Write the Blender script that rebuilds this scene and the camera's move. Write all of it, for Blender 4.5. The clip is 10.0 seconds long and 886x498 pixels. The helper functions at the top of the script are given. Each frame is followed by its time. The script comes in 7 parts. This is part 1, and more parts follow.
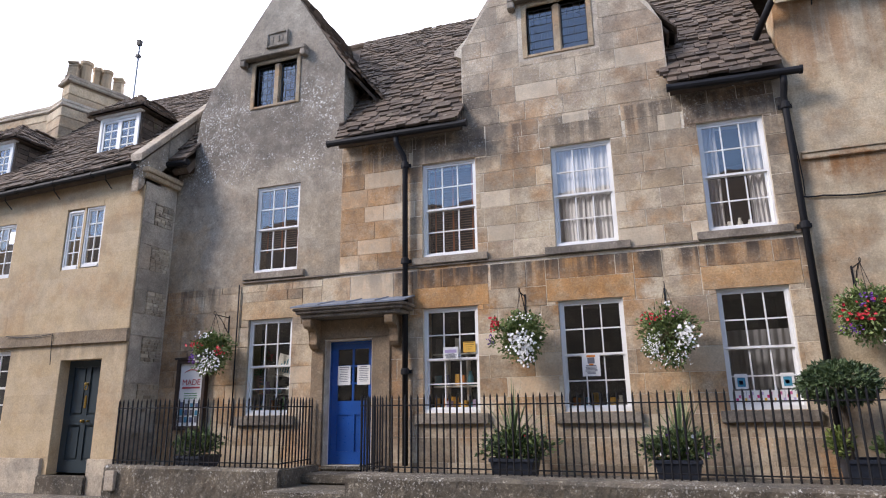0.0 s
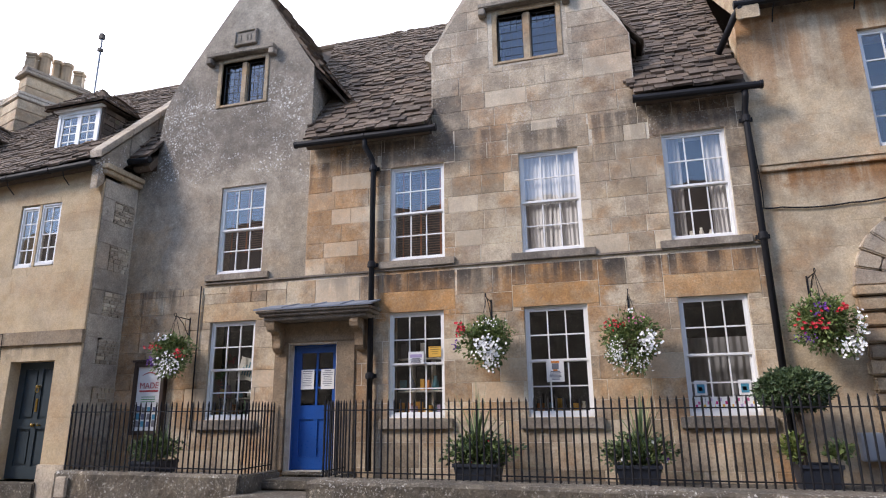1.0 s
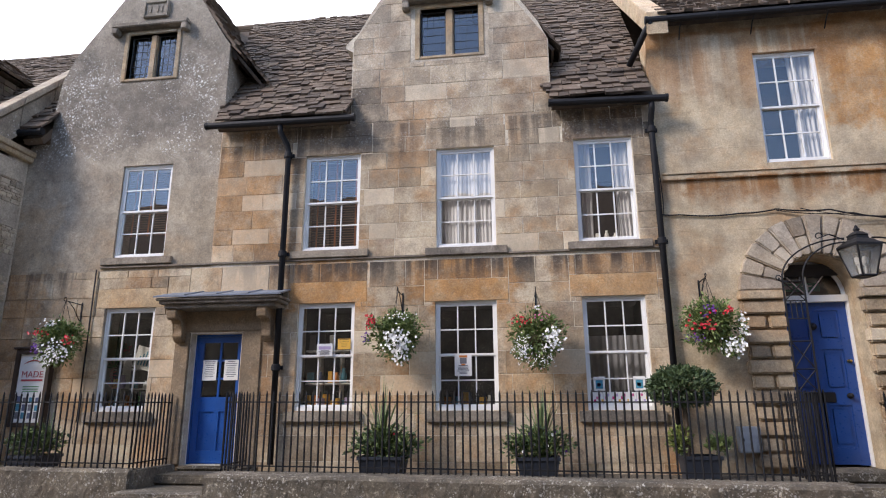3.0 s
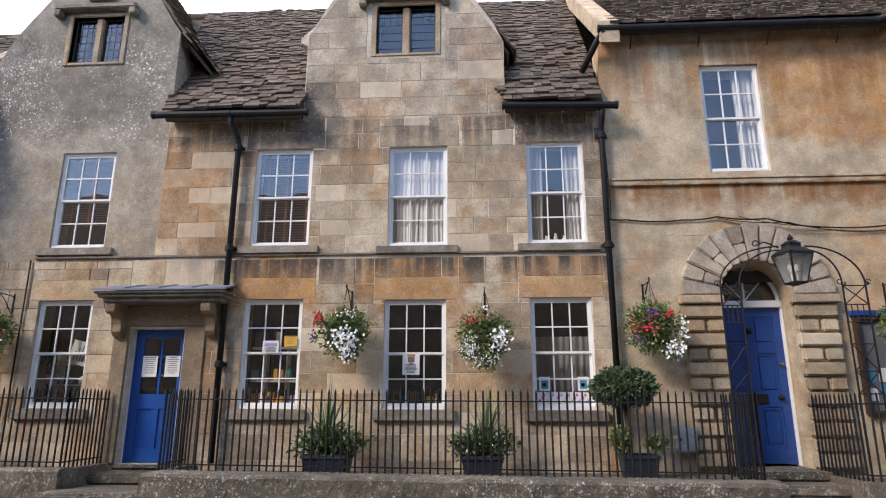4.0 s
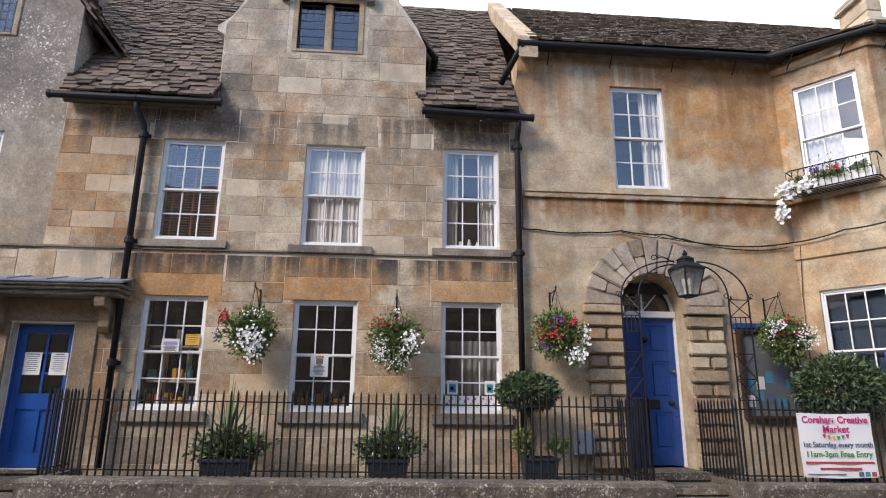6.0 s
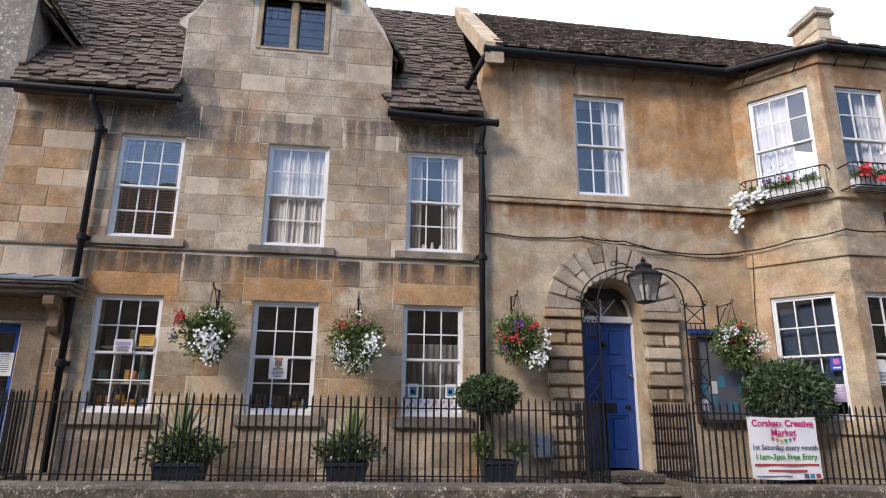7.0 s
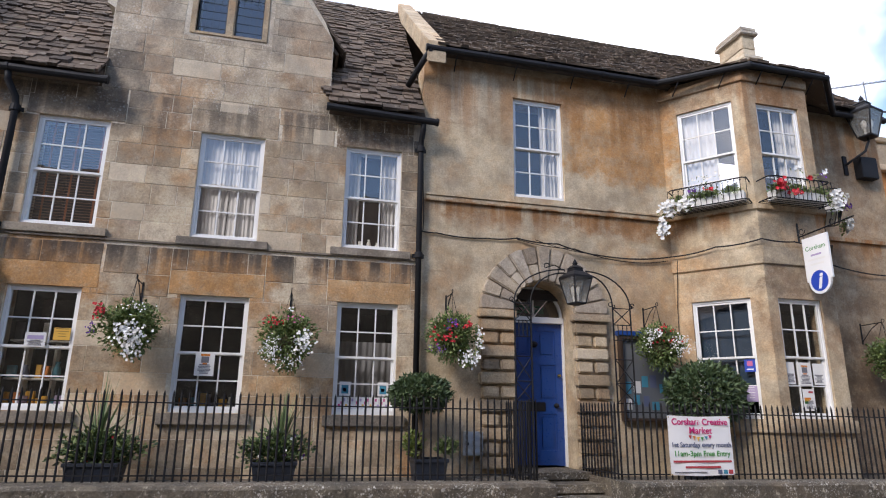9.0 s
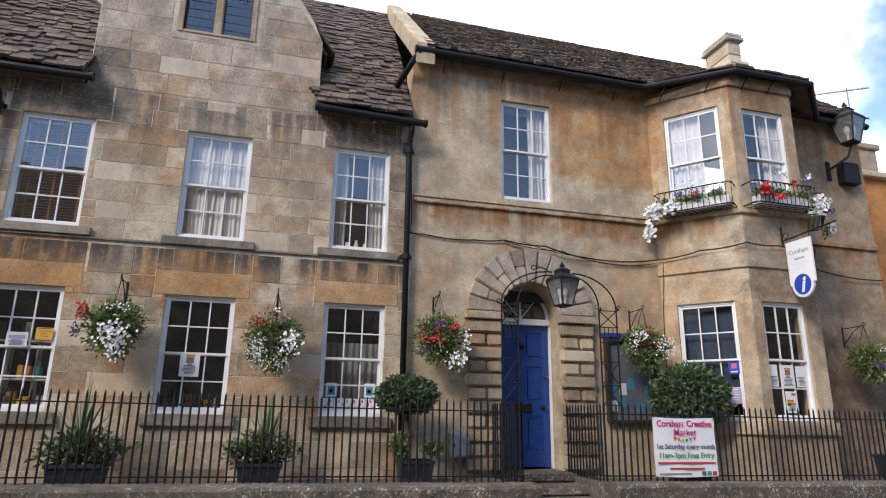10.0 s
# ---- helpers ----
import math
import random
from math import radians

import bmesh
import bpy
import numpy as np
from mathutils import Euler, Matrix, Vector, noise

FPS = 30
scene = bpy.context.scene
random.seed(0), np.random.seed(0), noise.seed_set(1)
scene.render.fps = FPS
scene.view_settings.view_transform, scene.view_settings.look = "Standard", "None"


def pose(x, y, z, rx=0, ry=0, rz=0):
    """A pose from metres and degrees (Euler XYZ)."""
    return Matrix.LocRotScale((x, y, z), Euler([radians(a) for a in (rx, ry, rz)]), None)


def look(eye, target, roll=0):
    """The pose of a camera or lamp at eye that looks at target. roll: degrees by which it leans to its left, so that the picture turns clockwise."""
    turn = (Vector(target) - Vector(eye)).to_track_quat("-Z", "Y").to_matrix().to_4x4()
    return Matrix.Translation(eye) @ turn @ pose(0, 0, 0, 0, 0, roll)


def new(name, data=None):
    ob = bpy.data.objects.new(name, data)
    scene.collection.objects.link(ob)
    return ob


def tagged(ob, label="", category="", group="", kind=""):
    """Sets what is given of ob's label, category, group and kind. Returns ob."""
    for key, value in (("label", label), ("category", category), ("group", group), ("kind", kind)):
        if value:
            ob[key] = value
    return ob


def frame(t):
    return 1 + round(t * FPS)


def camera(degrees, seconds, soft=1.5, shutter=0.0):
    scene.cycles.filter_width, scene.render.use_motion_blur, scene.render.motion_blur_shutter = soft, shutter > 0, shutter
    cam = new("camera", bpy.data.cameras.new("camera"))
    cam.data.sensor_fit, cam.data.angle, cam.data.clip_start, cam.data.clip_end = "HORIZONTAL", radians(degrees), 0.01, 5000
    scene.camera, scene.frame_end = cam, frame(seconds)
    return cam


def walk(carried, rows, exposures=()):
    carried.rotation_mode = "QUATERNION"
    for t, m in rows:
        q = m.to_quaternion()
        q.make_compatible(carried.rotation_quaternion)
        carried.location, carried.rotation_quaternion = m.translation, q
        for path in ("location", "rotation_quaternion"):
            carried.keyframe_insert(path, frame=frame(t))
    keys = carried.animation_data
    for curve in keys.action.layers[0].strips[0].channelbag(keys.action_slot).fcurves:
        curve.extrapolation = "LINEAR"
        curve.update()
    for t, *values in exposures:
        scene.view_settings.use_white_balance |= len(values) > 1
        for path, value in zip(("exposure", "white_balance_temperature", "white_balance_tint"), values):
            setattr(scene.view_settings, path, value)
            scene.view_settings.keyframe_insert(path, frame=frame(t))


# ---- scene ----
cam = camera(70.8, 10.0, soft=1.1)
PATH = [
    (0, (-0.077, -0.024, 1.627), (-0.7, 1.81, 2.123), -0.9),
    (0.5, (-0.105, -0.024, 1.632), (-0.68, 1.824, 2.133), -0.9),
    (1, (-0.079, -0.006, 1.633), (-0.601, 1.856, 2.141), -0.7),
    (1.5, (-0.069, -0.016, 1.64), (-0.533, 1.862, 2.149), -0.6),
    (2, (-0.047, 0.003, 1.627), (-0.451, 1.895, 2.133), -0.4),
    (2.5, (-0.053, 0.005, 1.618), (-0.389, 1.913, 2.115), -0.4),
    (4, (0.045, 0.02, 1.582), (-0.078, 1.955, 2.075), 0.1),
    (4.5, (0.046, 0.022, 1.582), (-0.006, 1.959, 2.078), 0.2),
    (5, (0.039, 0.008, 1.579), (0.07, 1.945, 2.076), 0.3),
    (5.5, (0.037, 0.003, 1.578), (0.131, 1.937, 2.077), 0.4),
    (7, (0.037, 0.002, 1.578), (0.307, 1.916, 2.092), 0.6),
    (7.5, (0.041, 0.012, 1.58), (0.367, 1.917, 2.094), 0.6),
    (8, (0.04, 0.01, 1.58), (0.421, 1.905, 2.093), 0.6),
    (8.5, (0.04, 0.009, 1.58), (0.468, 1.895, 2.092), 0.7),
    (9, (0.041, 0.011, 1.58), (0.51, 1.886, 2.091), 0.7),
    (9.5, (0.039, 0.007, 1.579), (0.532, 1.876, 2.093), 0.7),
    (10, (0.04, 0.009, 1.579), (0.547, 1.873, 2.095), 0.8),
]
walk(cam, [(t, look(eye, target, roll)) for t, eye, target, roll in PATH],
     exposures=[(0.0, 1.24, 6720, 18), (5.0, 1.21, 6880, 17), (7.5, 1.05, 6780, 17), (10.0, 0.97, 6700, 16)])


# ---- world, sun ----
world = bpy.data.worlds.new("overcast_sky")
scene.world = world
world.use_nodes = True
wt = world.node_tree
SUN_EL, SUN_AZ = radians(37), radians(-127)
sky = wt.nodes.new("ShaderNodeTexSky")
sky.sky_type = "NISHITA"
sky.sun_disc = False
sky.ozone_density, sky.dust_density = 3.0, 0.1
sky.sun_elevation, sky.sun_rotation = SUN_EL, SUN_AZ
sky_dir = wt.nodes.new("ShaderNodeTexCoord")
cloud = wt.nodes.new("ShaderNodeTexNoise")
cloud.inputs["Scale"].default_value = 1.6
cloud.inputs["Detail"].default_value = 6.0
cloud.inputs["Roughness"].default_value = 0.55
cloud_ramp = wt.nodes.new("ShaderNodeMapRange")
cloud_ramp.interpolation_type = "SMOOTHSTEP"
cloud_ramp.inputs["From Min"].default_value = 0.45
cloud_ramp.inputs["From Max"].default_value = 0.56
cloud_ramp.inputs["To Min"].default_value = 0.02
cloud_mix = wt.nodes.new("ShaderNodeMix")
cloud_mix.data_type = "RGBA"
cloud_mix.inputs[7].default_value = (8.2, 8.9, 10.1, 1)
cloud_map = wt.nodes.new("ShaderNodeMapping")
cloud_map.inputs["Location"].default_value = (18.284, -19.772, 11.346)
cloud_bank = wt.nodes.new("ShaderNodeVectorMath")
cloud_bank.operation = "DOT_PRODUCT"
cloud_bank.inputs[1].default_value = (-0.08, 0.14, 0.0)
cloud_sum = wt.nodes.new("ShaderNodeMath")
wt.links.new(sky_dir.outputs["Generated"], cloud_map.inputs["Vector"])
wt.links.new(sky_dir.outputs["Generated"], cloud_bank.inputs[0])
wt.links.new(cloud_map.outputs[0], cloud.inputs["Vector"])
wt.links.new(cloud.outputs["Fac"], cloud_sum.inputs[0])
wt.links.new(cloud_bank.outputs["Value"], cloud_sum.inputs[1])
wt.links.new(cloud_sum.outputs[0], cloud_ramp.inputs["Value"])
wt.links.new(cloud_ramp.outputs["Result"], cloud_mix.inputs[0])
wt.links.new(sky.outputs["Color"], cloud_mix.inputs[6])
wt.links.new(cloud_mix.outputs[2], wt.nodes["Background"].inputs["Color"])
wt.nodes["Background"].inputs["Strength"].default_value = 0.15

sun_data = bpy.data.lights.new("sun", "SUN")
sun_data.energy, sun_data.angle, sun_data.color = 1.4, radians(16), (1.0, 0.94, 0.86)
sun = new("sun", sun_data)
sun.matrix_world = look((-17, -5, 17), (0, 8, 1))


# ---- materials ----
class Nodes:
    """A small builder for one node material."""

    def __init__(self, name, rough=0.8, metal=0.0):
        self.m = bpy.data.materials.new(name)
        self.m.use_nodes = True
        self.t = self.m.node_tree
        self.bsdf = self.t.nodes["Principled BSDF"]
        self.bsdf.inputs["Roughness"].default_value = rough
        self.bsdf.inputs["Metallic"].default_value = metal
        self.pos = self.add("ShaderNodeNewGeometry").outputs["Position"]

    def add(self, kind):
        return self.t.nodes.new(kind)

    def put(self, socket, v):
        if isinstance(v, bpy.types.NodeSocket):
            self.t.links.new(v, socket)
        elif isinstance(v, tuple) and len(v) == 3 and socket.type == "RGBA":
            socket.default_value = (*v, 1)
        else:
            socket.default_value = v

    def math(self, op, a, b=0.0, clamp=False):
        n = self.add("ShaderNodeMath")
        n.operation, n.use_clamp = op, clamp
        self.put(n.inputs[0], a)
        self.put(n.inputs[1], b)
        return n.outputs[0]

    def axis(self, k):
        n = self.add("ShaderNodeSeparateXYZ")
        self.put(n.inputs[0], self.pos)
        return n.outputs[k]

    def noise(self, scale, detail=4.0, rough=0.6, stretch=None, shift=(0, 0, 0)):
        n = self.add("ShaderNodeTexNoise")
        n.inputs["Scale"].default_value = scale
        n.inputs["Detail"].default_value = detail
        n.inputs["Roughness"].default_value = rough
        v = self.add("ShaderNodeMapping")
        v.inputs["Scale"].default_value = stretch or (1, 1, 1)
        v.inputs["Location"].default_value = shift
        self.put(v.inputs["Vector"], self.pos)
        self.put(n.inputs["Vector"], v.outputs[0])
        return n.outputs["Fac"]

    def cells(self, scale, randomness=1.0, warp=0.0):
        n = self.add("ShaderNodeTexVoronoi")
        n.inputs["Scale"].default_value = scale
        n.inputs["Randomness"].default_value = randomness
        bend = self.add("ShaderNodeTexNoise")
        bend.inputs["Scale"].default_value = scale * 1.7
        self.put(bend.inputs["Vector"], self.pos)
        add = self.add("ShaderNodeVectorMath")
        add.operation = "MULTIPLY_ADD"
        self.put(add.inputs[0], bend.outputs["Color"])
        add.inputs[1].default_value = (warp, warp, warp)
        self.put(add.inputs[2], self.pos)
        self.put(n.inputs["Vector"], add.outputs[0])
        return n.outputs["Distance"]

    def step(self, v, lo, hi, a=0.0, b=1.0):
        n = self.add("ShaderNodeMapRange")
        n.interpolation_type = "SMOOTHSTEP"
        for key, val in (("Value", v), ("From Min", lo), ("From Max", hi), ("To Min", a), ("To Max", b)):
            self.put(n.inputs[key], val)
        return n.outputs["Result"]

    def mix(self, fac, a, b, mode="MIX"):
        n = self.add("ShaderNodeMix")
        n.data_type, n.blend_type = "RGBA", mode
        self.put(n.inputs[0], fac)
        self.put(n.inputs[6], a)
        self.put(n.inputs[7], b)
        return n.outputs[2]

    def each(self):
        return self.add("ShaderNodeObjectInfo").outputs["Random"]

    def island(self):
        return self.add("ShaderNodeNewGeometry").outputs["Random Per Island"]

    def bump(self, h, strength=0.4, depth=0.01):
        n = self.add("ShaderNodeBump")
        n.inputs["Strength"].default_value = strength
        n.inputs["Distance"].default_value = depth
        self.put(n.inputs["Height"], h)
        self.put(self.bsdf.inputs["Normal"], n.outputs[0])

    def done(self, col, rough=None):
        self.put(self.bsdf.inputs["Base Color"], col)
        if rough is not None:
            self.put(self.bsdf.inputs["Roughness"], rough)
        return self.m


HONEY, PALE, IRON = (0.44, 0.34, 0.225), (0.55, 0.46, 0.34), (0.40, 0.225, 0.10)
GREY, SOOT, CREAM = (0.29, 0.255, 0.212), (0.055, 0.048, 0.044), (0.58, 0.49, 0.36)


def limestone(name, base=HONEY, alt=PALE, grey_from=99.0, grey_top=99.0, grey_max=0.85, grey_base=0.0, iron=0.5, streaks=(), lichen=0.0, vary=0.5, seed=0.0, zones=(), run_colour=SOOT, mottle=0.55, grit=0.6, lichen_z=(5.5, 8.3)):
    """Cotswold limestone: honey stone with iron stain, grey weathering, run-off streaks and lichen. zones: stains and
    painted shade (x0, x1, z0, z1, strength, colour).
    """
    k = Nodes(name, 0.9)
    sh = (seed, seed * 0.7, seed * 1.3)
    big, mid, fine = k.noise(0.55, 5, 0.62, shift=sh), k.noise(3.2, 5, 0.65, shift=sh), k.noise(38, 4, 0.7, shift=sh)
    col = k.mix(k.step(mid, 0.32, 0.68), base, alt)
    rnd = k.each()
    col = k.mix(k.math("MULTIPLY", k.step(rnd, 0.6, 1.0), 0.75 * vary), col, CREAM)
    col = k.mix(k.math("MULTIPLY", k.step(rnd, 0.42, 0.0), 0.8 * vary), col, (0.24, 0.185, 0.125))
    rust = k.math("MULTIPLY", k.step(k.noise(0.9, 6, 0.66, shift=(sh[0] + 7, 3, 1)), 0.47, 0.64), iron)
    rust = k.math("MULTIPLY", rust, k.step(k.noise(6, 4, 0.7, shift=(1, sh[0], 3)), 0.3, 0.55, 0.45, 1.0))
    col = k.mix(rust, col, IRON)
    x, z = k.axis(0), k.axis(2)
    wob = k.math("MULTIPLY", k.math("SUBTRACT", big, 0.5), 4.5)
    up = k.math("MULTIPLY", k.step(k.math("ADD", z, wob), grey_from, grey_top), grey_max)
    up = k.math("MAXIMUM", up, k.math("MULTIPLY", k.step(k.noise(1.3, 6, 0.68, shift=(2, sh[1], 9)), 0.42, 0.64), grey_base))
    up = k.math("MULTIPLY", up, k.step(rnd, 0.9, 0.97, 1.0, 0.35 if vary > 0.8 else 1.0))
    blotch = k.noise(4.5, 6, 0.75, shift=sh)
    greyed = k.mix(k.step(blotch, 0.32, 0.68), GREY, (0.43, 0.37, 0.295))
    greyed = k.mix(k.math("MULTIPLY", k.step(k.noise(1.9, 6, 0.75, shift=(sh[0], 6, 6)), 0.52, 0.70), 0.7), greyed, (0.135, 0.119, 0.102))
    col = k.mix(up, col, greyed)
    wx = k.math("ADD", x, k.math("MULTIPLY", k.math("SUBTRACT", k.noise(1.7, 5, 0.7, shift=(3, 3, sh[0])), 0.5), 1.5))
    wz = k.math("ADD", z, k.math("MULTIPLY", k.math("SUBTRACT", k.noise(1.7, 5, 0.7, shift=(9, sh[0], 5)), 0.5), 1.1))
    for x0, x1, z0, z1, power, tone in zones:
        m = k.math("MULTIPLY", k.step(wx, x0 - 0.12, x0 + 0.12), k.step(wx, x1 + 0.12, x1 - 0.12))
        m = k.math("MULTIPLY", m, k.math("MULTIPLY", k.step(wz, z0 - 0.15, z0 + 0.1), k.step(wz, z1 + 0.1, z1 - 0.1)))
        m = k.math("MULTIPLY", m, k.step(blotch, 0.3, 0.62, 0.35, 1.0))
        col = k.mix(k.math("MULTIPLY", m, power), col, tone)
    for top, length, power in streaks:
        run = k.noise(1.0, 4, 0.6, stretch=(5.5, 5.5, 0.35), shift=(top, 0, 0))
        patch = k.noise(0.8, 2, 0.5, stretch=(1, 1, 0.1), shift=(top * 3, 5, 0))
        fall = k.step(k.math("ADD", z, k.math("MULTIPLY", run, length * 0.9)), top - length * 0.75, top - length * 0.05 + 0.25)
        below = k.step(z, top + 0.02, top - 0.01)
        m = k.math("MULTIPLY", k.math("MULTIPLY", fall, below), k.step(patch, 0.38, 0.50))
        m = k.math("MULTIPLY", m, k.step(run, 0.38, 0.56))
        col = k.mix(k.math("MULTIPLY", m, power), col, run_colour)
    if lichen:
        spots = k.math("MAXIMUM", k.step(k.cells(17, 1.0, 0.05), 0.31, 0.22), k.step(k.cells(37, 1.0, 0.03), 0.30, 0.20))
        spots = k.math("MULTIPLY", spots, k.step(k.noise(21, 3, 0.7, shift=(5, 2, 8)), 0.28, 0.44))
        where = k.step(k.noise(0.9, 5, 0.75, shift=(4, 4, 4)), 0.40, 0.58)
        where = k.math("MULTIPLY", where, k.step(k.noise(5, 4, 0.7), 0.40, 0.52))
        where = k.math("MULTIPLY", where, k.math("MULTIPLY", k.step(wz, lichen_z[0], lichen_z[0] + 0.6), k.step(wz, lichen_z[1], lichen_z[1] - 1.0)))
        col = k.mix(k.math("MULTIPLY", k.math("MULTIPLY", spots, where), lichen), col, (0.74, 0.72, 0.67))
    g1, g2, g3 = k.noise(7.5, 9, 0.78, shift=(sh[0], 5, 2)), k.noise(11, 9, 0.8, shift=(1, sh[0], 6)), k.noise(34, 6, 0.8, shift=(2, 8, sh[0]))
    col = k.mix(k.math("MULTIPLY", k.step(g1, 0.54, 0.68), 0.75 * grit), col, (0.115, 0.096, 0.076))
    col = k.mix(k.math("MULTIPLY", k.step(g2, 0.54, 0.68), 0.60 * grit), col, (0.60, 0.54, 0.43))
    col = k.mix(0.55 * grit, col, k.mix(k.step(g3, 0.34, 0.66), (0.25, 0.25, 0.25), (0.76, 0.76, 0.75)), "OVERLAY")
    pits = k.step(k.noise(17, 5, 0.7), 0.27, 0.33, 0.35, 1.0)
    col = k.mix(k.math("SUBTRACT", 1.0, pits), col, (0.10, 0.08, 0.055))
    patchy = k.step(k.noise(2.1, 7, 0.72, shift=(sh[0] + 3, 1, 7)), 0.30, 0.70)
    col = k.mix(mottle, col, k.mix(patchy, (0.27, 0.27, 0.275), (0.75, 0.745, 0.73)), "OVERLAY")
    col = k.mix(0.22, col, k.mix(k.step(fine, 0.25, 0.75), (0.2, 0.2, 0.2), (0.8, 0.8, 0.8)), "OVERLAY")
    if vary > 0.7:
        other = k.math("FRACT", k.math("MULTIPLY", rnd, 7.31))
        col = k.mix(0.9 * vary, col, k.mix(other, (0.70, 0.675, 0.655), (1.06, 1.06, 1.06)), "MULTIPLY")
        col = k.mix(k.math("MULTIPLY", k.step(other, 0.84, 0.95), 0.55 * vary), col, (0.64, 0.54, 0.40))
    k.bump(k.math("ADD", k.math("ADD", fine, k.math("MULTIPLY", mid, 1.6)), pits), 0.6, 0.016)
    return k.done(col, k.step(fine, 0, 1, 0.8, 0.97))


def painted(name, col, rough=0.4, worn=0.12, coat=0.0, metal=0.0, scale=30):
    k = Nodes(name, rough, metal)
    n, m = k.noise(scale, 4), k.noise(2.5, 3)
    dark = tuple(c * (1 - worn * 2) for c in col)
    c = k.mix(k.step(m, 0.35, 0.7), col, dark)
    c = k.mix(k.math("MULTIPLY", k.step(n, 0.5, 0.75), worn), c, tuple(0.5 * q + 0.12 for q in col))
    k.bump(n, 0.12, 0.003)
    k.bsdf.inputs["Coat Weight"].default_value = coat
    return k.done(c, k.step(n, 0, 1, max(rough - 0.08, 0.05), rough + 0.1))


RUST, BROWN, DUN = (0.42, 0.215, 0.075), (0.20, 0.115, 0.06), (0.085, 0.072, 0.06)
RUN = (0.27, 0.125, 0.04)
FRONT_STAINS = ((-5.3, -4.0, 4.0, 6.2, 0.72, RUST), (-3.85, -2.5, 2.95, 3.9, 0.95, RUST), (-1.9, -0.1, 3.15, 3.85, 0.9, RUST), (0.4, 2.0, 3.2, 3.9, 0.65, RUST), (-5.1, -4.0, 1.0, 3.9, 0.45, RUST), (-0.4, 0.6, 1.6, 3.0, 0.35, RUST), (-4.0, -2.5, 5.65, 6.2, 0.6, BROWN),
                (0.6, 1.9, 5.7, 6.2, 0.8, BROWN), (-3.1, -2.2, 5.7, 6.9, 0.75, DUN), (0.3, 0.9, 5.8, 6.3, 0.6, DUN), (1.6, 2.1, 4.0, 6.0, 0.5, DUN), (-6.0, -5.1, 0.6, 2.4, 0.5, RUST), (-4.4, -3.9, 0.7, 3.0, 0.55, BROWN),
                (-8.8, -8.2, 0.7, 3.9, 0.6, RUST))
# Stains, but the brown zones on the bay front stand in for its shade.
HOUSE_STAINS_SHADE = ((2.5, 2.75, 6.5, 7.5, 0.7, DUN), (2.85, 3.0, 6.3, 7.45, 0.7, CREAM), (5.0, 5.15, 6.2, 7.3, 0.6, CREAM), (2.5, 3.7, 4.62, 4.95, 0.75, RUN), (4.5, 6.5, 4.60, 4.95, 0.8, RUN), (4.55, 6.7, 5.6, 7.5, 0.95, RUST), (4.3, 6.4, 6.9, 7.5, 0.6, BROWN), (2.2, 3.5, 6.2, 7.5, 0.45, BROWN), (2.3, 3.2, 6.4, 7.3, 0.4, CREAM), (5.3, 6.6, 2.5, 4.2, 0.45, RUST), (6.4, 9.8, 6.95, 7.5, 0.7, BROWN),
                # From x 9.5 the wall beyond the bay is browned over its whole height.
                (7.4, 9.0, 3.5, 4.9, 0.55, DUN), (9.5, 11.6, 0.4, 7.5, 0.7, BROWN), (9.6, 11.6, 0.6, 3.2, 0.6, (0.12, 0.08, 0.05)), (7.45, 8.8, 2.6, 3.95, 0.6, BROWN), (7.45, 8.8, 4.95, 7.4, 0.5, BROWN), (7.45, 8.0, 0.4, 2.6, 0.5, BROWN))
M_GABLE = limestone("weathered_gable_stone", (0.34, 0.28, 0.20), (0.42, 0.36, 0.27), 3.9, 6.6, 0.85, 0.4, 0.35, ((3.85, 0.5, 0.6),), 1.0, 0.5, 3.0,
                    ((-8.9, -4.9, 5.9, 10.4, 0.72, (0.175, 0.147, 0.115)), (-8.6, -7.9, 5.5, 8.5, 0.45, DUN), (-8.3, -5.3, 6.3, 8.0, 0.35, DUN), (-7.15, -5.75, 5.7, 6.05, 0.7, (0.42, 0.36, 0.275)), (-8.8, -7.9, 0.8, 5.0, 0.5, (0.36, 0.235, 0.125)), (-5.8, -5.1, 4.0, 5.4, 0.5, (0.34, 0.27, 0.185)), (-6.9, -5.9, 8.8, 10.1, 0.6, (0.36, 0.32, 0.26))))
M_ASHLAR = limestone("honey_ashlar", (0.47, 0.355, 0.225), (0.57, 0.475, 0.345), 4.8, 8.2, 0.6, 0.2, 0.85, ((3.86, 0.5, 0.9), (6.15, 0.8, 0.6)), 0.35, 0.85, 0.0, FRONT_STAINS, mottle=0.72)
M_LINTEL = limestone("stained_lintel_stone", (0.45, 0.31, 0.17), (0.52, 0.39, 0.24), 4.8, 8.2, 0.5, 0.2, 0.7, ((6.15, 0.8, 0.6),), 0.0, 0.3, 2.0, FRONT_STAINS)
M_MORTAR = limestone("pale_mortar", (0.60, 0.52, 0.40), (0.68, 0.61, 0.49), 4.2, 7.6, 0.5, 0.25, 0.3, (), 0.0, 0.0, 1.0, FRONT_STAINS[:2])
M_HOUSE = limestone("smooth_ochre_stone", (0.45, 0.35, 0.225), (0.51, 0.42, 0.29), 6.5, 9.0, 0.3, 0.26, 0.6, ((4.92, 0.42, 0.95), (7.4, 1.3, 0.6)), 0.0, 0.25, 11.0, HOUSE_STAINS_SHADE, (0.26, 0.115, 0.035), grit=0.4)
M_COTTAGE = limestone("ochre_render", (0.50, 0.375, 0.22), (0.54, 0.42, 0.265), 99, 100, 0, 0.22, 0.4, ((2.85, 0.4, 0.3),), 0.0, 0.2, 17.0, mottle=0.25, grit=0.22)
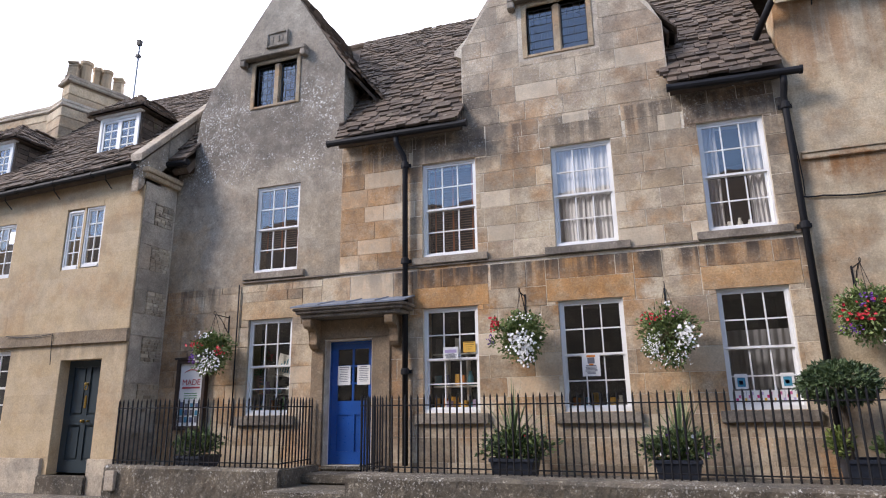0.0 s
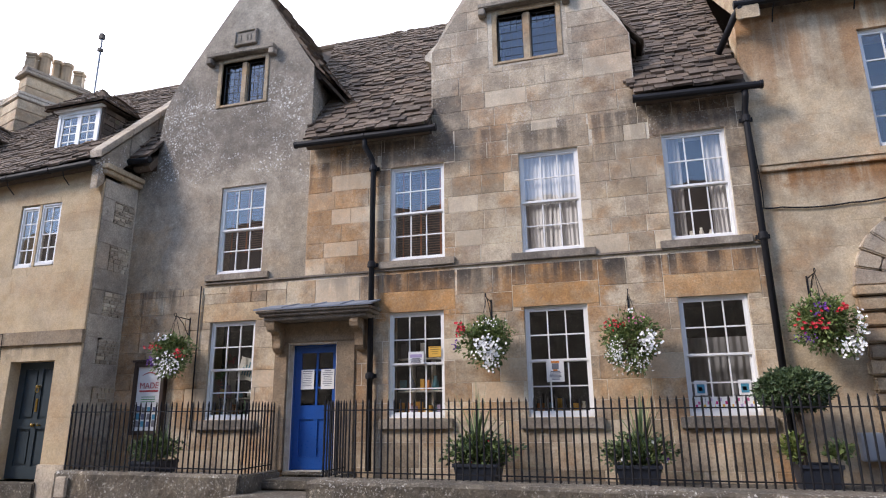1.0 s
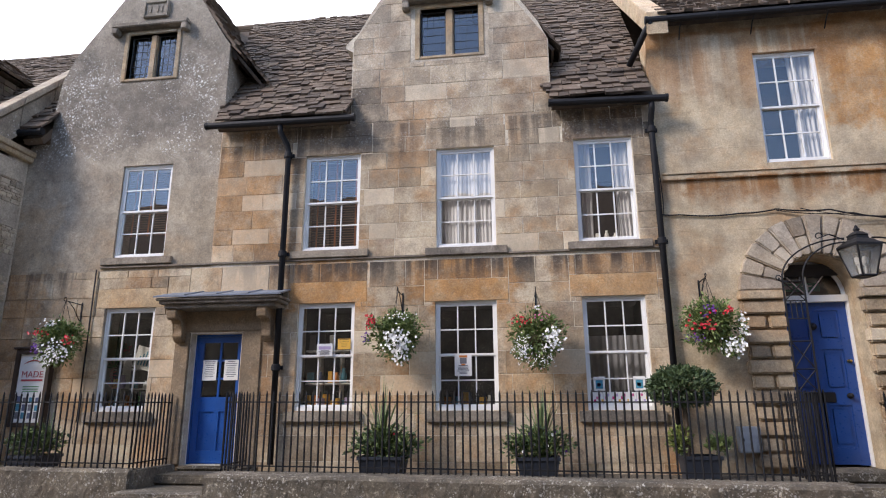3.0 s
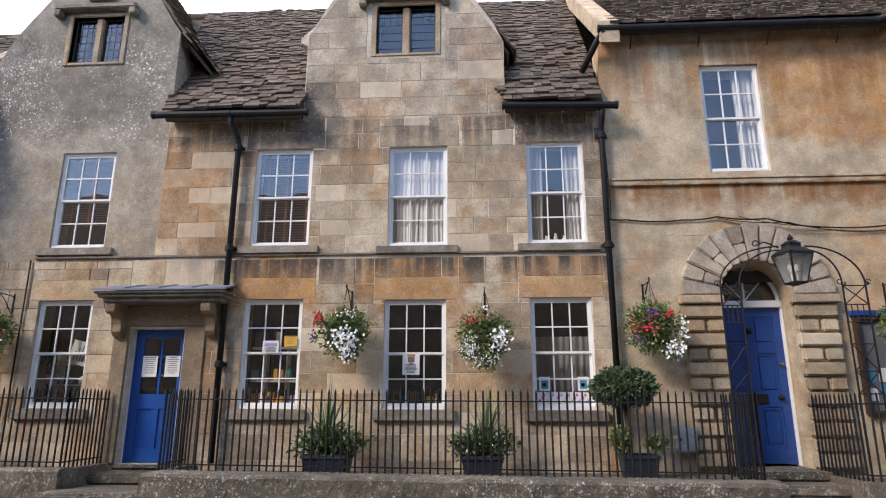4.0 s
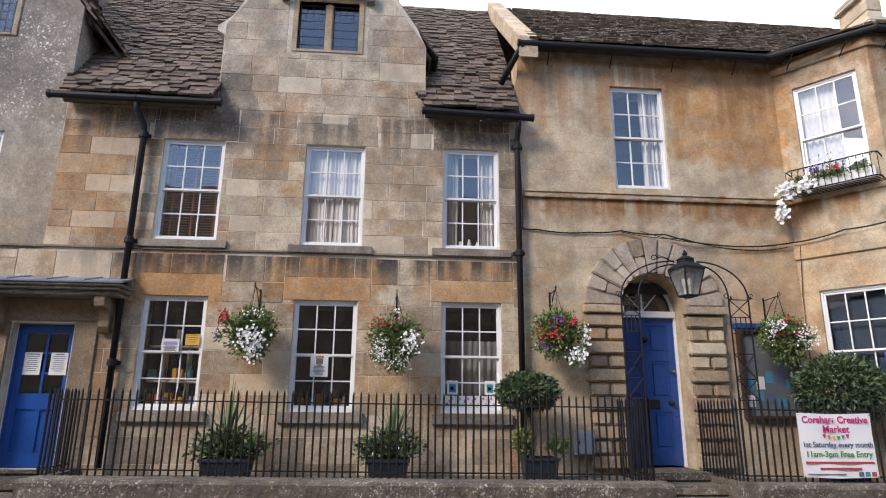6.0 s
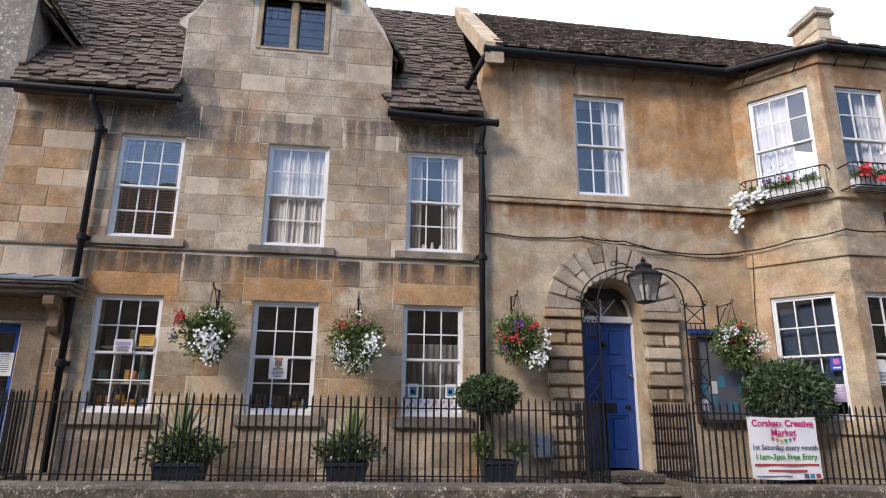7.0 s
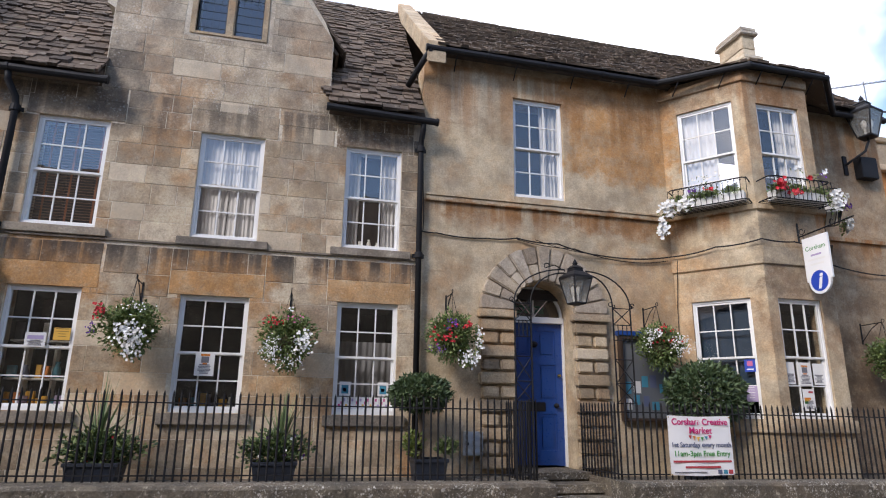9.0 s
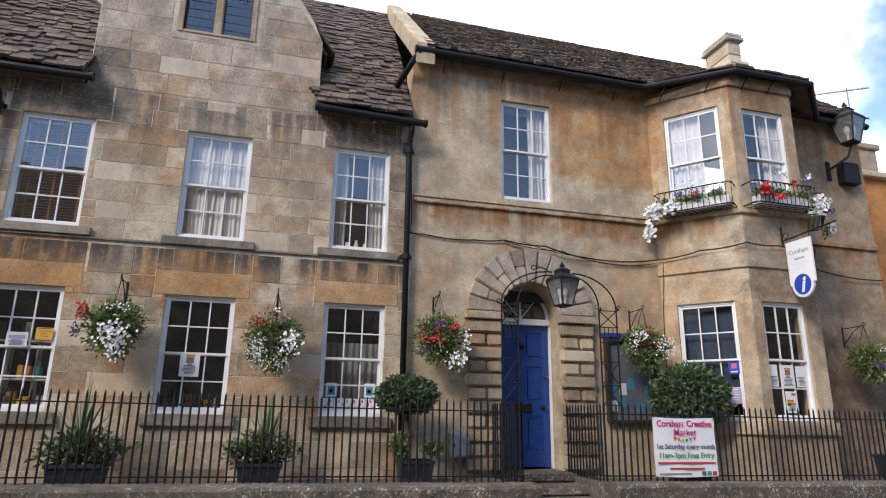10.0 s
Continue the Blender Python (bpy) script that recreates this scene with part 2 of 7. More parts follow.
M_QUOIN = limestone("grey_quoin_stone", (0.42, 0.355, 0.285), (0.50, 0.435, 0.35), 99, 100, 0, 0.6, 0.15, (), 0.0, 0.8, 5.0)
M_SILL = limestone("grey_sill_stone", (0.11, 0.094, 0.078), (0.19, 0.163, 0.132), 99, 100, 0, 0.5, 0.1, (), 0.0, 0.5, 8.0)
M_DRESS = limestone("dressed_stone", (0.43, 0.325, 0.205), (0.51, 0.405, 0.275), 99, 100, 0, 0.2, 0.5, (), 0.0, 0.8, 21.0)
M_RUSTY = limestone("rusty_window_stone", (0.33, 0.235, 0.135), (0.42, 0.32, 0.20), 99, 100, 0, 0.35, 0.6, (), 0.0, 0.3, 27.0)
M_RUBBLE = limestone("pale_rubble_stone", (0.46, 0.38, 0.28), (0.60, 0.52, 0.41), 99, 100, 0, 0.3, 0.3, (), 0.0, 0.9, 23.0)
# Brown stain, with the shade under the hood also put into the dark base.
M_HOODSTONE = limestone("stained_shaded_doorcase_stone", (0.20, 0.14, 0.085), (0.29, 0.205, 0.125), 99, 100, 0, 0.0, 0.25, (), 0.0, 0.6, 25.0, ((-6, -3.5, 0.6, 1.7, 0.7, DUN),))
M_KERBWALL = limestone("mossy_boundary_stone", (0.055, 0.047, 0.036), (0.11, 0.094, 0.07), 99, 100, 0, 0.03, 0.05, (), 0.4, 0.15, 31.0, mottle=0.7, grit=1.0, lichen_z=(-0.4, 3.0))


def slate_stone():
    k = Nodes("stone_roof_slate", 0.92)
    a = k.math("FRACT", k.math("ADD", k.each(), k.island()))
    n, f = k.noise(2.2, 5, 0.7), k.noise(26, 4, 0.7)
    c = k.mix(a, (0.036, 0.025, 0.018), (0.145, 0.102, 0.071))
    c = k.mix(k.math("MULTIPLY", k.step(n, 0.42, 0.66), 0.45), c, (0.125, 0.092, 0.064))
    c = k.mix(k.math("MULTIPLY", k.step(k.noise(7, 4, 0.7), 0.58, 0.70), 0.55), c, (0.29, 0.25, 0.20))
    c = k.mix(k.math("MULTIPLY", k.step(k.noise(5, 4, 0.7, shift=(8, 1, 1)), 0.62, 0.72), 0.5), c, (0.10, 0.11, 0.045))
    k.bump(k.math("ADD", f, n), 0.6, 0.012)
    return k.done(c)


def asphalt():
    k = Nodes("worn_asphalt", 0.9)
    n, f = k.noise(0.6, 4), k.noise(90, 3)
    c = k.mix(n, (0.045, 0.045, 0.046), (0.075, 0.073, 0.07))
    c = k.mix(k.math("MULTIPLY", f, 0.4), c, (0.12, 0.118, 0.112))
    k.bump(f, 0.5, 0.006)
    return k.done(c)


def glass():
    k = Nodes("window_glass", 0.02)
    t, out = k.t, k.t.nodes["Material Output"]
    fres, clear, gloss, mix = k.add("ShaderNodeFresnel"), k.add("ShaderNodeBsdfTransparent"), k.add("ShaderNodeBsdfGlossy"), k.add("ShaderNodeMixShader")
    fres.inputs["IOR"].default_value = 2.4
    clear.inputs["Color"].default_value = (0.86, 0.89, 0.88, 1)
    gloss.inputs["Roughness"].default_value = 0.015
    bump = k.add("ShaderNodeBump")
    bump.inputs["Strength"].default_value, bump.inputs["Distance"].default_value = 0.06, 0.02
    t.links.new(k.noise(3.0, 1), bump.inputs["Height"])
    t.links.new(bump.outputs[0], gloss.inputs["Normal"])
    t.links.new(fres.outputs[0], mix.inputs[0])
    t.links.new(clear.outputs[0], mix.inputs[1])
    t.links.new(gloss.outputs[0], mix.inputs[2])
    t.links.new(mix.outputs[0], out.inputs["Surface"])
    return k.m


def cloth(name, col, fold=9.0):
    k = Nodes(name, 0.95)
    n = k.noise(60, 3)
    c = k.mix(n, tuple(q * 0.85 for q in col), col)
    k.bump(n, 0.2, 0.002)
    return k.done(c)


def leaf(name, a, b):
    k = Nodes(name, 0.55)
    c = k.mix(k.island(), a, b)
    k.bsdf.inputs["Subsurface Weight"].default_value = 0.0
    return k.done(k.mix(k.math("MULTIPLY", k.noise(14, 3), 0.4), c, tuple(0.6 * q for q in a)))


M_SLATE = slate_stone()
M_ROAD = asphalt()
M_GLASS = glass()
M_WHITE = painted("white_gloss_paint", (0.80, 0.80, 0.78), 0.35, 0.04)
M_BLACK = painted("black_iron_paint", (0.012, 0.012, 0.014), 0.6, 0.05)
M_BLACK.node_tree.nodes["Principled BSDF"].inputs["Specular IOR Level"].default_value = 0.25
M_BLUE = painted("royal_blue_door_paint", (0.011, 0.082, 0.33), 0.30, 0.07, 0.2)
M_NAVY = painted("deep_blue_door_paint", (0.010, 0.055, 0.235), 0.30, 0.07, 0.2)
M_SLATEBLUE = painted("dark_teal_door_paint", (0.028, 0.045, 0.055), 0.4, 0.08)
M_LEAD = painted("grey_lead", (0.17, 0.20, 0.245), 0.55, 0.12)
M_BRASS = painted("aged_brass", (0.55, 0.36, 0.10), 0.3, 0.1, 0, 1.0)
# Near-black plaster: the dimness inside the rooms is put into its colour.
M_INSIDE = painted("dimmed_room_plaster", (0.045, 0.042, 0.046), 0.9, 0.05)
M_DARKWOOD = painted("dark_stained_wood", (0.05, 0.028, 0.018), 0.5, 0.15)
M_PAPER = painted("printed_paper", (0.78, 0.77, 0.74), 0.7, 0.03)
M_INK = painted("grey_print", (0.16, 0.16, 0.18), 0.7, 0.03)
M_TUB = painted("blue_grey_planter_paint", (0.030, 0.038, 0.056), 0.55, 0.12)
M_CURTAIN = cloth("pale_net_curtain", (0.86, 0.86, 0.90))
M_GREYNET = cloth("grey_net_curtain", (0.34, 0.34, 0.37))
M_BLIND = painted("brown_wooden_blind", (0.16, 0.075, 0.035), 0.5, 0.15)


# ---- mesh helpers ----
def box(bm, x0, x1, y0, y1, z0, z1):
    v = [bm.verts.new((x, y, z)) for z in (z0, z1) for y in (y0, y1) for x in (x0, x1)]
    for q in ((0, 2, 3, 1), (4, 5, 7, 6), (0, 1, 5, 4), (2, 6, 7, 3), (0, 4, 6, 2), (1, 3, 7, 5)):
        bm.faces.new([v[i] for i in q])
    return v


def tube(bm, pts, r, n=6, cap=True):
    """A round bar along pts; r is one radius or one for each point."""
    pts = [Vector(p) for p in pts]
    rs = r if isinstance(r, (list, tuple)) else [r] * len(pts)
    rings, side = [], None
    for i, p in enumerate(pts):
        d = (pts[min(i + 1, len(pts) - 1)] - pts[max(i - 1, 0)]).normalized()
        if side is None:
            side = d.orthogonal().normalized()
        side = (side - d * side.dot(d)).normalized()
        up = d.cross(side)
        rings.append([bm.verts.new(p + (side * math.cos(a) + up * math.sin(a)) * rs[i]) for a in [2 * math.pi * j / n for j in range(n)]])
    for a, b in zip(rings, rings[1:]):
        for j in range(n):
            bm.faces.new((a[j], a[(j + 1) % n], b[(j + 1) % n], b[j]))
    if cap:
        bm.faces.new(rings[0][::-1])
        bm.faces.new(rings[-1])


def prism(bm, pts, y0, y1):
    """A convex outline in x and z, from y0 to y1."""
    a, b = [bm.verts.new((x, y0, z)) for x, z in pts], [bm.verts.new((x, y1, z)) for x, z in pts]
    bm.faces.new(a)
    bm.faces.new(b[::-1])
    for i in range(len(pts)):
        j = (i + 1) % len(pts)
        bm.faces.new((a[i], b[i], b[j], a[j]))


def lathe(bm, prof, cx=0, cy=0, n=16):
    """A turned shape from rows of radius and height."""
    rings = [[bm.verts.new((cx + r * math.cos(2 * math.pi * j / n), cy + r * math.sin(2 * math.pi * j / n), z)) for j in range(n)] for r, z in prof]
    for a, b in zip(rings, rings[1:]):
        for j in range(n):
            bm.faces.new((a[j], a[(j + 1) % n], b[(j + 1) % n], b[j]))
    bm.faces.new(rings[0][::-1])
    bm.faces.new(rings[-1])


def part(name, bm, material, parent=None, label="", bevel=0.0, smooth=False):
    """Link a bmesh as one mesh object, under a thing or a part."""
    if bevel:
        bmesh.ops.bevel(bm, geom=bm.edges[:], offset=bevel, segments=2, affect="EDGES", clamp_overlap=True)
    bmesh.ops.recalc_face_normals(bm, faces=bm.faces[:])
    me = bpy.data.meshes.new(name)
    bm.to_mesh(me)
    bm.free()
    me.materials.append(material)
    if smooth:
        me.polygons.foreach_set("use_smooth", [True] * len(me.polygons))
    ob = new(name, me)
    if parent is not None:
        ob.parent = parent
    return tagged(ob, label)


def raw(name, verts, faces, material, parent=None, label=""):
    me = bpy.data.meshes.new(name)
    me.from_pydata(verts, [], faces)
    me.materials.append(material)
    ob = new(name, me)
    if parent is not None:
        ob.parent = parent
    return tagged(ob, label)


def root(name, m, label="", category="", group="", kind=""):
    ob = new(name)
    ob.matrix_world = m
    ob.empty_display_size = 0.1
    return tagged(ob, label, category, group, kind)


def boxes(name, rows, material, parent=None, label="", bevel=0.0):
    bm = bmesh.new()
    for r in rows:
        box(bm, *r)
    return part(name, bm, material, parent, label, bevel)


def pierced(name, outline, holes, y0, y1, material, label="", parent=None):
    """A wall from y0 to y1 with an outline and openings in x and z."""
    bm = bmesh.new()
    for loop in (outline, *holes):
        vs = [bm.verts.new((x, y0, z)) for x, z in loop]
        for i in range(len(vs)):
            bm.edges.new((vs[i - 1], vs[i]))
    bmesh.ops.triangle_fill(bm, use_beauty=True, edges=bm.edges[:])
    got = bmesh.ops.extrude_face_region(bm, geom=bm.faces[:])
    for v in got["geom"]:
        if isinstance(v, bmesh.types.BMVert):
            v.co.y = y1
    ob = part(name, bm, material, parent, label)
    return tagged(ob, kind="structure") if parent is None else ob


def rect(x0, x1, z0, z1):
    return [(x0, z0), (x1, z0), (x1, z1), (x0, z1)]


def cut_rect(r, holes):
    out = [r]
    for hx0, hx1, hz0, hz1 in holes:
        nxt = []
        for x0, x1, z0, z1 in out:
            if hx0 >= x1 or hx1 <= x0 or hz0 >= z1 or hz1 <= z0:
                nxt.append((x0, x1, z0, z1))
                continue
            if x0 < hx0:
                nxt.append((x0, hx0, z0, z1))
            if x1 > hx1:
                nxt.append((hx1, x1, z0, z1))
            if z0 < hz0:
                nxt.append((max(x0, hx0), min(x1, hx1), z0, hz0))
            if z1 > hz1:
                nxt.append((max(x0, hx0), min(x1, hx1), hz1, z1))
        out = nxt
    return out


def clip(poly, planes):
    """Keep of a polygon in x and z what has a*x + b*z <= c for each plane."""
    for a, b, c in planes:
        out = []
        for i in range(len(poly)):
            p, q = poly[i - 1], poly[i]
            dp, dq = a * p[0] + b * p[1] - c, a * q[0] + b * q[1] - c
            if (dp <= 0) != (dq <= 0):
                s = dp / (dp - dq)
                out.append((p[0] + s * (q[0] - p[0]), p[1] + s * (q[1] - p[1])))
            if dq <= 0:
                out.append(q)
        poly = out
        if len(poly) < 3:
            return []
    return poly


def stone_block(poly, y_face, y_back, material, parent, rng, name="stone", edge=0.0045, gap=0.0045):
    cx, cz = sum(p[0] for p in poly) / len(poly), sum(p[1] for p in poly) / len(poly)
    d = rng.uniform(-0.004, 0.001) if edge > 0.003 else 0.0
    verts, n = [], len(poly)
    for y, ins in ((y_back, gap), (y_face + min(0.003, edge), gap), (y_face + d, gap + edge)):
        for x, z in poly:
            ln = max(math.hypot(cx - x, cz - z), 1e-6)
            s = ins * 1.3 / ln
            verts.append((x + (cx - x) * s - cx, y, z + (cz - z) * s - cz))
    faces = [tuple(range(2 * n, 3 * n))]
    for k in (0, n):
        faces += [(k + i, k + (i + 1) % n, k + n + (i + 1) % n, k + n + i) for i in range(n)]
    ob = raw(name, verts, faces, material, parent)
    ob.location = (cx, 0, cz)
    return ob


def ashlar(parent, x0, x1, z0, z1, y, holes, material, seed, heights=(0.27, 0.37), lengths=(0.4, 0.95), planes=(), back=0.014, edge=0.0045, gap=0.0045):
    """Coursed stones on a wall face; each stone is a piece of its own."""
    rng = random.Random(seed)
    z, count = z0, 0
    while z < z1 - 0.08:
        top = min(z + rng.uniform(*heights), z1)
        if z1 - top < 0.12:
            top = z1
        x = x0
        first = rng.uniform(0.3, 0.7)
        while x < x1 - 0.02:
            nx = min(x + (first or rng.uniform(*lengths)), x1)
            first = 0
            if x1 - nx < 0.2:
                nx = x1
            for a, b, c, d in cut_rect((x, nx, z, top), holes):
                if b - a > 0.05 and d - c > 0.03:
                    poly = clip(rect(a, b, c, d), planes)
                    if len(poly) >= 3:
                        stone_block(poly, y, y + back, material, parent, rng, "stone", edge, gap)
                        count += 1
            x = nx
        z = top
    return count


SLATE_SHAPES = []
for _k in range(8):
    _r = random.Random(100 + _k)
    _j = [_r.uniform(-0.04, 0.04) for _ in range(4)]
    _v = [(-0.5, -0.5 + _j[0], 0), (0.5, -0.5 + _j[1], 0), (0.5, 0.5, 0), (-0.5, 0.5, 0), (-0.48, -0.5 + _j[2], 1), (0.48, -0.5 + _j[3], 1), (0.5, 0.5, 1), (-0.5, 0.5, 1)]
    SLATE_SHAPES.append(_v)
SLATE_FACES = [(0, 3, 2, 1), (4, 5, 6, 7), (0, 1, 5, 4), (1, 2, 6, 5), (2, 3, 7, 6), (3, 0, 4, 7)]
SLATE_MESHES = []
for _v in SLATE_SHAPES:
    _me = bpy.data.meshes.new("slate")
    _me.from_pydata(_v, [], SLATE_FACES)
    _me.materials.append(M_SLATE)
    SLATE_MESHES.append(_me)


def slates(parent, el, er, rr, rl, seed, e0=0.20, e1=0.10, wide=(0.17, 0.36), limit=280, thick=0.024):
    """Courses of stone slates from the eave el-er up to rl-rr; the lowest are pieces, the rest one mesh."""
    rng = random.Random(seed)
    el, er, rr, rl = Vector(el), Vector(er), Vector(rr), Vector(rl)
    run = ((rl + rr) / 2 - (el + er) / 2).length
    v, made, verts, faces = 0.0, 0, [], []
    while v < run - 0.03:
        e = e0 + (e1 - e0) * v / run
        a, b = el.lerp(rl, v / run), er.lerp(rr, v / run)
        u = b - a
        width = u.length
        if width < 0.05:
            break
        u.normalize()
        up = ((rl + rr) / 2 - (el + er) / 2).normalized()
        n = u.cross(up).normalized()
        up = n.cross(u)
        x = -rng.uniform(0.0, 0.15)
        scale = 0.6 + 0.4 * e / e0
        while x < width:
            w = rng.uniform(*wide) * scale
            x1 = min(x + w, width)
            x0 = max(x, 0.0)
            if x1 - x0 > 0.03:
                ln = e * 1.55
                tilt = 0.11 + rng.uniform(-0.04, 0.06)
                up2 = (up * math.cos(tilt) - n * math.sin(tilt)).normalized()
                n2 = (n * math.cos(tilt) + up * math.sin(tilt)).normalized()
                th = thick * rng.uniform(0.8, 2.0) * scale
                c = a + u * ((x0 + x1) / 2) + up * (ln / 2 - 0.02 + rng.uniform(-0.035, 0.03)) + n * (0.012 + ln * 0.05 + rng.uniform(0, 0.008))
                m = Matrix((u * (x1 - x0 - 0.006), up2 * ln, n2 * th)).transposed().to_4x4()
                m.translation = c
                k = rng.randrange(8)
                if made < limit:
                    ob = new("slate", SLATE_MESHES[k])
                    ob.parent = parent
                    ob.matrix_local = m
                    made += 1
                else:
                    base = len(verts)
                    verts += [tuple(m @ Vector(p)) for p in SLATE_SHAPES[k]]
                    faces += [tuple(base + i for i in f) for f in SLATE_FACES]
            x += w
        v += e
    if verts:
        tagged(raw("upper_slates", verts, faces, M_SLATE, parent), kind="stuff")


def roof_slab(name, quads, label, thick=0.12):
    """The boarding under the slates: each quad with a depth below it."""
    bm = bmesh.new()
    for quad in quads:
        p = [Vector(q) for q in quad]
        nrm = (p[1] - p[0]).cross(p[-1] - p[0]).normalized()
        a, b = [bm.verts.new(q) for q in p], [bm.verts.new(q - nrm * thick) for q in p]
        bm.faces.new(a)
        bm.faces.new(b[::-1])
        for i in range(len(p)):
            j = (i + 1) % len(p)
            bm.faces.new((a[i], b[i], b[j], a[j]))
    return tagged(part(name, bm, M_SLATE, None, label), kind="structure")

# ---- setting: ground ----
FY = 9.3          # face of the main front
CY = 8.48         # face of the cottage that stands forward
PAVE, FLOOR = 0.33, 0.72


def rail_y(x):
    return 8.145 - 0.024 * x


def rail_z(x):
    return 0.775 - 0.006 * x


ground = tagged(boxes("road", [(-400, 400, -400, 400, 0.0, 0.2)], M_ROAD, None, "dark grey worn asphalt road of a village street"), kind="structure")
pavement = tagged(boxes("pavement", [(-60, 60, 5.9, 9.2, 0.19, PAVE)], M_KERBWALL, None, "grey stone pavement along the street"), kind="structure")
tagged(boxes("pavement_far", [(-60, 60, -4.3, -2.6, 0.19, PAVE)], M_KERBWALL, None, "grey stone pavement across the street"), kind="structure")
tagged(boxes("kerb", [(-60, 60, 5.74, 5.9, 0.18, PAVE + 0.012)], M_SILL, None, "grey stone kerb with a worn edge", 0.015), kind="structure")
tagged(boxes("forecourt", [(-8.77, -5.6, 8.3, 9.6, 0.3, FLOOR), (-4.2, 3.42, 8.1, 9.6, 0.3, FLOOR - 0.02), (4.62, 11.3, 7.9, 9.6, 0.3, FLOOR - 0.05)], M_KERBWALL, None,
             "raised stone forecourt behind the railings"), kind="structure")

# ---- setting: main front ----
W_UP = [(-6.90, -5.98, 4.04, 5.69), (-3.60, -2.66, 4.03, 5.67), (-1.41, -0.48, 4.00, 5.66), (0.77, 1.66, 4.01, 5.69)]
W_LO = [(-6.90, -6.02, 1.56, 3.20), (-3.60, -2.69, 1.56, 3.19), (-1.43, -0.50, 1.555, 3.165), (0.76, 1.67, 1.55, 3.18)]
GW = [(-7.10, -6.17, 7.38, 8.27), (-1.68, -0.68, 7.36, 8.26)]
DOOR1 = (-5.34, -4.50, 0.775, 2.75)

wall_1 = pierced("wall_1", [(-8.77, 0.3), (-5.45, 0.3), (-5.45, 3.84), (-5.13, 3.84), (-5.13, 7.92), (-5.24, 8.07), (-6.43, 9.98), (-6.54, 10.08), (-6.67, 9.98), (-8.16, 7.88), (-8.34, 7.44), (-8.4, 6.9), (-8.4, 6.2), (-8.77, 6.2)],
                 [rect(*W_UP[0]), rect(*W_LO[0]), rect(*GW[0])], FY + 0.012, FY + 0.4, M_GABLE, "grey weathered stone gable wall with pale lichen spots")
wall_2 = pierced("wall_2", [(-5.45, 0.3), (2.0, 0.3), (2.0, 6.2), (0.46, 6.2), (0.46, 7.5), (0.3, 7.86), (-0.02, 8.36), (-1.17, 10.1), (-1.26, 10.2), (-1.35, 10.1), (-2.5, 8.38), (-2.75, 7.92), (-2.98, 7.70), (-2.98, 7.62), (-2.86, 7.55), (-2.86, 6.2), (-5.13, 6.2), (-5.13, 3.84), (-5.45, 3.84)],
                 [rect(*r) for r in W_UP[1:] + W_LO[1:]] + [rect(*GW[1]), rect(*DOOR1)], FY + 0.004, FY + 0.4, M_MORTAR,
                 "honey limestone ashlar front with orange iron stains and a grey gable")
HOLES2 = W_UP[1:] + W_LO[1:] + [(DOOR1[0] - 0.02, DOOR1[1] + 0.02, 0.4, DOOR1[3] + 0.02)]
LINTELS = [(q[0] - 0.17, q[1] + 0.19, q[3], q[3] + h_) for q, h_ in [(W_UP[1], 0.3), (W_UP[2], 0.36), (W_UP[3], 0.3), (W_LO[1], 0.33), (W_LO[2], 0.34), (W_LO[3], 0.33)]]
LINTEL_0 = (W_LO[0][0] - 0.17, W_LO[0][1] + 0.19, W_LO[0][3], W_LO[0][3] + 0.32)
HOLES2 += LINTELS
rl_ = random.Random(14)
for q in LINTELS:
    stone_block(rect(*q), FY - 0.002, FY + 0.014, M_LINTEL if q[3] < 4 else M_ASHLAR, wall_2, rl_, "lintel")
stone_block(rect(*LINTEL_0), FY - 0.002, FY + 0.014, M_LINTEL, wall_1, rl_, "lintel")
ashlar(wall_1, -8.77, -5.45, 0.5, 3.82, FY, [W_LO[0], LINTEL_0], M_ASHLAR, 4)
ashlar(wall_2, -5.45, 2.0, 0.5, 3.82, FY, HOLES2, M_ASHLAR, 5, (0.27, 0.38), (0.36, 0.85))
ashlar(wall_2, -5.12, 2.0, 3.9, 6.2, FY, HOLES2, M_ASHLAR, 7, (0.25, 0.36), (0.32, 0.78))
ashlar(wall_2, -2.85, 0.45, 6.2, 10.2, FY, [(-1.84, -0.52, 7.26, 8.42)], M_ASHLAR, 6, (0.25, 0.36), (0.32, 0.78),
       planes=[(-2.44, 1.64, 2.44 * 2.84 + 1.64 * 7.76), (2.55, 1.72, 2.55 * 0.44 + 1.72 * 7.55)])
# ---- setting: house with the arched door and the bay ----
R1 = (3.59, 4.51, 5.12, 6.95)
arch_c, arch_z, arch_r = 4.045, 3.16, 0.52
arch_hole = [(arch_c - arch_r, 0.72), (arch_c + arch_r, 0.72)] + [(arch_c + arch_r * math.cos(a), arch_z + arch_r * math.sin(a)) for a in [math.pi * i / 16 for i in range(17)]]
BAY = [(6.5, 9.3), (7.4, 8.2), (8.72, 8.2), (9.75, 9.3)]
wall_3 = pierced("wall_3", [(2.0, 0.3), (6.56, 0.3), (6.56, 7.55), (2.0, 7.55)], [rect(*R1), arch_hole], FY, FY + 0.5, M_HOUSE,
                 "smooth ochre limestone house front with orange streaks")
ashlar(wall_3, 2.06, 6.5, 0.5, 4.89, FY - 0.004, [(arch_c - 0.98, arch_c + 0.98, 0.3, 4.1)], M_HOUSE, 61, (0.30, 0.36), (0.7, 1.3), (), 0.014, 0.0015, 0.0012)
ashlar(wall_3, 2.06, 6.5, 5.03, 7.5, FY - 0.004, [R1], M_HOUSE, 62, (0.30, 0.36), (0.7, 1.3), (), 0.014, 0.0015, 0.0012)
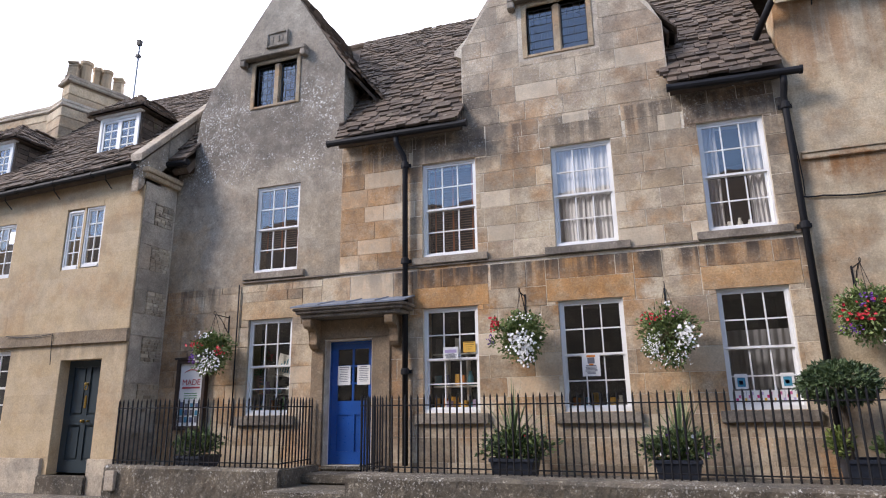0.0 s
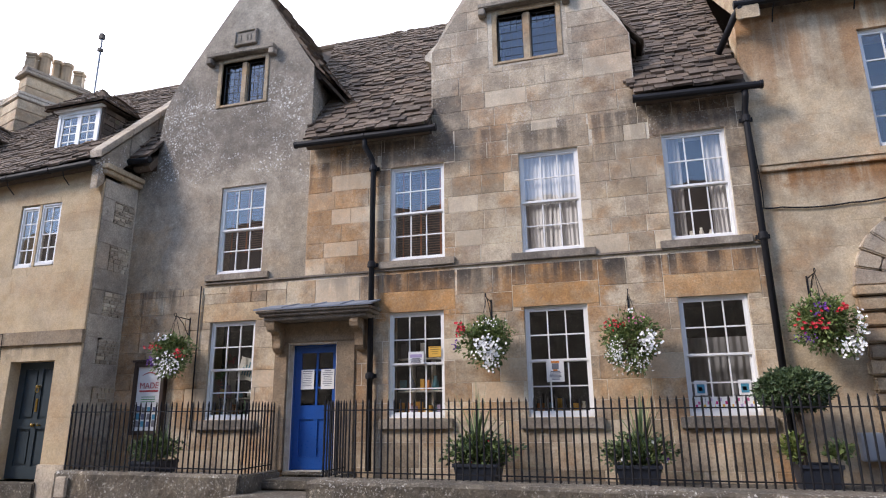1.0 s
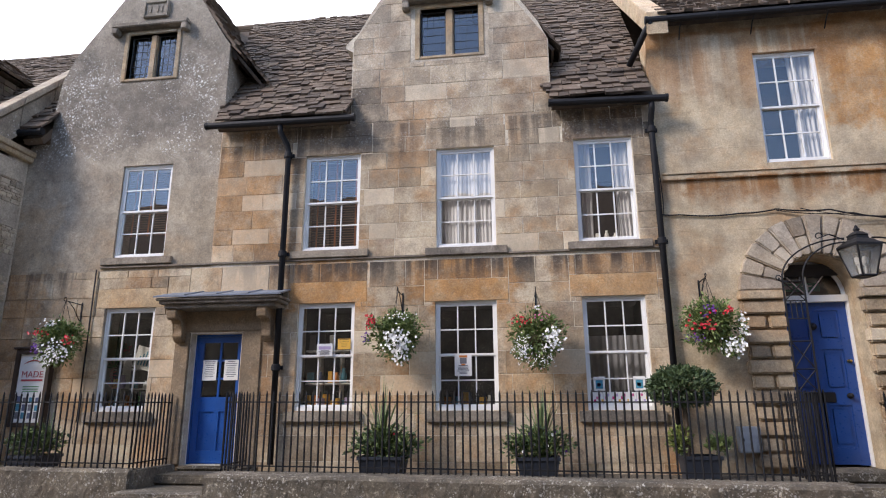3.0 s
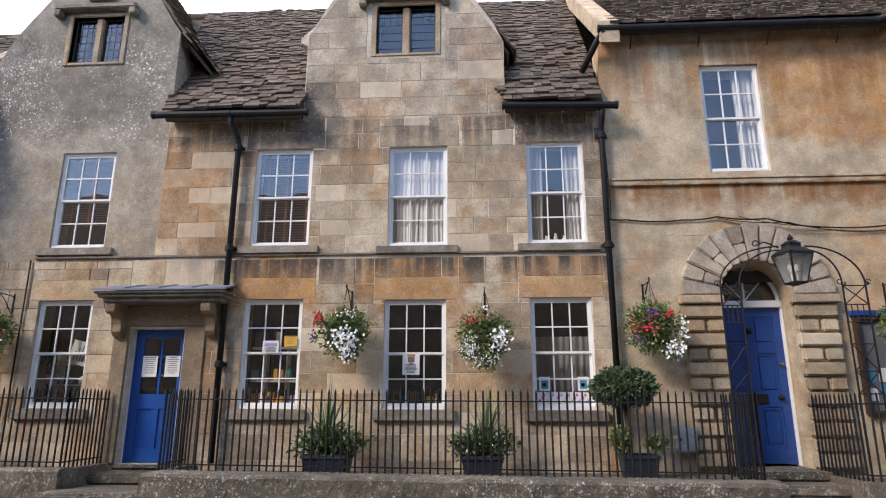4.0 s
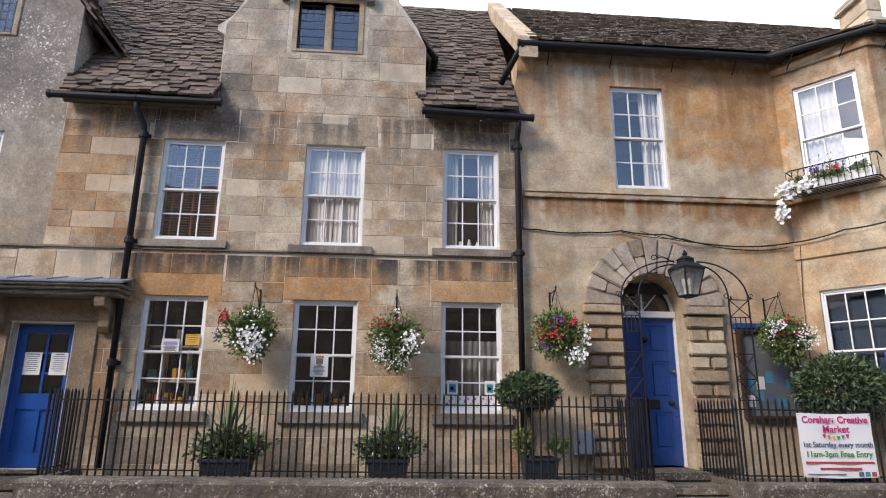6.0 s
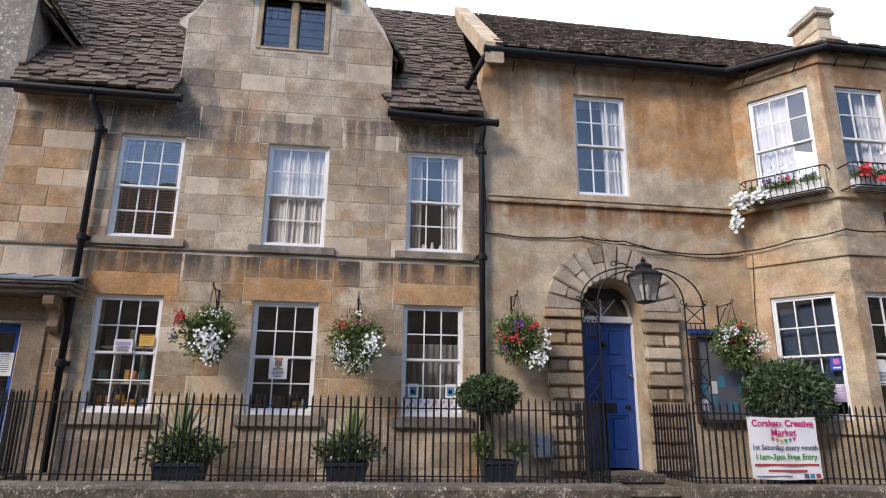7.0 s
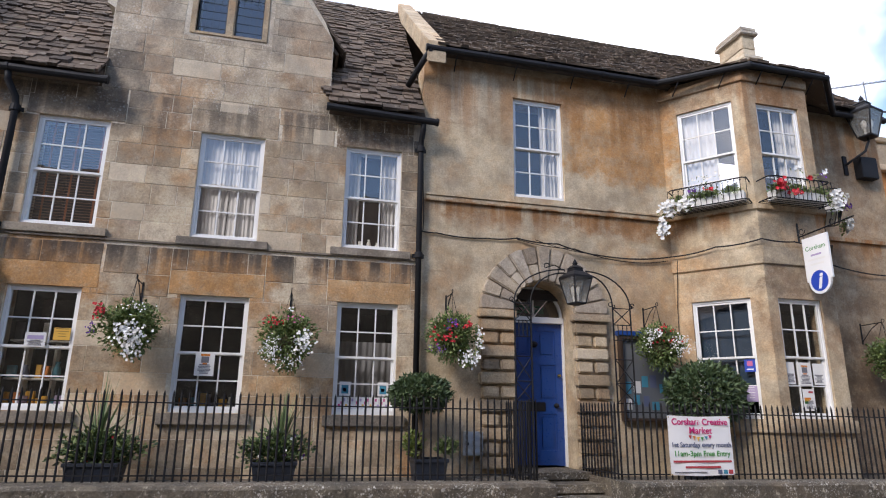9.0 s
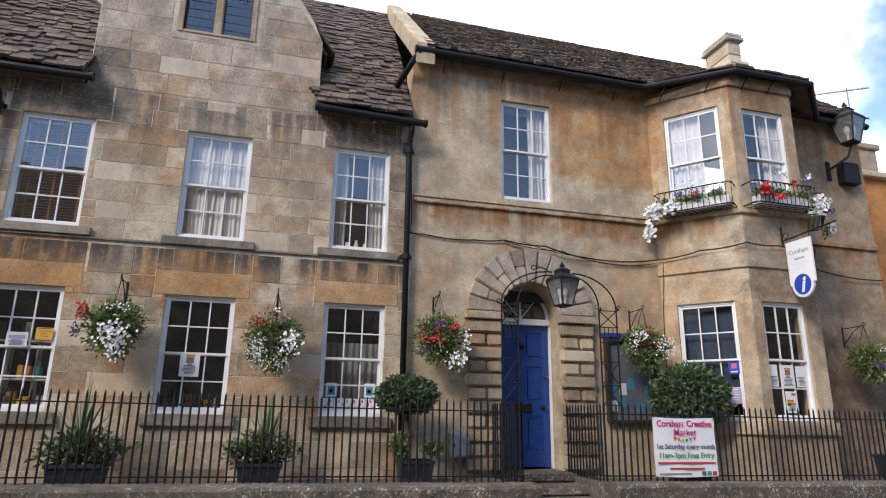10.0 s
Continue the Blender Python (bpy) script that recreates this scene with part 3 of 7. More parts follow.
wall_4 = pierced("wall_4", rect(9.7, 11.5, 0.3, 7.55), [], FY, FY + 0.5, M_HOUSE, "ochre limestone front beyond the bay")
tagged(boxes("wall_5", [(11.2, 11.5, FY + 0.5, 14, 0.3, 7.55)], M_HOUSE, None, "ochre limestone end wall"), kind="structure")


def face_matrix(a, b, z=0.0):
    """x runs from a to b, y into the house, z up."""
    ang = math.atan2(b[1] - a[1], b[0] - a[0])
    return Matrix.Translation((a[0], a[1], z)) @ Matrix.Rotation(ang, 4, "Z")


BAY_HOLES = [[(0.29, 1.22, 5.05, 6.93), (0.26, 1.17, 1.56, 3.45)], [(0.24, 1.12, 5.05, 6.86), (0.19, 1.03, 1.57, 3.43)], []]
for i in range(3):
    a, b = BAY[i], BAY[i + 1]
    ln = math.hypot(b[0] - a[0], b[1] - a[1])
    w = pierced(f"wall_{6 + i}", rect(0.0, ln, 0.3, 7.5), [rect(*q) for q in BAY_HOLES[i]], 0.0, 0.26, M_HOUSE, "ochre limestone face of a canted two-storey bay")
    w.matrix_world = face_matrix(a, b)
    for nm, z0, z1, out in (("trim", 3.98, 4.28, 0.035), ("trim", 4.90, 4.99, 0.05), ("trim", 1.36, 1.55, 0.06), ("trim", 7.25, 7.42, 0.04)):
        t = tagged(boxes(nm, [(-out * 0.4, ln + out * 0.4, -out, 0.02, z0, z1)], M_HOUSE, None, "moulded stone band round the bay", 0.008), kind="structure")
        t.matrix_world = face_matrix(a, b)

bay_deck = bmesh.new()
for z0, z1 in ((0.4, 0.74), (3.52, 3.6), (7.12, 7.2)):
    lo, hi = ([bay_deck.verts.new((x, y, z)) for x, y in [(6.62, 9.66), (7.5, 8.46), (8.62, 8.46), (9.6, 9.66)]] for z in (z0, z1))
    bay_deck.faces.new(lo[::-1])
    bay_deck.faces.new(hi)
    for i in range(4):
        bay_deck.faces.new((lo[i], lo[(i + 1) % 4], hi[(i + 1) % 4], hi[i]))
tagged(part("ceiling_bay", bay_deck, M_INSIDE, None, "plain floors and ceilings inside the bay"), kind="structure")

# bands
tagged(boxes("trim", [(2.06, 6.5, FY - 0.05, FY + 0.01, 4.90, 4.985), (2.06, 6.5, FY - 0.07, FY + 0.01, 4.985, 5.02)], M_HOUSE, None, "moulded stone string course", 0.006), kind="structure")
tagged(boxes("trim", [(9.75, 11.52, FY - 0.05, FY + 0.01, 4.85, 4.98)], M_HOUSE, None, "moulded stone string course", 0.006), kind="structure")
tagged(boxes("trim", [(-7.08, 2.0, FY - 0.03, FY + 0.02, 3.868, 3.902)], M_SILL, None, "thin dark weathered stone string course", 0.005), kind="structure")

# ---- setting: cottage that stands forward ----
C_UP = [(-10.57, -10.16, 4.25, 5.41), (-10.11, -9.66, 4.27, 5.44), (-12.6, -11.9, 4.22, 5.32)]
C_DOOR = (-10.25, -9.30, 0.63, 2.57)
wall_9 = pierced("wall_9", [(-16.5, 0.3), (-8.77, 0.3), (-8.77, 6.05), (-16.5, 5.75)],
                 [rect(-10.58, -9.65, 4.25, 5.44), rect(*C_UP[2]), rect(*C_DOOR), rect(-12.4, -11.52, 1.45, 2.79)], CY, CY + 0.4, M_COTTAGE,
                 "smooth ochre rendered cottage front")
ashlar(wall_9, -13.6, -8.78, 3.08, 5.7, CY - 0.004, [(-10.58, -9.65, 4.25, 5.44), C_UP[2]], M_COTTAGE, 63, (0.32, 0.40), (0.8, 1.5), (), 0.014, 0.0015, 0.0012)
ashlar(wall_9, -13.6, -8.78, 0.91, 2.83, CY - 0.004, [C_DOOR, (-12.4, -11.52, 1.45, 2.79)], M_COTTAGE, 64, (0.32, 0.40), (0.8, 1.5), (), 0.014, 0.0015, 0.0012)
wall_10 = pierced("wall_10", rect(0, 0.82 + 2.5, 0.3, 6.1), [], 0.0, 0.35, M_QUOIN, "grey rubble return wall of the cottage")
wall_10.matrix_world = Matrix.Translation((-8.77, CY + 0.03, 0)) @ Matrix.Rotation(math.pi / 2, 4, "Z") @ Matrix.Translation((0, 0, 0))
tagged(boxes("trim", [(-16.5, -8.74, CY - 0.06, CY + 0.01, 2.84, 3.07)], M_DRESS, None, "plain grey stone band on the cottage", 0.008), kind="structure")
tagged(boxes("plinth", [(-16.5, C_DOOR[0] - 0.12, CY - 0.05, CY + 0.01, 0.3, 0.90), (C_DOOR[1] - 0.02, -8.76, CY - 0.05, CY + 0.01, 0.3, 0.90)], M_QUOIN, None, "rough grey stone plinth", 0.01), kind="structure")
rq = random.Random(9)
# long-and-short quoins with rubble panels between, on the return face
z, big = 0.42, True
while z < 5.75:
    hgt = rq.uniform(0.34, 0.46) if big else rq.uniform(0.42, 0.6)
    hgt = min(hgt, 5.9 - z)
    if big:
        q = boxes("quoin", [(-8.84, -8.754, CY + 0.033, CY + 0.78, z + 0.002, z + hgt - 0.002)], M_QUOIN, wall_10, "", 0.004)
        q.matrix_parent_inverse = wall_10.matrix_world.inverted()
    else:
        q = boxes("quoin", [(-8.84, -8.755, CY + 0.033, CY + 0.3, z + 0.002, z + hgt - 0.002)], M_QUOIN, wall_10, "", 0.004)
        q.matrix_parent_inverse = wall_10.matrix_world.inverted()
        zz = z
        while zz < z + hgt - 0.03:
            hh = min(rq.uniform(0.045, 0.095), z + hgt - zz)
            yy = CY + 0.31
            while yy < CY + 0.76:
                ww = min(rq.uniform(0.07, 0.2), CY + 0.79 - yy)
                s = boxes("stone", [(-8.85, -8.752 + rq.uniform(-0.006, 0.008), yy + 0.006, yy + ww - 0.006, zz + 0.005, zz + hh - 0.005)], M_RUBBLE, wall_10, "", 0.006)
                s.matrix_parent_inverse = wall_10.matrix_world.inverted()
                yy += ww
            zz += hh
    z += hgt
    big = not big
tagged(boxes("trim", [(-8.95, -8.68, CY - 0.06, CY + 0.86, 5.86, 5.95), (-8.95, -8.64, CY - 0.09, CY + 0.9, 5.95, 6.05)], M_DRESS, None, "moulded stone cornice return", 0.012), kind="structure")

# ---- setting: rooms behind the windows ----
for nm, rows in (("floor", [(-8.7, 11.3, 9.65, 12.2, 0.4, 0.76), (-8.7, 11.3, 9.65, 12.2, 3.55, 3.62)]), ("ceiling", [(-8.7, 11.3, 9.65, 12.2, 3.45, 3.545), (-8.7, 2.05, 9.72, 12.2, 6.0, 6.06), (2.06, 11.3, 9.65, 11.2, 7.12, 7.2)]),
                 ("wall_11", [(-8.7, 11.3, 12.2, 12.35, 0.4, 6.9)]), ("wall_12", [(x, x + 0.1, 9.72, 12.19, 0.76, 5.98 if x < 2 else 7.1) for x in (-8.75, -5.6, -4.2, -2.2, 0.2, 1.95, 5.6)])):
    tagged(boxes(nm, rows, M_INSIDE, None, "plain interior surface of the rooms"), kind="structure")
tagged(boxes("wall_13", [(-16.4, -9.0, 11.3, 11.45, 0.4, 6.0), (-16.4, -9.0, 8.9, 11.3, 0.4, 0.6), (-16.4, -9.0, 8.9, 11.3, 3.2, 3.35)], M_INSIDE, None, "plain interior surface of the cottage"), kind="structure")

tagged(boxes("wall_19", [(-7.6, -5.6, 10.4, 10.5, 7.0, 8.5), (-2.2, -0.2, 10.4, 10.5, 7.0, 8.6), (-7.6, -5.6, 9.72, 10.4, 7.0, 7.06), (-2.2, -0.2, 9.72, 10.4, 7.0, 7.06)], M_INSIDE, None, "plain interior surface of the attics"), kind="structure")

# ---- setting: far side of the street, behind the camera ----
# These fronts take the darkest stone, so their own shade is in the colour.
tagged(boxes("wall_14", [(-45, 45, -4.9, -4.3, 0.2, 7.6)], M_KERBWALL, None, "plain stone fronts across the street, darkened for shade"), kind="structure")
roof_slab("roof_far", [[(-45, -4.1, 7.5), (45, -4.1, 7.5), (45, -8.0, 10.95), (-45, -8.0, 10.95)], [(-45, -8.0, 10.95), (45, -8.0, 10.95), (45, -12, 7.5), (-45, -12, 7.5)]], "stone slate roof across the street")

# ---- roofs ----
RZ = 10.34
M1 = (RZ - 6.27) / 3.22
roof_1 = roof_slab("roof_1", [[(x0, y, 6.22 + (y - 9.08) * M1), (x1, y, 6.22 + (y - 9.08) * M1), (x1, 12.3, RZ - 0.05), (x0, 12.3, RZ - 0.05)]
                              for x0, x1, y in ((-8.75, -8.4, 9.08), (-8.4, -5.12, 9.75), (-5.12, -2.87, 9.08), (-2.87, 0.45, 9.75), (0.45, 2.0, 9.08))]
                   + [[(-9.2, 12.3, RZ - 0.05), (2.0, 12.3, RZ - 0.05), (2.0, 15.5, 6.2), (-9.2, 15.5, 6.2)]], "steep stone slate roof, brown and mossy")
slates(roof_1, (-5.1, 9.02, 6.24), (-2.84, 9.02, 6.24), (-2.4, 12.28, RZ), (-6.2, 12.28, RZ), 1, 0.16, 0.075, (0.11, 0.30), 200, 0.03)
slates(roof_1, (0.42, 9.02, 6.24), (1.96, 9.02, 6.24), (2.05, 12.28, RZ), (-1.0, 12.28, RZ), 2, 0.16, 0.075, (0.11, 0.30), 140, 0.03)
slates(roof_1, (-8.74, 9.02, 6.36), (-8.3, 9.02, 6.36), (-8.3, 11.0, 8.9), (-8.74, 11.0, 8.9), 3, 0.2, 0.13, limit=30)
# gable roofs run back from the front
for nm, xl, zl, xa, za, xr, zr, sd in (("roof_2", -8.36, 7.25, -6.53, 9.98, -5.02, 7.68, 11), ("roof_3", -2.84, 7.62, -1.26, 10.08, 0.56, 7.36, 12)):
    y0, y1 = FY + 0.1, 12.3
    rf = roof_slab(nm, [[(xr, y0, zr), (xr, y1, zr), (xa, y1, za), (xa, y0, za)], [(xl, y1, zl), (xl, y0, zl), (xa, y0, za), (xa, y1, za)]], "stone slate roof of a gable", 0.05)
    slates(rf, (xr + 0.03, y0 - 0.08, zr + 0.02), (xr + 0.03, y1, zr + 0.02), (xa, y1, za + 0.03), (xa, y0 - 0.08, za + 0.03), sd, 0.18, 0.13, limit=130)
    slates(rf, (xl, y1, zl + 0.02), (xl, y0, zl + 0.02), (xa, y0, za + 0.03), (xa, y1, za + 0.03), sd + 5, 0.18, 0.13, limit=130)
sweep = roof_slab("roof_7", [[(-5.08, 9.36, 7.84), (-4.5, 9.8, 7.12), (-4.5, 9.9, 7.12), (-5.1, 10.75, 7.95)]], "stone slate sweep beside the gable", 0.05)
slates(sweep, (-4.46, 9.76, 7.14), (-4.46, 9.95, 7.14), (-5.1, 10.9, 8.0), (-5.1, 9.33, 8.0), 19, 0.12, 0.10, (0.12, 0.26), 60)
for nm, x, zt in (("wall_15", -5.2, 7.66), ("wall_16", 0.40, 7.4), ("wall_17", -2.88, 7.6), ("wall_18", -8.38, 7.2)):
    tagged(boxes(nm, [(x, x + 0.06, FY + 0.2, 11.0, 6.1, zt)], M_GABLE, None, "grey weathered stone cheek of a gable"), kind="structure")

EZ3 = 7.56
roof_4 = roof_slab("roof_4", [[(2.1, 9.08, EZ3 - 0.02), (11.55, 9.08, EZ3 - 0.02), (11.55, 12.3, 10.42), (2.1, 12.3, 10.42)],
                              [(2.1, 12.3, 10.42), (11.55, 12.3, 10.42), (11.55, 15.6, 7.5), (2.1, 15.6, 7.5)]], "long stone slate roof, brown with pale lichen")
slates(roof_4, (2.15, 9.02, EZ3), (11.55, 9.02, EZ3), (11.55, 12.3, 10.46), (2.15, 12.3, 10.46), 21, 0.125, 0.08, (0.12, 0.28), 290, 0.026)
PEAK = (8.2, 10.3, 8.45)
EB = [(6.25, 9.15, EZ3 - 0.02), (7.46, 8.06, EZ3 - 0.03), (9.04, 8.07, EZ3 - 0.03), (10.3, 9.15, EZ3 - 0.02)]
roof_5 = roof_slab("roof_5", [[EB[i], EB[i + 1], PEAK] for i in range(3)], "hipped stone slate roof over the bay", 0.06)
for i in range(3):
    slates(roof_5, EB[i], EB[i + 1], PEAK, PEAK, 30 + i, 0.15, 0.10, (0.14, 0.28), 90)
roof_6 = roof_slab("roof_6", [[(-16.5, 8.32, 5.72), (-8.8, 8.32, 6.03), (-8.8, 11.5, 9.37), (-16.5, 11.5, 9.37)], [(-16.5, 11.5, 9.37), (-8.8, 11.5, 9.37), (-8.8, 14.5, 6), (-16.5, 14.5, 6)]],
                   "stone slate cottage roof, grey brown and uneven")
slates(roof_6, (-16.5, 8.26, 5.76), (-8.95, 8.26, 6.07), (-8.95, 11.5, 9.42), (-16.5, 11.5, 9.42), 41, 0.15, 0.085, (0.13, 0.30), 290)
# ridge stones
for a, b in (((-7.0, 12.3, RZ + 0.02), (2.0, 12.3, RZ + 0.02)), ((2.1, 12.3, 10.5), (11.5, 12.3, 10.44)), ((-16.5, 11.5, 9.44), (-8.8, 11.5, 9.44))):
    bm = bmesh.new()
    n = int((b[0] - a[0]) / 0.45)
    for i in range(n):
        p, q = Vector(a).lerp(Vector(b), i / n), Vector(a).lerp(Vector(b), (i + 1) / n - 0.008)
        dz = random.uniform(-0.006, 0.006)
        tube(bm, [p + Vector((-0.02, 0, dz - 0.03)), q + Vector((0.02, 0, dz - 0.03))], 0.08, 8)
    tagged(part("ridge", bm, M_SLATE, None, "rounded stone ridge tiles"), kind="structure")
# raised copings between the roofs
for nm, x0, x1, p, q, mt, low, top in (("coping_1", 1.98, 2.3, (8.98, 7.52), (12.35, 10.62), M_DRESS, -0.30, 0.1), ("coping_2", -8.98, -8.70, (8.28, 6.17), (11.6, 9.66), M_QUOIN, -0.05, 0.1),
                                       ("coping_3", -8.94, -8.77, (8.34, 6.17), (11.6, 9.66), M_GABLE, -0.62, -0.055)):
    bm = bmesh.new()
    n = 5
    for i in range(n):
        ya, yb = p[0] + (q[0] - p[0]) * i / n, p[0] + (q[0] - p[0]) * (i + 1) / n - 0.006
        za, zb = p[1] + (q[1] - p[1]) * i / n, p[1] + (q[1] - p[1]) * (i + 1) / n - 0.006
        vs = []
        for x in (x0, x1):
            for y, zz in ((ya, za), (yb, zb)):
                for d in (low, top):
                    vs.append(bm.verts.new((x, y, zz + d)))
        for f in ((0, 1, 3, 2), (4, 6, 7, 5), (0, 4, 5, 1), (2, 3, 7, 6), (1, 5, 7, 3), (0, 2, 6, 4)):
            bm.faces.new([vs[k] for k in f])
    tagged(part(nm, bm, mt, None, "raised pale stone roof coping", 0.012), kind="structure")

# ---- windows ----
win_no = [0]


def sash_window(m, w, h, cols=3, rows=4, depth=0.05, sill=None, sash=True, label="white painted timber sash window with small panes"):
    """m: x along the wall, y inwards, z up from the opening's lower corner."""
    win_no[0] += 1
    r = root(f"window_{win_no[0]}", m, label, "window", "", "structure")
    f, y = 0.034, depth
    boxes("window_frame", [(0, f, y, y + 0.1, 0, h), (w - f, w, y, y + 0.1, 0, h), (f, w - f, y, y + 0.1, h - 0.04, h), (f, w - f, y - 0.015, y + 0.1, 0, 0.055)], M_WHITE, r, "", 0.003)
    half = [(0.055, h / 2 + 0.01, y + 0.05), (h / 2 - 0.012, h - 0.04, y + 0.015)] if sash else [(0.055, h - 0.04, y + 0.02)]
    rws = rows // 2 if sash else rows
    me = None
    for z0, z1, ys in half:
        st, br = 0.032, 0.0095
        rows_b = [(f, f + st, ys, ys + 0.035, z0, z1), (w - f - st, w - f, ys, ys + 0.035, z0, z1), (f + st, w - f - st, ys, ys + 0.035, z0, z0 + st), (f + st, w - f - st, ys, ys + 0.035, z1 - st, z1)]
        x0, x1, za, zb = f + st, w - f - st, z0 + st, z1 - st
        for i in range(1, cols):
            x = x0 + (x1 - x0) * i / cols
            rows_b.append((x - br, x + br, ys + 0.004, ys + 0.03, za, zb))
        for j in range(1, rws):
            z = za + (zb - za) * j / rws
            rows_b.append((x0, x1, ys + 0.006, ys + 0.028, z - br, z + br))
        s = boxes("sash", rows_b, M_WHITE, r)
        pw, ph = (x1 - x0) / cols, (zb - za) / rws
        if me is None:
            me = bpy.data.meshes.new("pane")
            me.from_pydata([(-pw / 2, 0, -ph / 2), (pw / 2, 0, -ph / 2), (pw / 2, 0, ph / 2), (-pw / 2, 0, ph / 2)], [], [(0, 1, 2, 3)])
            me.materials.append(M_GLASS)
        for i in range(cols):
            for j in range(rws):
                p = new("pane", me)
                p.parent = s
                p.location = (x0 + pw * (i + 0.5), ys + 0.018, za + ph * (j + 0.5))
                p.rotation_euler = (random.uniform(-0.004, 0.004), 0, random.uniform(-0.006, 0.006))
                p.visible_shadow = False
    if sill:
        l, rr, top, th, out = sill
        boxes("window_sill", [(-l, w + rr, -out, depth + 0.06, top - th, top)], M_SILL, r, "dark weathered stone sill", 0.008)
    return r


def on_front(q, y=FY):
    return Matrix.Translation((q[0], y, q[2]))


for q in W_UP:
    sash_window(on_front(q), q[1] - q[0], q[3] - q[2], sill=(0.17, 0.17, -0.002, 0.12, 0.06))
for q in W_LO:
    sash_window(on_front(q), q[1] - q[0], q[3] - q[2], sill=(0.13, 0.14, -0.01, 0.15, 0.07))
sash_window(on_front(R1), R1[1] - R1[0], R1[3] - R1[2])
for i in (0, 1):
    for q in BAY_HOLES[i]:
        sash_window(face_matrix(BAY[i], BAY[i + 1], q[2]) @ Matrix.Translation((q[0], 0, 0)), q[1] - q[0], q[3] - q[2], depth=0.04)
for q in C_UP[:2]:
    sash_window(on_front(q, CY), q[1] - q[0], q[3] - q[2], 2, 4, 0.02, None, False, "white painted casement window with small panes")
sash_window(on_front(C_UP[2], CY), C_UP[2][1] - C_UP[2][0], C_UP[2][3] - C_UP[2][2], 3, 4, 0.02, None, False, "white painted casement window with small panes")
sash_window(on_front((-12.4, 0, 1.45), CY), 0.88, 1.34, depth=0.04)
# stone post between the cottage casements
tagged(boxes("mullion", [(-10.16, -10.11, CY + 0.005, CY + 0.12, 4.26, 5.44)], M_COTTAGE, None, "rendered mullion between two casements"), kind="structure")

M_LEADED = painted("dark_lead_cames", (0.05, 0.055, 0.06), 0.6, 0.1)


def mullioned(q, hood):
    """A two-light stone mullioned window with leaded panes."""
    win_no[0] += 1
    x0, x1, z0, z1 = q
    w, h = x1 - x0, z1 - z0
    r = root(f"window_{win_no[0]}", on_front(q), "two-light stone mullioned window with leaded panes", "window", "", "structure")
    boxes("window_frame", [(-0.09, 0.0, -0.012, 0.2, -0.06, h + 0.07), (w, w + 0.09, -0.012, 0.2, -0.06, h + 0.07), (0.0, w, -0.012, 0.2, h, h + 0.07), (0.0, w, -0.012, 0.2, -0.06, 0.0)], M_RUSTY, r, "rust-stained stone surround", 0.012)
    boxes("mullion", [(w / 2 - 0.065, w / 2 + 0.065, 0.03, 0.2, 0.0, h)], M_RUSTY, r, "", 0.02)
    for a, b in ((0.0, w / 2 - 0.065), (w / 2 + 0.065, w)):
        rows = [(a, a + 0.02, 0.1, 0.13, 0, h), (b - 0.02, b, 0.1, 0.13, 0, h), (a, b, 0.1, 0.13, 0, 0.02), (a, b, 0.1, 0.13, h - 0.02, h)]
        rows += [(a + (b - a) * i / 4 - 0.004, a + (b - a) * i / 4 + 0.004, 0.108, 0.122, 0, h) for i in range(1, 4)]
        rows += [(a, b, 0.108, 0.122, h * j / 6 - 0.004, h * j / 6 + 0.004) for j in range(1, 6)]
        c = boxes("casement", rows, M_LEADED, r)
        pw, ph = (b - a) / 4, h / 6
        me = bpy.data.meshes.new("pane")
        me.from_pydata([(-pw / 2, 0, -ph / 2), (pw / 2, 0, -ph / 2), (pw / 2, 0, ph / 2), (-pw / 2, 0, ph / 2)], [], [(0, 1, 2, 3)])
        me.materials.append(M_GLASS)
        for i in range(4):
            for j in range(6):
                p = new("pane", me)
                p.parent = c
                p.location = (a + pw * (i + 0.5), 0.115, ph * (j + 0.5))
                p.rotation_euler = (random.uniform(-0.02, 0.02), 0, random.uniform(-0.02, 0.02))
                p.visible_shadow = False
    if hood:
        boxes("hood_mould", [(-0.30, w + 0.25, -0.14, 0.01, h + 0.1, h + 0.19), (-0.30, -0.18, -0.14, 0.01, h - 0.03, h + 0.1), (w + 0.13, w + 0.25, -0.14, 0.01, h - 0.03, h + 0.1)], M_SILL, r, "weathered stone hood mould", 0.015)
    return r


mullioned(GW[0], True)
mullioned(GW[1], True)

# ---- gutters and pipes ----
def pipe(name, runs, label, r=0.045, collars=()):
    th = root(name, Matrix.Identity(4), label, "rainwater pipe")
    for pts in runs:
        bm = bmesh.new()
        tube(bm, pts, r, 10)
        part("pipe", bm, M_BLACK, th, "", 0, True)
    for x, y, z in collars:
        bm = bmesh.new()
        lathe(bm, [(r + 0.012, z - 0.05), (r + 0.018, z - 0.04), (r + 0.018, z + 0.04), (r + 0.012, z + 0.05)], x, y, 12)
        box(bm, x - 0.09, x + 0.09, y + 0.03, y + 0.06, z - 0.03, z + 0.03)
        part("collar", bm, M_BLACK, th)
    return th


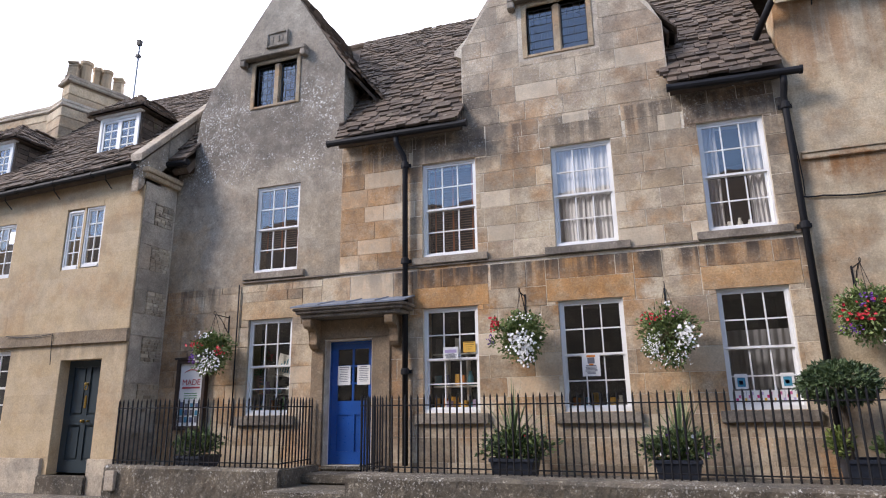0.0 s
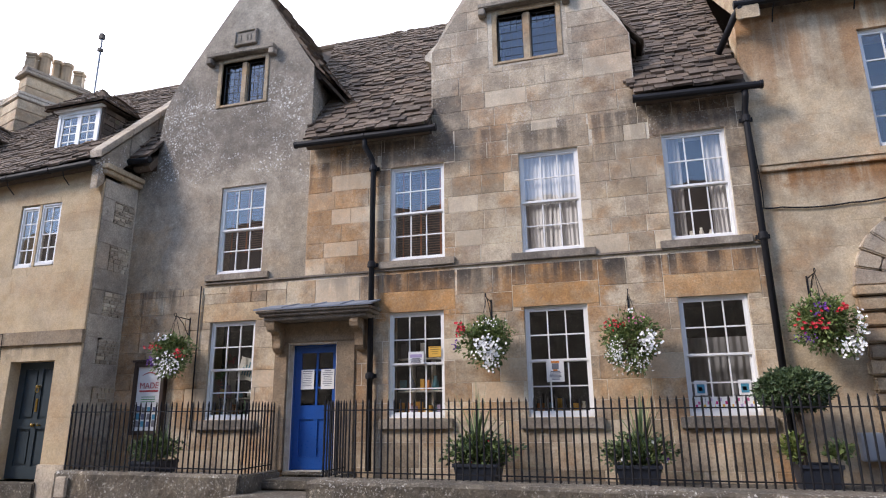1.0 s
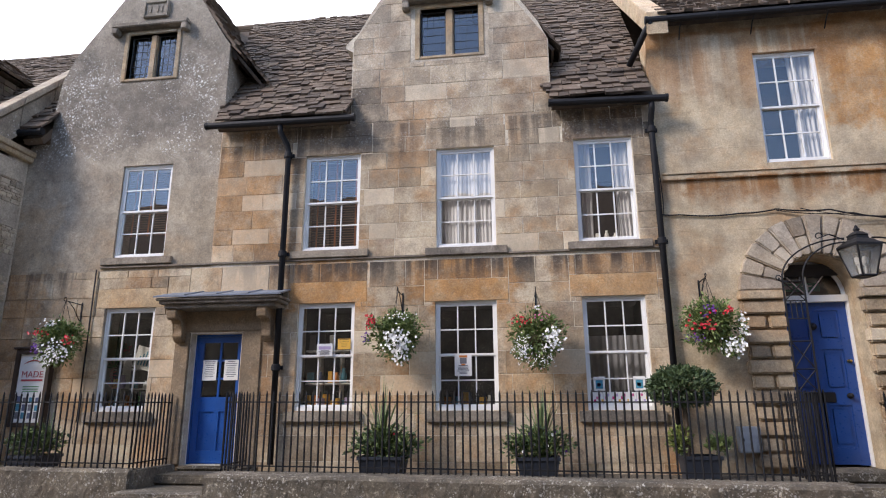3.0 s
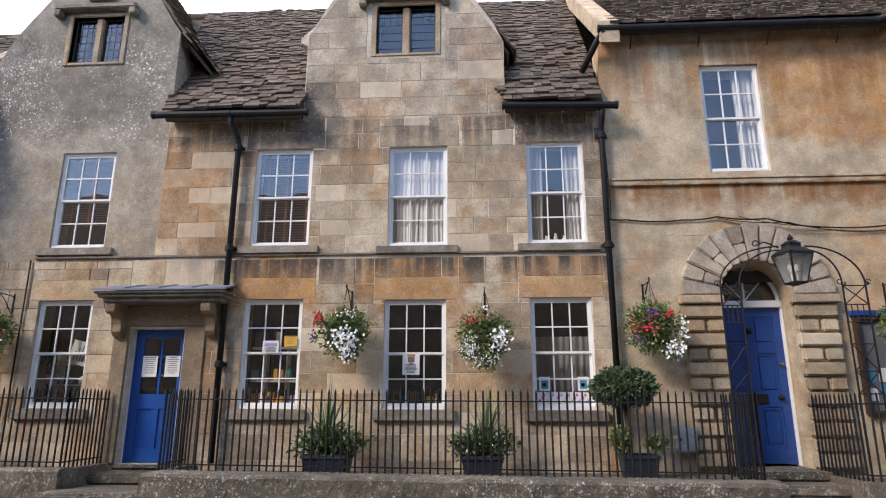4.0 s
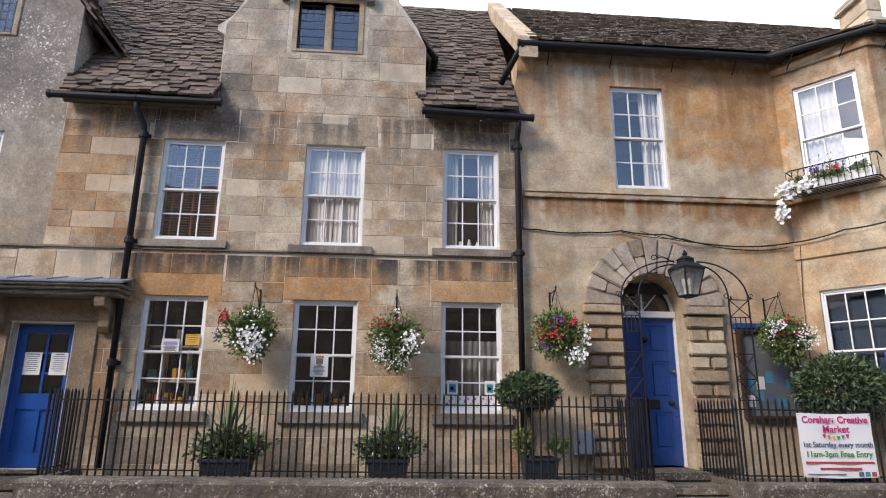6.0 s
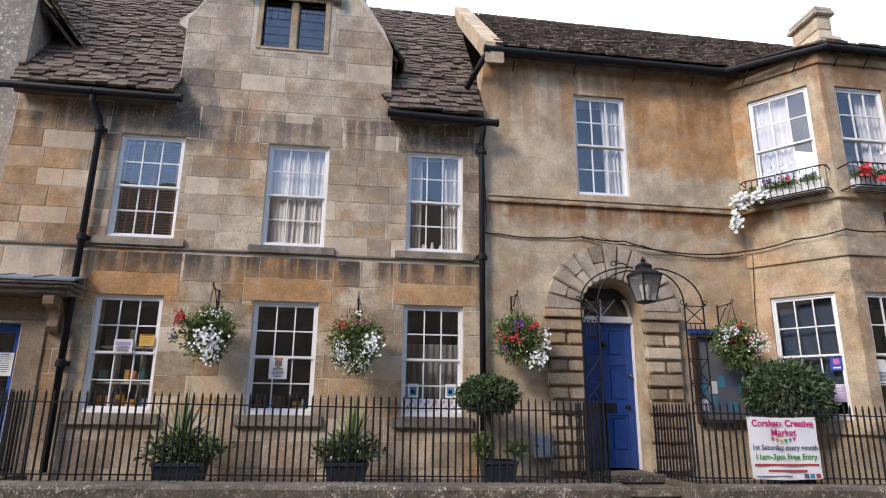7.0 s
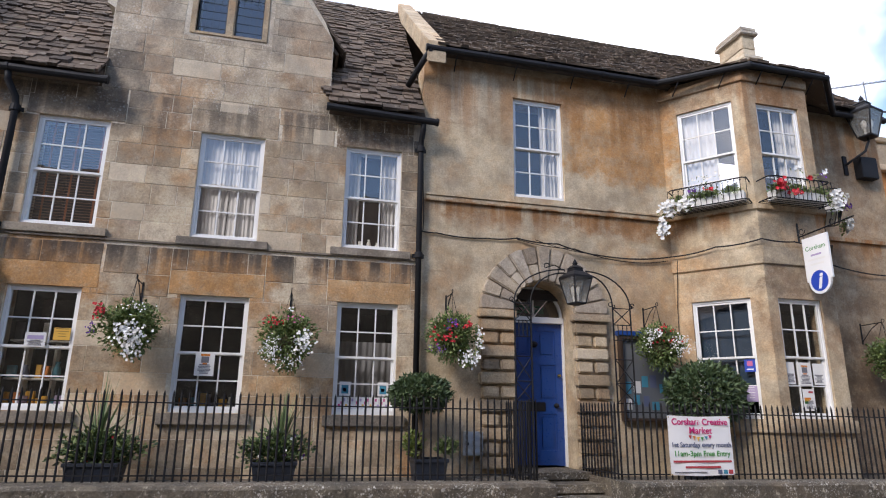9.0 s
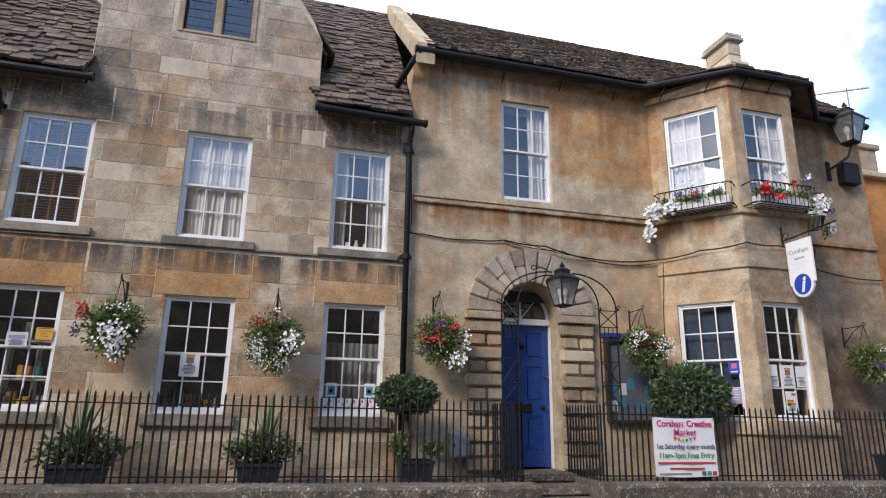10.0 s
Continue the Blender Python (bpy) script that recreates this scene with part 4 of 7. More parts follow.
def gutter(pts, label, brackets=0):
    th = root("gutter", Matrix.Identity(4), label, "gutter")
    for a, b in zip(pts, pts[1:]):
        a, b = Vector(a), Vector(b)
        bm = bmesh.new()
        tube(bm, [a, b], 0.055, 10)
        part("channel", bm, M_BLACK, th)
        n = max(int((b - a).length / 0.9), 1)
        for i in range(n + 1):
            p = a.lerp(b, i / n)
            bm = bmesh.new()
            tube(bm, [p - (b - a).normalized() * 0.02, p + (b - a).normalized() * 0.02], 0.064, 10)
            part("joint", bm, M_BLACK, th)
        for i in range(brackets):
            p = a.lerp(b, (i + 0.5) / brackets)
            bm = bmesh.new()
            tube(bm, [p + Vector((0, 0, -0.03)), p + Vector((-0.03, 0.06, -0.14)), p + Vector((-0.02, 0.2, -0.26))], 0.011, 5)
            part("bracket", bm, M_BLACK, th)
    return th


gutter([(-5.25, 9.0, 6.185), (-2.72, 9.0, 6.165)], "black cast iron gutter under the slates")
gutter([(0.42, 9.0, 6.185), (2.17, 9.0, 6.14)], "black cast iron gutter under the slates")
gutter([(-8.76, 9.0, 6.31), (-8.33, 9.0, 6.31)], "short black gutter beside the gable")
gutter([(1.98, 9.0, 7.49), (6.28, 9.0, 7.47)], "black iron gutter along the house front", 4)
gutter([(6.28, 9.0, 7.47), (7.45, 8.02, 7.46)], "black iron gutter round the bay", 2)
gutter([(7.45, 8.02, 7.46), (9.07, 8.04, 7.46)], "black iron gutter round the bay", 3)
gutter([(9.07, 8.04, 7.46), (10.28, 9.08, 7.45), (11.5, 9.06, 7.44)], "black iron gutter round the bay")
gutter([(-16.5, 8.24, 5.70), (-8.85, 8.24, 6.01)], "thin black gutter along the cottage eaves", 6)
pipe("downpipe", [[(-3.97, 9.02, 6.15), (-3.97, 9.05, 6.02), (-3.88, 9.16, 5.82), (-3.87, 9.2, 5.70), (-3.87, 9.2, 0.8)]], "black cast iron downpipe with a swan neck", 0.047,
     [(-3.87, 9.2, 5.66), (-3.87, 9.2, 3.98), (-3.87, 9.2, 2.2)])
pipe("downpipe", [[(1.95, 9.03, 6.12), (1.95, 9.05, 6.0), (1.95, 9.19, 5.86), (1.95, 9.2, 5.75), (1.95, 9.2, 0.8)]], "black cast iron downpipe at the house joint", 0.047,
     [(1.95, 9.2, 5.72), (1.95, 9.2, 3.95), (1.95, 9.2, 2.1)])
pipe("outlet_pipe", [[(2.05, 9.0, 7.46), (1.98, 9.06, 7.36), (1.74, 9.42, 6.95)]], "short black outlet pipe over the slates", 0.05)
pipe("waste_pipe", [[(-7.13, 9.27, 3.85), (-7.12, 9.27, 1.4)]], "thin dark pipe on the stone front", 0.012)

# ---- shop door with its hood ----
door = root("door_1", Matrix.Translation((DOOR1[0], FY + 0.17, DOOR1[2])), "bright blue half-glazed door, closed, with paper notices", "door", "", "structure")
dw, dh = DOOR1[1] - DOOR1[0], DOOR1[3] - DOOR1[2]
boxes("door_frame", [(0, 0.035, -0.012, 0.06, 0, dh), (dw - 0.03, dw, -0.012, 0.06, 0, dh), (0.035, dw - 0.03, -0.012, 0.06, dh - 0.035, dh)], M_BLUE, door, "", 0.004)
boxes("beading", [(-0.012, 0.006, -0.03, -0.013, 0, dh), (dw - 0.006, dw + 0.012, -0.03, -0.013, 0, dh)], M_WHITE, door, "thin white beading")
x0, x1, zg, zt = 0.14, dw - 0.13, 1.0, dh - 0.13
rows = [(0.038, x0, 0, 0.045, 0.01, dh - 0.038), (x1, dw - 0.033, 0, 0.045, 0.01, dh - 0.038), (x0, x1, 0, 0.045, zt, dh - 0.038), (x0, x1, 0, 0.045, 0.78, zg), (x0, x1, 0, 0.045, 0.01, 0.2),
        ((x0 + x1) / 2 - 0.04, (x0 + x1) / 2 + 0.04, 0, 0.045, 0.2, 0.78), (x0, x1, 0.02, 0.04, 0.2, 0.78), ((x0 + x1) / 2 - 0.016, (x0 + x1) / 2 + 0.016, 0.004, 0.04, zg, zt)]
rows += [(x0, x1, 0.006, 0.038, zg + (zt - zg) * k / 3 - 0.014, zg + (zt - zg) * k / 3 + 0.014) for k in (1, 2)]
leafd = boxes("door_leaf", rows, M_BLUE, door)
for i in (0, 1):
    for j in range(3):
        a, c = x0 + (x1 - x0) * i / 2, zg + (zt - zg) * j / 3
        p = boxes("pane", [(a, a + (x1 - x0) / 2, 0.02, 0.024, c, c + (zt - zg) / 3)], M_GLASS, leafd)
        p.visible_shadow = False
bm = bmesh.new()
lathe(bm, [(0.0, 0), (0.022, 0.005), (0.028, 0.025), (0.015, 0.045), (0.0, 0.05)], 0, 0, 10)
kn = part("door_handle", bm, M_BLACK, door, "black door knob")
kn.matrix_local = pose(dw - 0.08, 0, 0.95, 90)


def notice(name, w, h, m, label, bars=(), ink=None, category="notice", paper=None):
    """A sheet of paper with printed lines; bars are (x, z, width, height, material)."""
    th = root(name, m, label, category)
    boxes("sheet", [(0, w, 0, 0.003, 0, h)], paper or M_PAPER, th)
    for x, z, bw, bh, mt in bars:
        boxes("printed_line", [(x, x + bw, -0.0025, 0.0, z, z + bh)], mt, th)
    return th


def lines(w, h, n, seed, mt, top=0.92, low=0.1):
    r = random.Random(seed)
    out = []
    for i in range(n):
        z = h * (top - (top - low) * i / n)
        ww = w * r.uniform(0.45, 0.8)
        out.append(((w - ww) / 2, z - h * 0.022, ww, h * (0.03 if i else 0.045), mt))
    return out


for k, x in enumerate((-5.19, -4.83)):
    notice("door_notice", 0.235, 0.315, Matrix.Translation((x, FY + 0.155, 2.03)), "white printed notice on the blue door", lines(0.235, 0.315, 9, k, M_INK))

hood = root("door_hood", Matrix.Translation((-4.72, FY, 3.0)), "flat stone door hood with a lead top on scrolled brackets", "door hood")
boxes("cornice", [(-1.0, 1.0, -0.50, 0, 0.215, 0.255), (-0.96, 0.96, -0.46, 0, 0.165, 0.215), (-0.90, 0.90, -0.40, 0, 0.10, 0.165)], M_SILL, hood, "moulded stone edge", 0.012)
bm = bmesh.new()
vs = [bm.verts.new(p) for p in ((-1.02, -0.52, 0.258), (1.02, -0.52, 0.258), (0.98, 0, 0.40), (-0.98, 0, 0.40), (-1.02, -0.52, 0.285), (1.02, -0.52, 0.285), (0.98, 0, 0.425), (-0.98, 0, 0.425), (-1.02, 0, 0.258), (1.02, 0, 0.258))]
for f in ((4, 5, 6, 7), (0, 1, 5, 4), (0, 4, 7, 3), (1, 2, 6, 5), (0, 3, 2, 1), (3, 7, 6, 2)):
    bm.faces.new([vs[i] for i in f])
lead = part("lead_top", bm, M_LEAD, hood, "blue-grey lead sheet")
for x in (-0.5, 0.02, 0.52):
    bm = bmesh.new()
    tube(bm, [(x, -0.525, 0.29), (x * 0.97, 0, 0.43)], 0.013, 6)
    part("lead_roll", bm, M_LEAD, lead)
prof = [(0.0, 0.10), (-0.36, 0.10), (-0.38, 0.04), (-0.36, -0.04), (-0.30, -0.07), (-0.24, -0.04), (-0.18, -0.10), (-0.15, -0.22), (-0.16, -0.31), (-0.10, -0.38), (0.0, -0.40)]
for x in (-0.86, 0.60):
    bm = bmesh.new()
    a, b = [bm.verts.new((x, y, z)) for y, z in prof], [bm.verts.new((x + 0.15, y, z)) for y, z in prof]
    bm.faces.new(a)
    bm.faces.new(b[::-1])
    for i in range(len(prof)):
        bm.faces.new((a[i], b[i], b[(i + 1) % len(prof)], a[(i + 1) % len(prof)]))
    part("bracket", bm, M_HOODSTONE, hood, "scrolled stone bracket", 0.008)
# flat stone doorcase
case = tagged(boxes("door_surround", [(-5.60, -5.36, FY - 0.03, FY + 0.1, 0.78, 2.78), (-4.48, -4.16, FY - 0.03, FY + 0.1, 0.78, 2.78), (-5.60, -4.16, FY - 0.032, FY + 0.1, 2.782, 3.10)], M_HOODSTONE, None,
                    "plain weathered stone doorcase with hood shade in its colour", 0.012), kind="structure")

# ---- arched doorway ----
surround = root("arch_surround", Matrix.Translation((0, 0, 0)), "rusticated stone arch and pilasters round the blue door", "", "", "structure")
rs = random.Random(3)


def block(pts, y0, y1, nm="stone", round_=0.022, mt=M_DRESS):
    bm = bmesh.new()
    prism(bm, pts, y0, y1)
    return part(nm, bm, mt, surround, "", round_)


for xa, xb in ((arch_c - arch_r - 0.55, arch_c - arch_r), (arch_c + arch_r, arch_c + arch_r + 0.55)):
    z, k = 0.78, 0
    hh = (3.04 - 0.78) / 11
    while k < 11:
        z = 0.78 + k * hh
        if k % 2 == 0:
            block(rect(xa - 0.03, xb, z + 0.012, z + hh - 0.012), FY - 0.115, FY + 0.02)
        else:
            xm = (xa + xb) / 2 + 0.02
            block(rect(xa + 0.01, xm - 0.018, z + 0.016, z + hh - 0.016), FY - 0.095, FY + 0.02)
            block(rect(xm + 0.018, xb, z + 0.016, z + hh - 0.016), FY - 0.095, FY + 0.02)
        k += 1
    boxes("pilaster_back", [(xa + 0.02, xb, FY - 0.025, FY + 0.01, 0.78, 3.05)], M_DRESS, surround)
    boxes("impost", [(xa - 0.05, xb + 0.01 if xb < 4 else xb + 0.05, FY - 0.15, FY + 0.04, 3.05, 3.17)], M_DRESS, surround, "", 0.012)
nv = 13
for i in range(nv):
    a0, a1 = math.pi * i / nv + 0.008, math.pi * (i + 1) / nv - 0.008
    spans = ((arch_r + 0.005, arch_r + 0.57),) if i % 2 == 0 else ((arch_r + 0.005, arch_r + 0.275), (arch_r + 0.283, arch_r + 0.56))
    for r0, r1 in spans:
        pts = [(arch_c + r * math.cos(a), arch_z + 0.01 + r * math.sin(a)) for r, a in ((r0, a0), (r1, a0), (r1, (a0 + a1) / 2), (r1, a1), (r0, a1), (r0, (a0 + a1) / 2))]
        block(pts, FY - (0.11 if i % 2 == 0 else 0.095), FY + 0.02, "voussoir", 0.020, M_QUOIN)
bm = bmesh.new()
ring = [(arch_c + r * math.cos(math.pi * i / 24), arch_z + r * math.sin(math.pi * i / 24)) for r in (arch_r + 0.005, arch_r + 0.555) for i in range(25)]
vv = [bm.verts.new((x, FY - 0.02, z)) for x, z in ring]
for i in range(24):
    bm.faces.new((vv[i], vv[i + 1], vv[25 + i + 1], vv[25 + i]))
part("arch_back", bm, M_DRESS, surround)

d2 = root("door_2", Matrix.Translation((arch_c - arch_r, FY + 0.42, 0.78)), "deep blue panelled front door, closed, under a fanlight", "door", "", "structure")
dw, dh = 2 * arch_r, 2.28
rows = [(0.0, 0.02, -0.005, 0.06, 0, dh), (dw - 0.02, dw, -0.02, 0.06, 0, dh)]
boxes("door_frame", [(0, 0.03, -0.06, 0.06, 0, dh + 0.1), (dw - 0.03, dw, -0.06, 0.06, 0, dh + 0.1), (0.03, dw - 0.03, -0.08, 0.06, dh, dh + 0.1)], M_WHITE, d2, "white frame and transom", 0.006)
st = 0.12
zs = [0.03, 0.25, 0.82, 1.02, 1.60, 1.72, 2.16, dh]
rows = [(0.03, 0.03 + st, 0, 0.05, 0.02, dh), (dw - 0.03 - st, dw - 0.03, 0, 0.05, 0.02, dh), (dw / 2 - st / 2, dw / 2 + st / 2, 0, 0.05, 0.25, 2.16)]
rows += [(0.03 + st, dw - 0.03 - st, 0.001, 0.05, zs[k], zs[k + 1]) for k in (0, 2, 4, 6)]
rows += [(0.03 + st, dw - 0.03 - st, 0.016, 0.045, 0.2, 2.2)]
dl = boxes("door_leaf", rows, M_NAVY, d2)
for xa, xb in ((0.03 + st, dw / 2 - st / 2), (dw / 2 + st / 2, dw - 0.03 - st)):
    for za, zb in ((0.25, 0.82), (1.02, 1.60), (1.72, 2.16)):
        boxes("door_panel", [(xa + 0.045, xb - 0.045, 0.006, 0.03, za + 0.045, zb - 0.045)], M_NAVY, dl, "", 0.01)
boxes("letter_plate", [(dw / 2 - 0.17, dw / 2 + 0.17, -0.02, 0.0, 0.86, 1.0)], M_BLACK, d2, "black letter plate", 0.008)
for x, z, mt, nm, rr in ((dw - 0.16, 0.95, M_BLACK, "door_knob", 0.04), (dw - 0.10, 1.43, M_BRASS, "lock", 0.025), (dw / 2, 1.93, M_BLACK, "knocker", 0.05)):
    bm = bmesh.new()
    lathe(bm, [(rr, 0), (rr, 0.012), (rr * 0.5, 0.025), (rr * 0.9, 0.05), (rr * 0.6, 0.075), (0.004, 0.08)], 0, 0, 12)
    part(nm, bm, mt, d2, "", 0, True).matrix_local = pose(x, -0.0, z, 90)
fan = boxes("fanlight_bar", [(dw / 2 - 0.012, dw / 2 + 0.012, 0.0, 0.03, dh + 0.1, dh + 0.62)], M_WHITE, d2)
bm = bmesh.new()
for s in (-1, 1):
    tube(bm, [(dw / 2, 0.015, dh + 0.1), (dw / 2 + s * 0.32, 0.015, dh + 0.1 + 0.37)], 0.010, 6)
tube(bm, [(dw / 2 + (arch_r - 0.02) * math.cos(math.pi * i / 16), 0.01, dh + 0.1 + (arch_r - 0.02) * math.sin(math.pi * i / 16)) for i in range(17)], 0.03, 6)
part("fanlight_frame", bm, M_WHITE, d2, "white curved frame")
bm = bmesh.new()
bm.faces.new([bm.verts.new((dw / 2 + arch_r * math.cos(math.pi * i / 16), 0.02, dh + 0.1 + arch_r * math.sin(math.pi * i / 16))) for i in range(17)])
fp = part("fanlight_pane", bm, M_GLASS, d2)
fp.visible_shadow = False
M_GREEN = painted("sign_green", (0.02, 0.22, 0.12), 0.5, 0.03)
ex = root("exit_sign", Matrix.Translation((arch_c - 0.36, FY + 0.5, 3.24)), "small green exit sign behind the fanlight", "sign")
boxes("plate", [(0, 0.58, 0, 0.006, 0, 0.13)], M_GREEN, ex)
for q_ in ((0.05, 0.20, 0.04, 0.09), (0.38, 0.42, 0.02, 0.11), (0.33, 0.47, 0.075, 0.09)):
    boxes("pictogram", [(q_[0], q_[1], -0.002, 0.0, q_[2], q_[3])], M_PAPER, ex)

# ---- cottage door ----
d3 = root("door_3", Matrix.Translation((C_DOOR[0], CY + 0.2, C_DOOR[2])), "dark teal panelled cottage door with brass fittings, closed", "door", "", "structure")
dw, dh = C_DOOR[1] - C_DOOR[0], C_DOOR[3] - C_DOOR[2]
rows = [(0.0, 0.13, 0, 0.05, 0.02, dh), (dw - 0.13, dw, 0, 0.05, 0.02, dh), (dw / 2 - 0.05, dw / 2 + 0.05, 0, 0.05, 0.2, dh - 0.12)]
rows += [(0.13, dw - 0.13, 0.001, 0.05, a, b) for a, b in ((0.02, 0.22), (0.82, 0.98), (dh - 0.12, dh))] + [(0.13, dw - 0.13, 0.025, 0.045, 0.2, dh - 0.1)]
dl = boxes("door_leaf", rows, M_SLATEBLUE, d3)
for xa, xb in ((0.13, dw / 2 - 0.05), (dw / 2 + 0.05, dw - 0.13)):
    for za, zb in ((0.22, 0.82), (0.98, dh - 0.12)):
        boxes("door_panel", [(xa + 0.03, xb - 0.03, 0.01, 0.03, za + 0.03, zb - 0.03)], M_SLATEBLUE, dl, "", 0.01)
boxes("letter_plate", [(dw / 2 - 0.025, dw / 2 + 0.025, -0.012, 0, 1.1, 1.32)], M_BRASS, d3, "upright brass letter plate", 0.004)
for x, z, rr in ((dw / 2, 0.88, 0.03), (dw / 2 + 0.13, 0.88, 0.018), (dw / 2, 1.52, 0.03)):
    bm = bmesh.new()
    lathe(bm, [(rr, 0), (rr * 0.6, 0.02), (rr, 0.045), (rr * 0.5, 0.06), (0.002, 0.062)], 0, 0, 12)
    part("knob", bm, M_BRASS, d3, "brass knob", 0, True).matrix_local = pose(x, 0, z, 90)
bm = bmesh.new()
tube(bm, [(dw / 2 + 0.035 * math.sin(a), -0.03, 1.47 + 0.05 * math.cos(a)) for a in [0.6 * i for i in range(11)]], 0.008, 6)
part("knocker", bm, M_BRASS, d3, "brass ring knocker")
tagged(boxes("doorstep", [(C_DOOR[0] - 0.12, C_DOOR[1] + 0.02, CY - 0.10, CY + 0.3, 0.3, 0.63)], M_KERBWALL, None, "worn grey stone doorstep", 0.02), kind="structure")

# ---- boundary wall and steps ----
def boundary(name, x0, x1, front, label, seed, turn=None):
    """A low wall of long blocks; front gives the y of its face."""
    th = root(name, Matrix.Translation((0, 0, 0)), label, "", "", "structure")
    n = int((x1 - x0) / 0.03)
    for nm, prof in (("wall_body", ((0.0, -9), (0.0, -0.36), (0.0, -0.29), (0.0, -0.22), (0.0, -0.15), (0.0, -0.09), (0.0, -0.035), (0.03, 0.0), (0.10, 0.006), (0.2, 0.004), (0.30, 0.002), (9, 0.0), (9, -9))),):
        bm = bmesh.new()
        rows = []
        for i in range(n + 1):
            x = x0 + (x1 - x0) * i / n
            row = []
            for dy, dz in prof:
                v = Vector((x, rail_y(x) + 0.1 if dy == 9 else front(x) + dy, 0.3 if dz == -9 else rail_z(x) + dz))
                if dy != 9:
                    w = noise.noise(v * 3.5 + Vector((seed, 0, 0))) * 0.012 + noise.noise(v * 9.0) * 0.008 + noise.noise(v * 23.0) * 0.007
                    v += Vector((0, w, w * 0.7 if dz != -9 else 0))
                row.append(bm.verts.new(v))
            rows.append(row)
        m = len(prof)
        for p, q in zip(rows, rows[1:]):
            for j in range(m):
                bm.faces.new((p[j], q[j], q[(j + 1) % m], p[(j + 1) % m]))
        bm.faces.new(rows[0])
        bm.faces.new(rows[-1][::-1])
        part(nm, bm, M_KERBWALL, th)
    return th


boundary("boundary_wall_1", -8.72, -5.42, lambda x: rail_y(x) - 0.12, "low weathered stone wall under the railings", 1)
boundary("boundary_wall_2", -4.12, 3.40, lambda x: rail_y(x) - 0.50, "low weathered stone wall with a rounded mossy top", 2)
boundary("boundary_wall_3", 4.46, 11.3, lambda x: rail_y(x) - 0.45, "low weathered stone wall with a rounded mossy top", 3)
for nm, rows in (("steps_1", [(-5.46, -4.1, 7.75, 9.45, 0.3, 0.56), (-5.40, -4.2, 8.65, 9.45, 0.56, 0.70), (-5.36, -4.48, 9.2, 9.6, 0.70, 0.772)]),
                 ("steps_2", [(3.36, 4.6, 7.75, 9.45, 0.3, 0.52), (3.42, 4.55, 8.4, 9.45, 0.52, 0.655), (3.45, 4.6, 8.85, 9.9, 0.655, 0.775)])):
    th = root(nm, Matrix.Identity(4), "worn grey stone entrance steps", "", "", "structure")
    for r in rows:
        boxes("step", [r], M_KERBWALL, th, "", 0.03)
for x, sx in ((-5.5, 1), (-4.2, 1), (3.4, 1), (4.5, 1)):
    tagged(boxes("cheek_wall", [(x, x + 0.16, rail_y(x) - 0.05, 9.2, 0.3, rail_z(x) - 0.01)], M_KERBWALL, None, "low stone cheek wall beside the steps", 0.025), kind="structure")
hopper = tagged(boxes("wall_vent", [(-8.62, -8.42, 8.16, 8.22, 0.45, 0.75)], M_QUOIN, None, "small square stone vent in the low wall", 0.01), category="vent")

# ---- railings ----
BAR = bmesh.new()
tube(BAR, [(0, 0, -0.05), (0, 0, 0.985)], 0.0132, 6)
tube(BAR, [(0, 0, 0.985), (0, 0, 1.03)], [0.0132, 0.003], 6)
BAR_MESH = bpy.data.meshes.new("bar")
BAR.to_mesh(BAR_MESH)
BAR.free()
BAR_MESH.materials.append(M_BLACK)
rr = random.Random(8)


def railing(legs, label):
    """Bars and two rails along straight legs of plan points."""
    th = root("railing", Matrix.Identity(4), label, "railing", "railings before the houses")
    for n, (a, b) in enumerate(legs):
        a3, b3 = Vector((*a, rail_z(a[0]))), Vector((*b, rail_z(b[0])))
        d = (b3 - a3).normalized()
        ln = (b3 - a3).length
        for z, r in ((0.885, 0.012), (0.07, 0.012)):
            bm = bmesh.new()
            p, q = a3 + Vector((0, 0, z)), b3 + Vector((0, 0, z))
            tube(bm, [p - d * 0.02, q + d * 0.02], r, 4)
            part("rail", bm, M_BLACK, th)
        k = max(int(round(ln / 0.095)), 1)
        for i in range(k + 1):
            p = a3.lerp(b3, i / k)
            ob = new("bar", BAR_MESH)
            ob.parent = th
            ob.location = p
            ob.rotation_euler = (rr.uniform(-0.006, 0.006), rr.uniform(-0.007, 0.007), rr.uniform(0, 1.5))
        for p in (a3, b3):
            bm = bmesh.new()
            box(bm, p.x - 0.011, p.x + 0.011, p.y - 0.011, p.y + 0.011, p.z - 0.05, p.z + 1.0)
            part("post", bm, M_BLACK, th, "", 0.003)
    return th


def pt(x):
    return (x, rail_y(x))


railing([(pt(-8.66), pt(-5.49)), (pt(-5.49), (-5.52, 9.22))], "black wrought iron spiked railings on a low wall")
railing([((-4.16, 9.0), pt(-4.14)), (pt(-4.14), pt(3.36)), (pt(3.36), (3.34, 9.15))], "long black wrought iron spiked railings on a low wall")
railing([((4.56, 9.15), pt(4.57)), (pt(4.57), pt(11.2))], "black wrought iron spiked railings on a low wall")

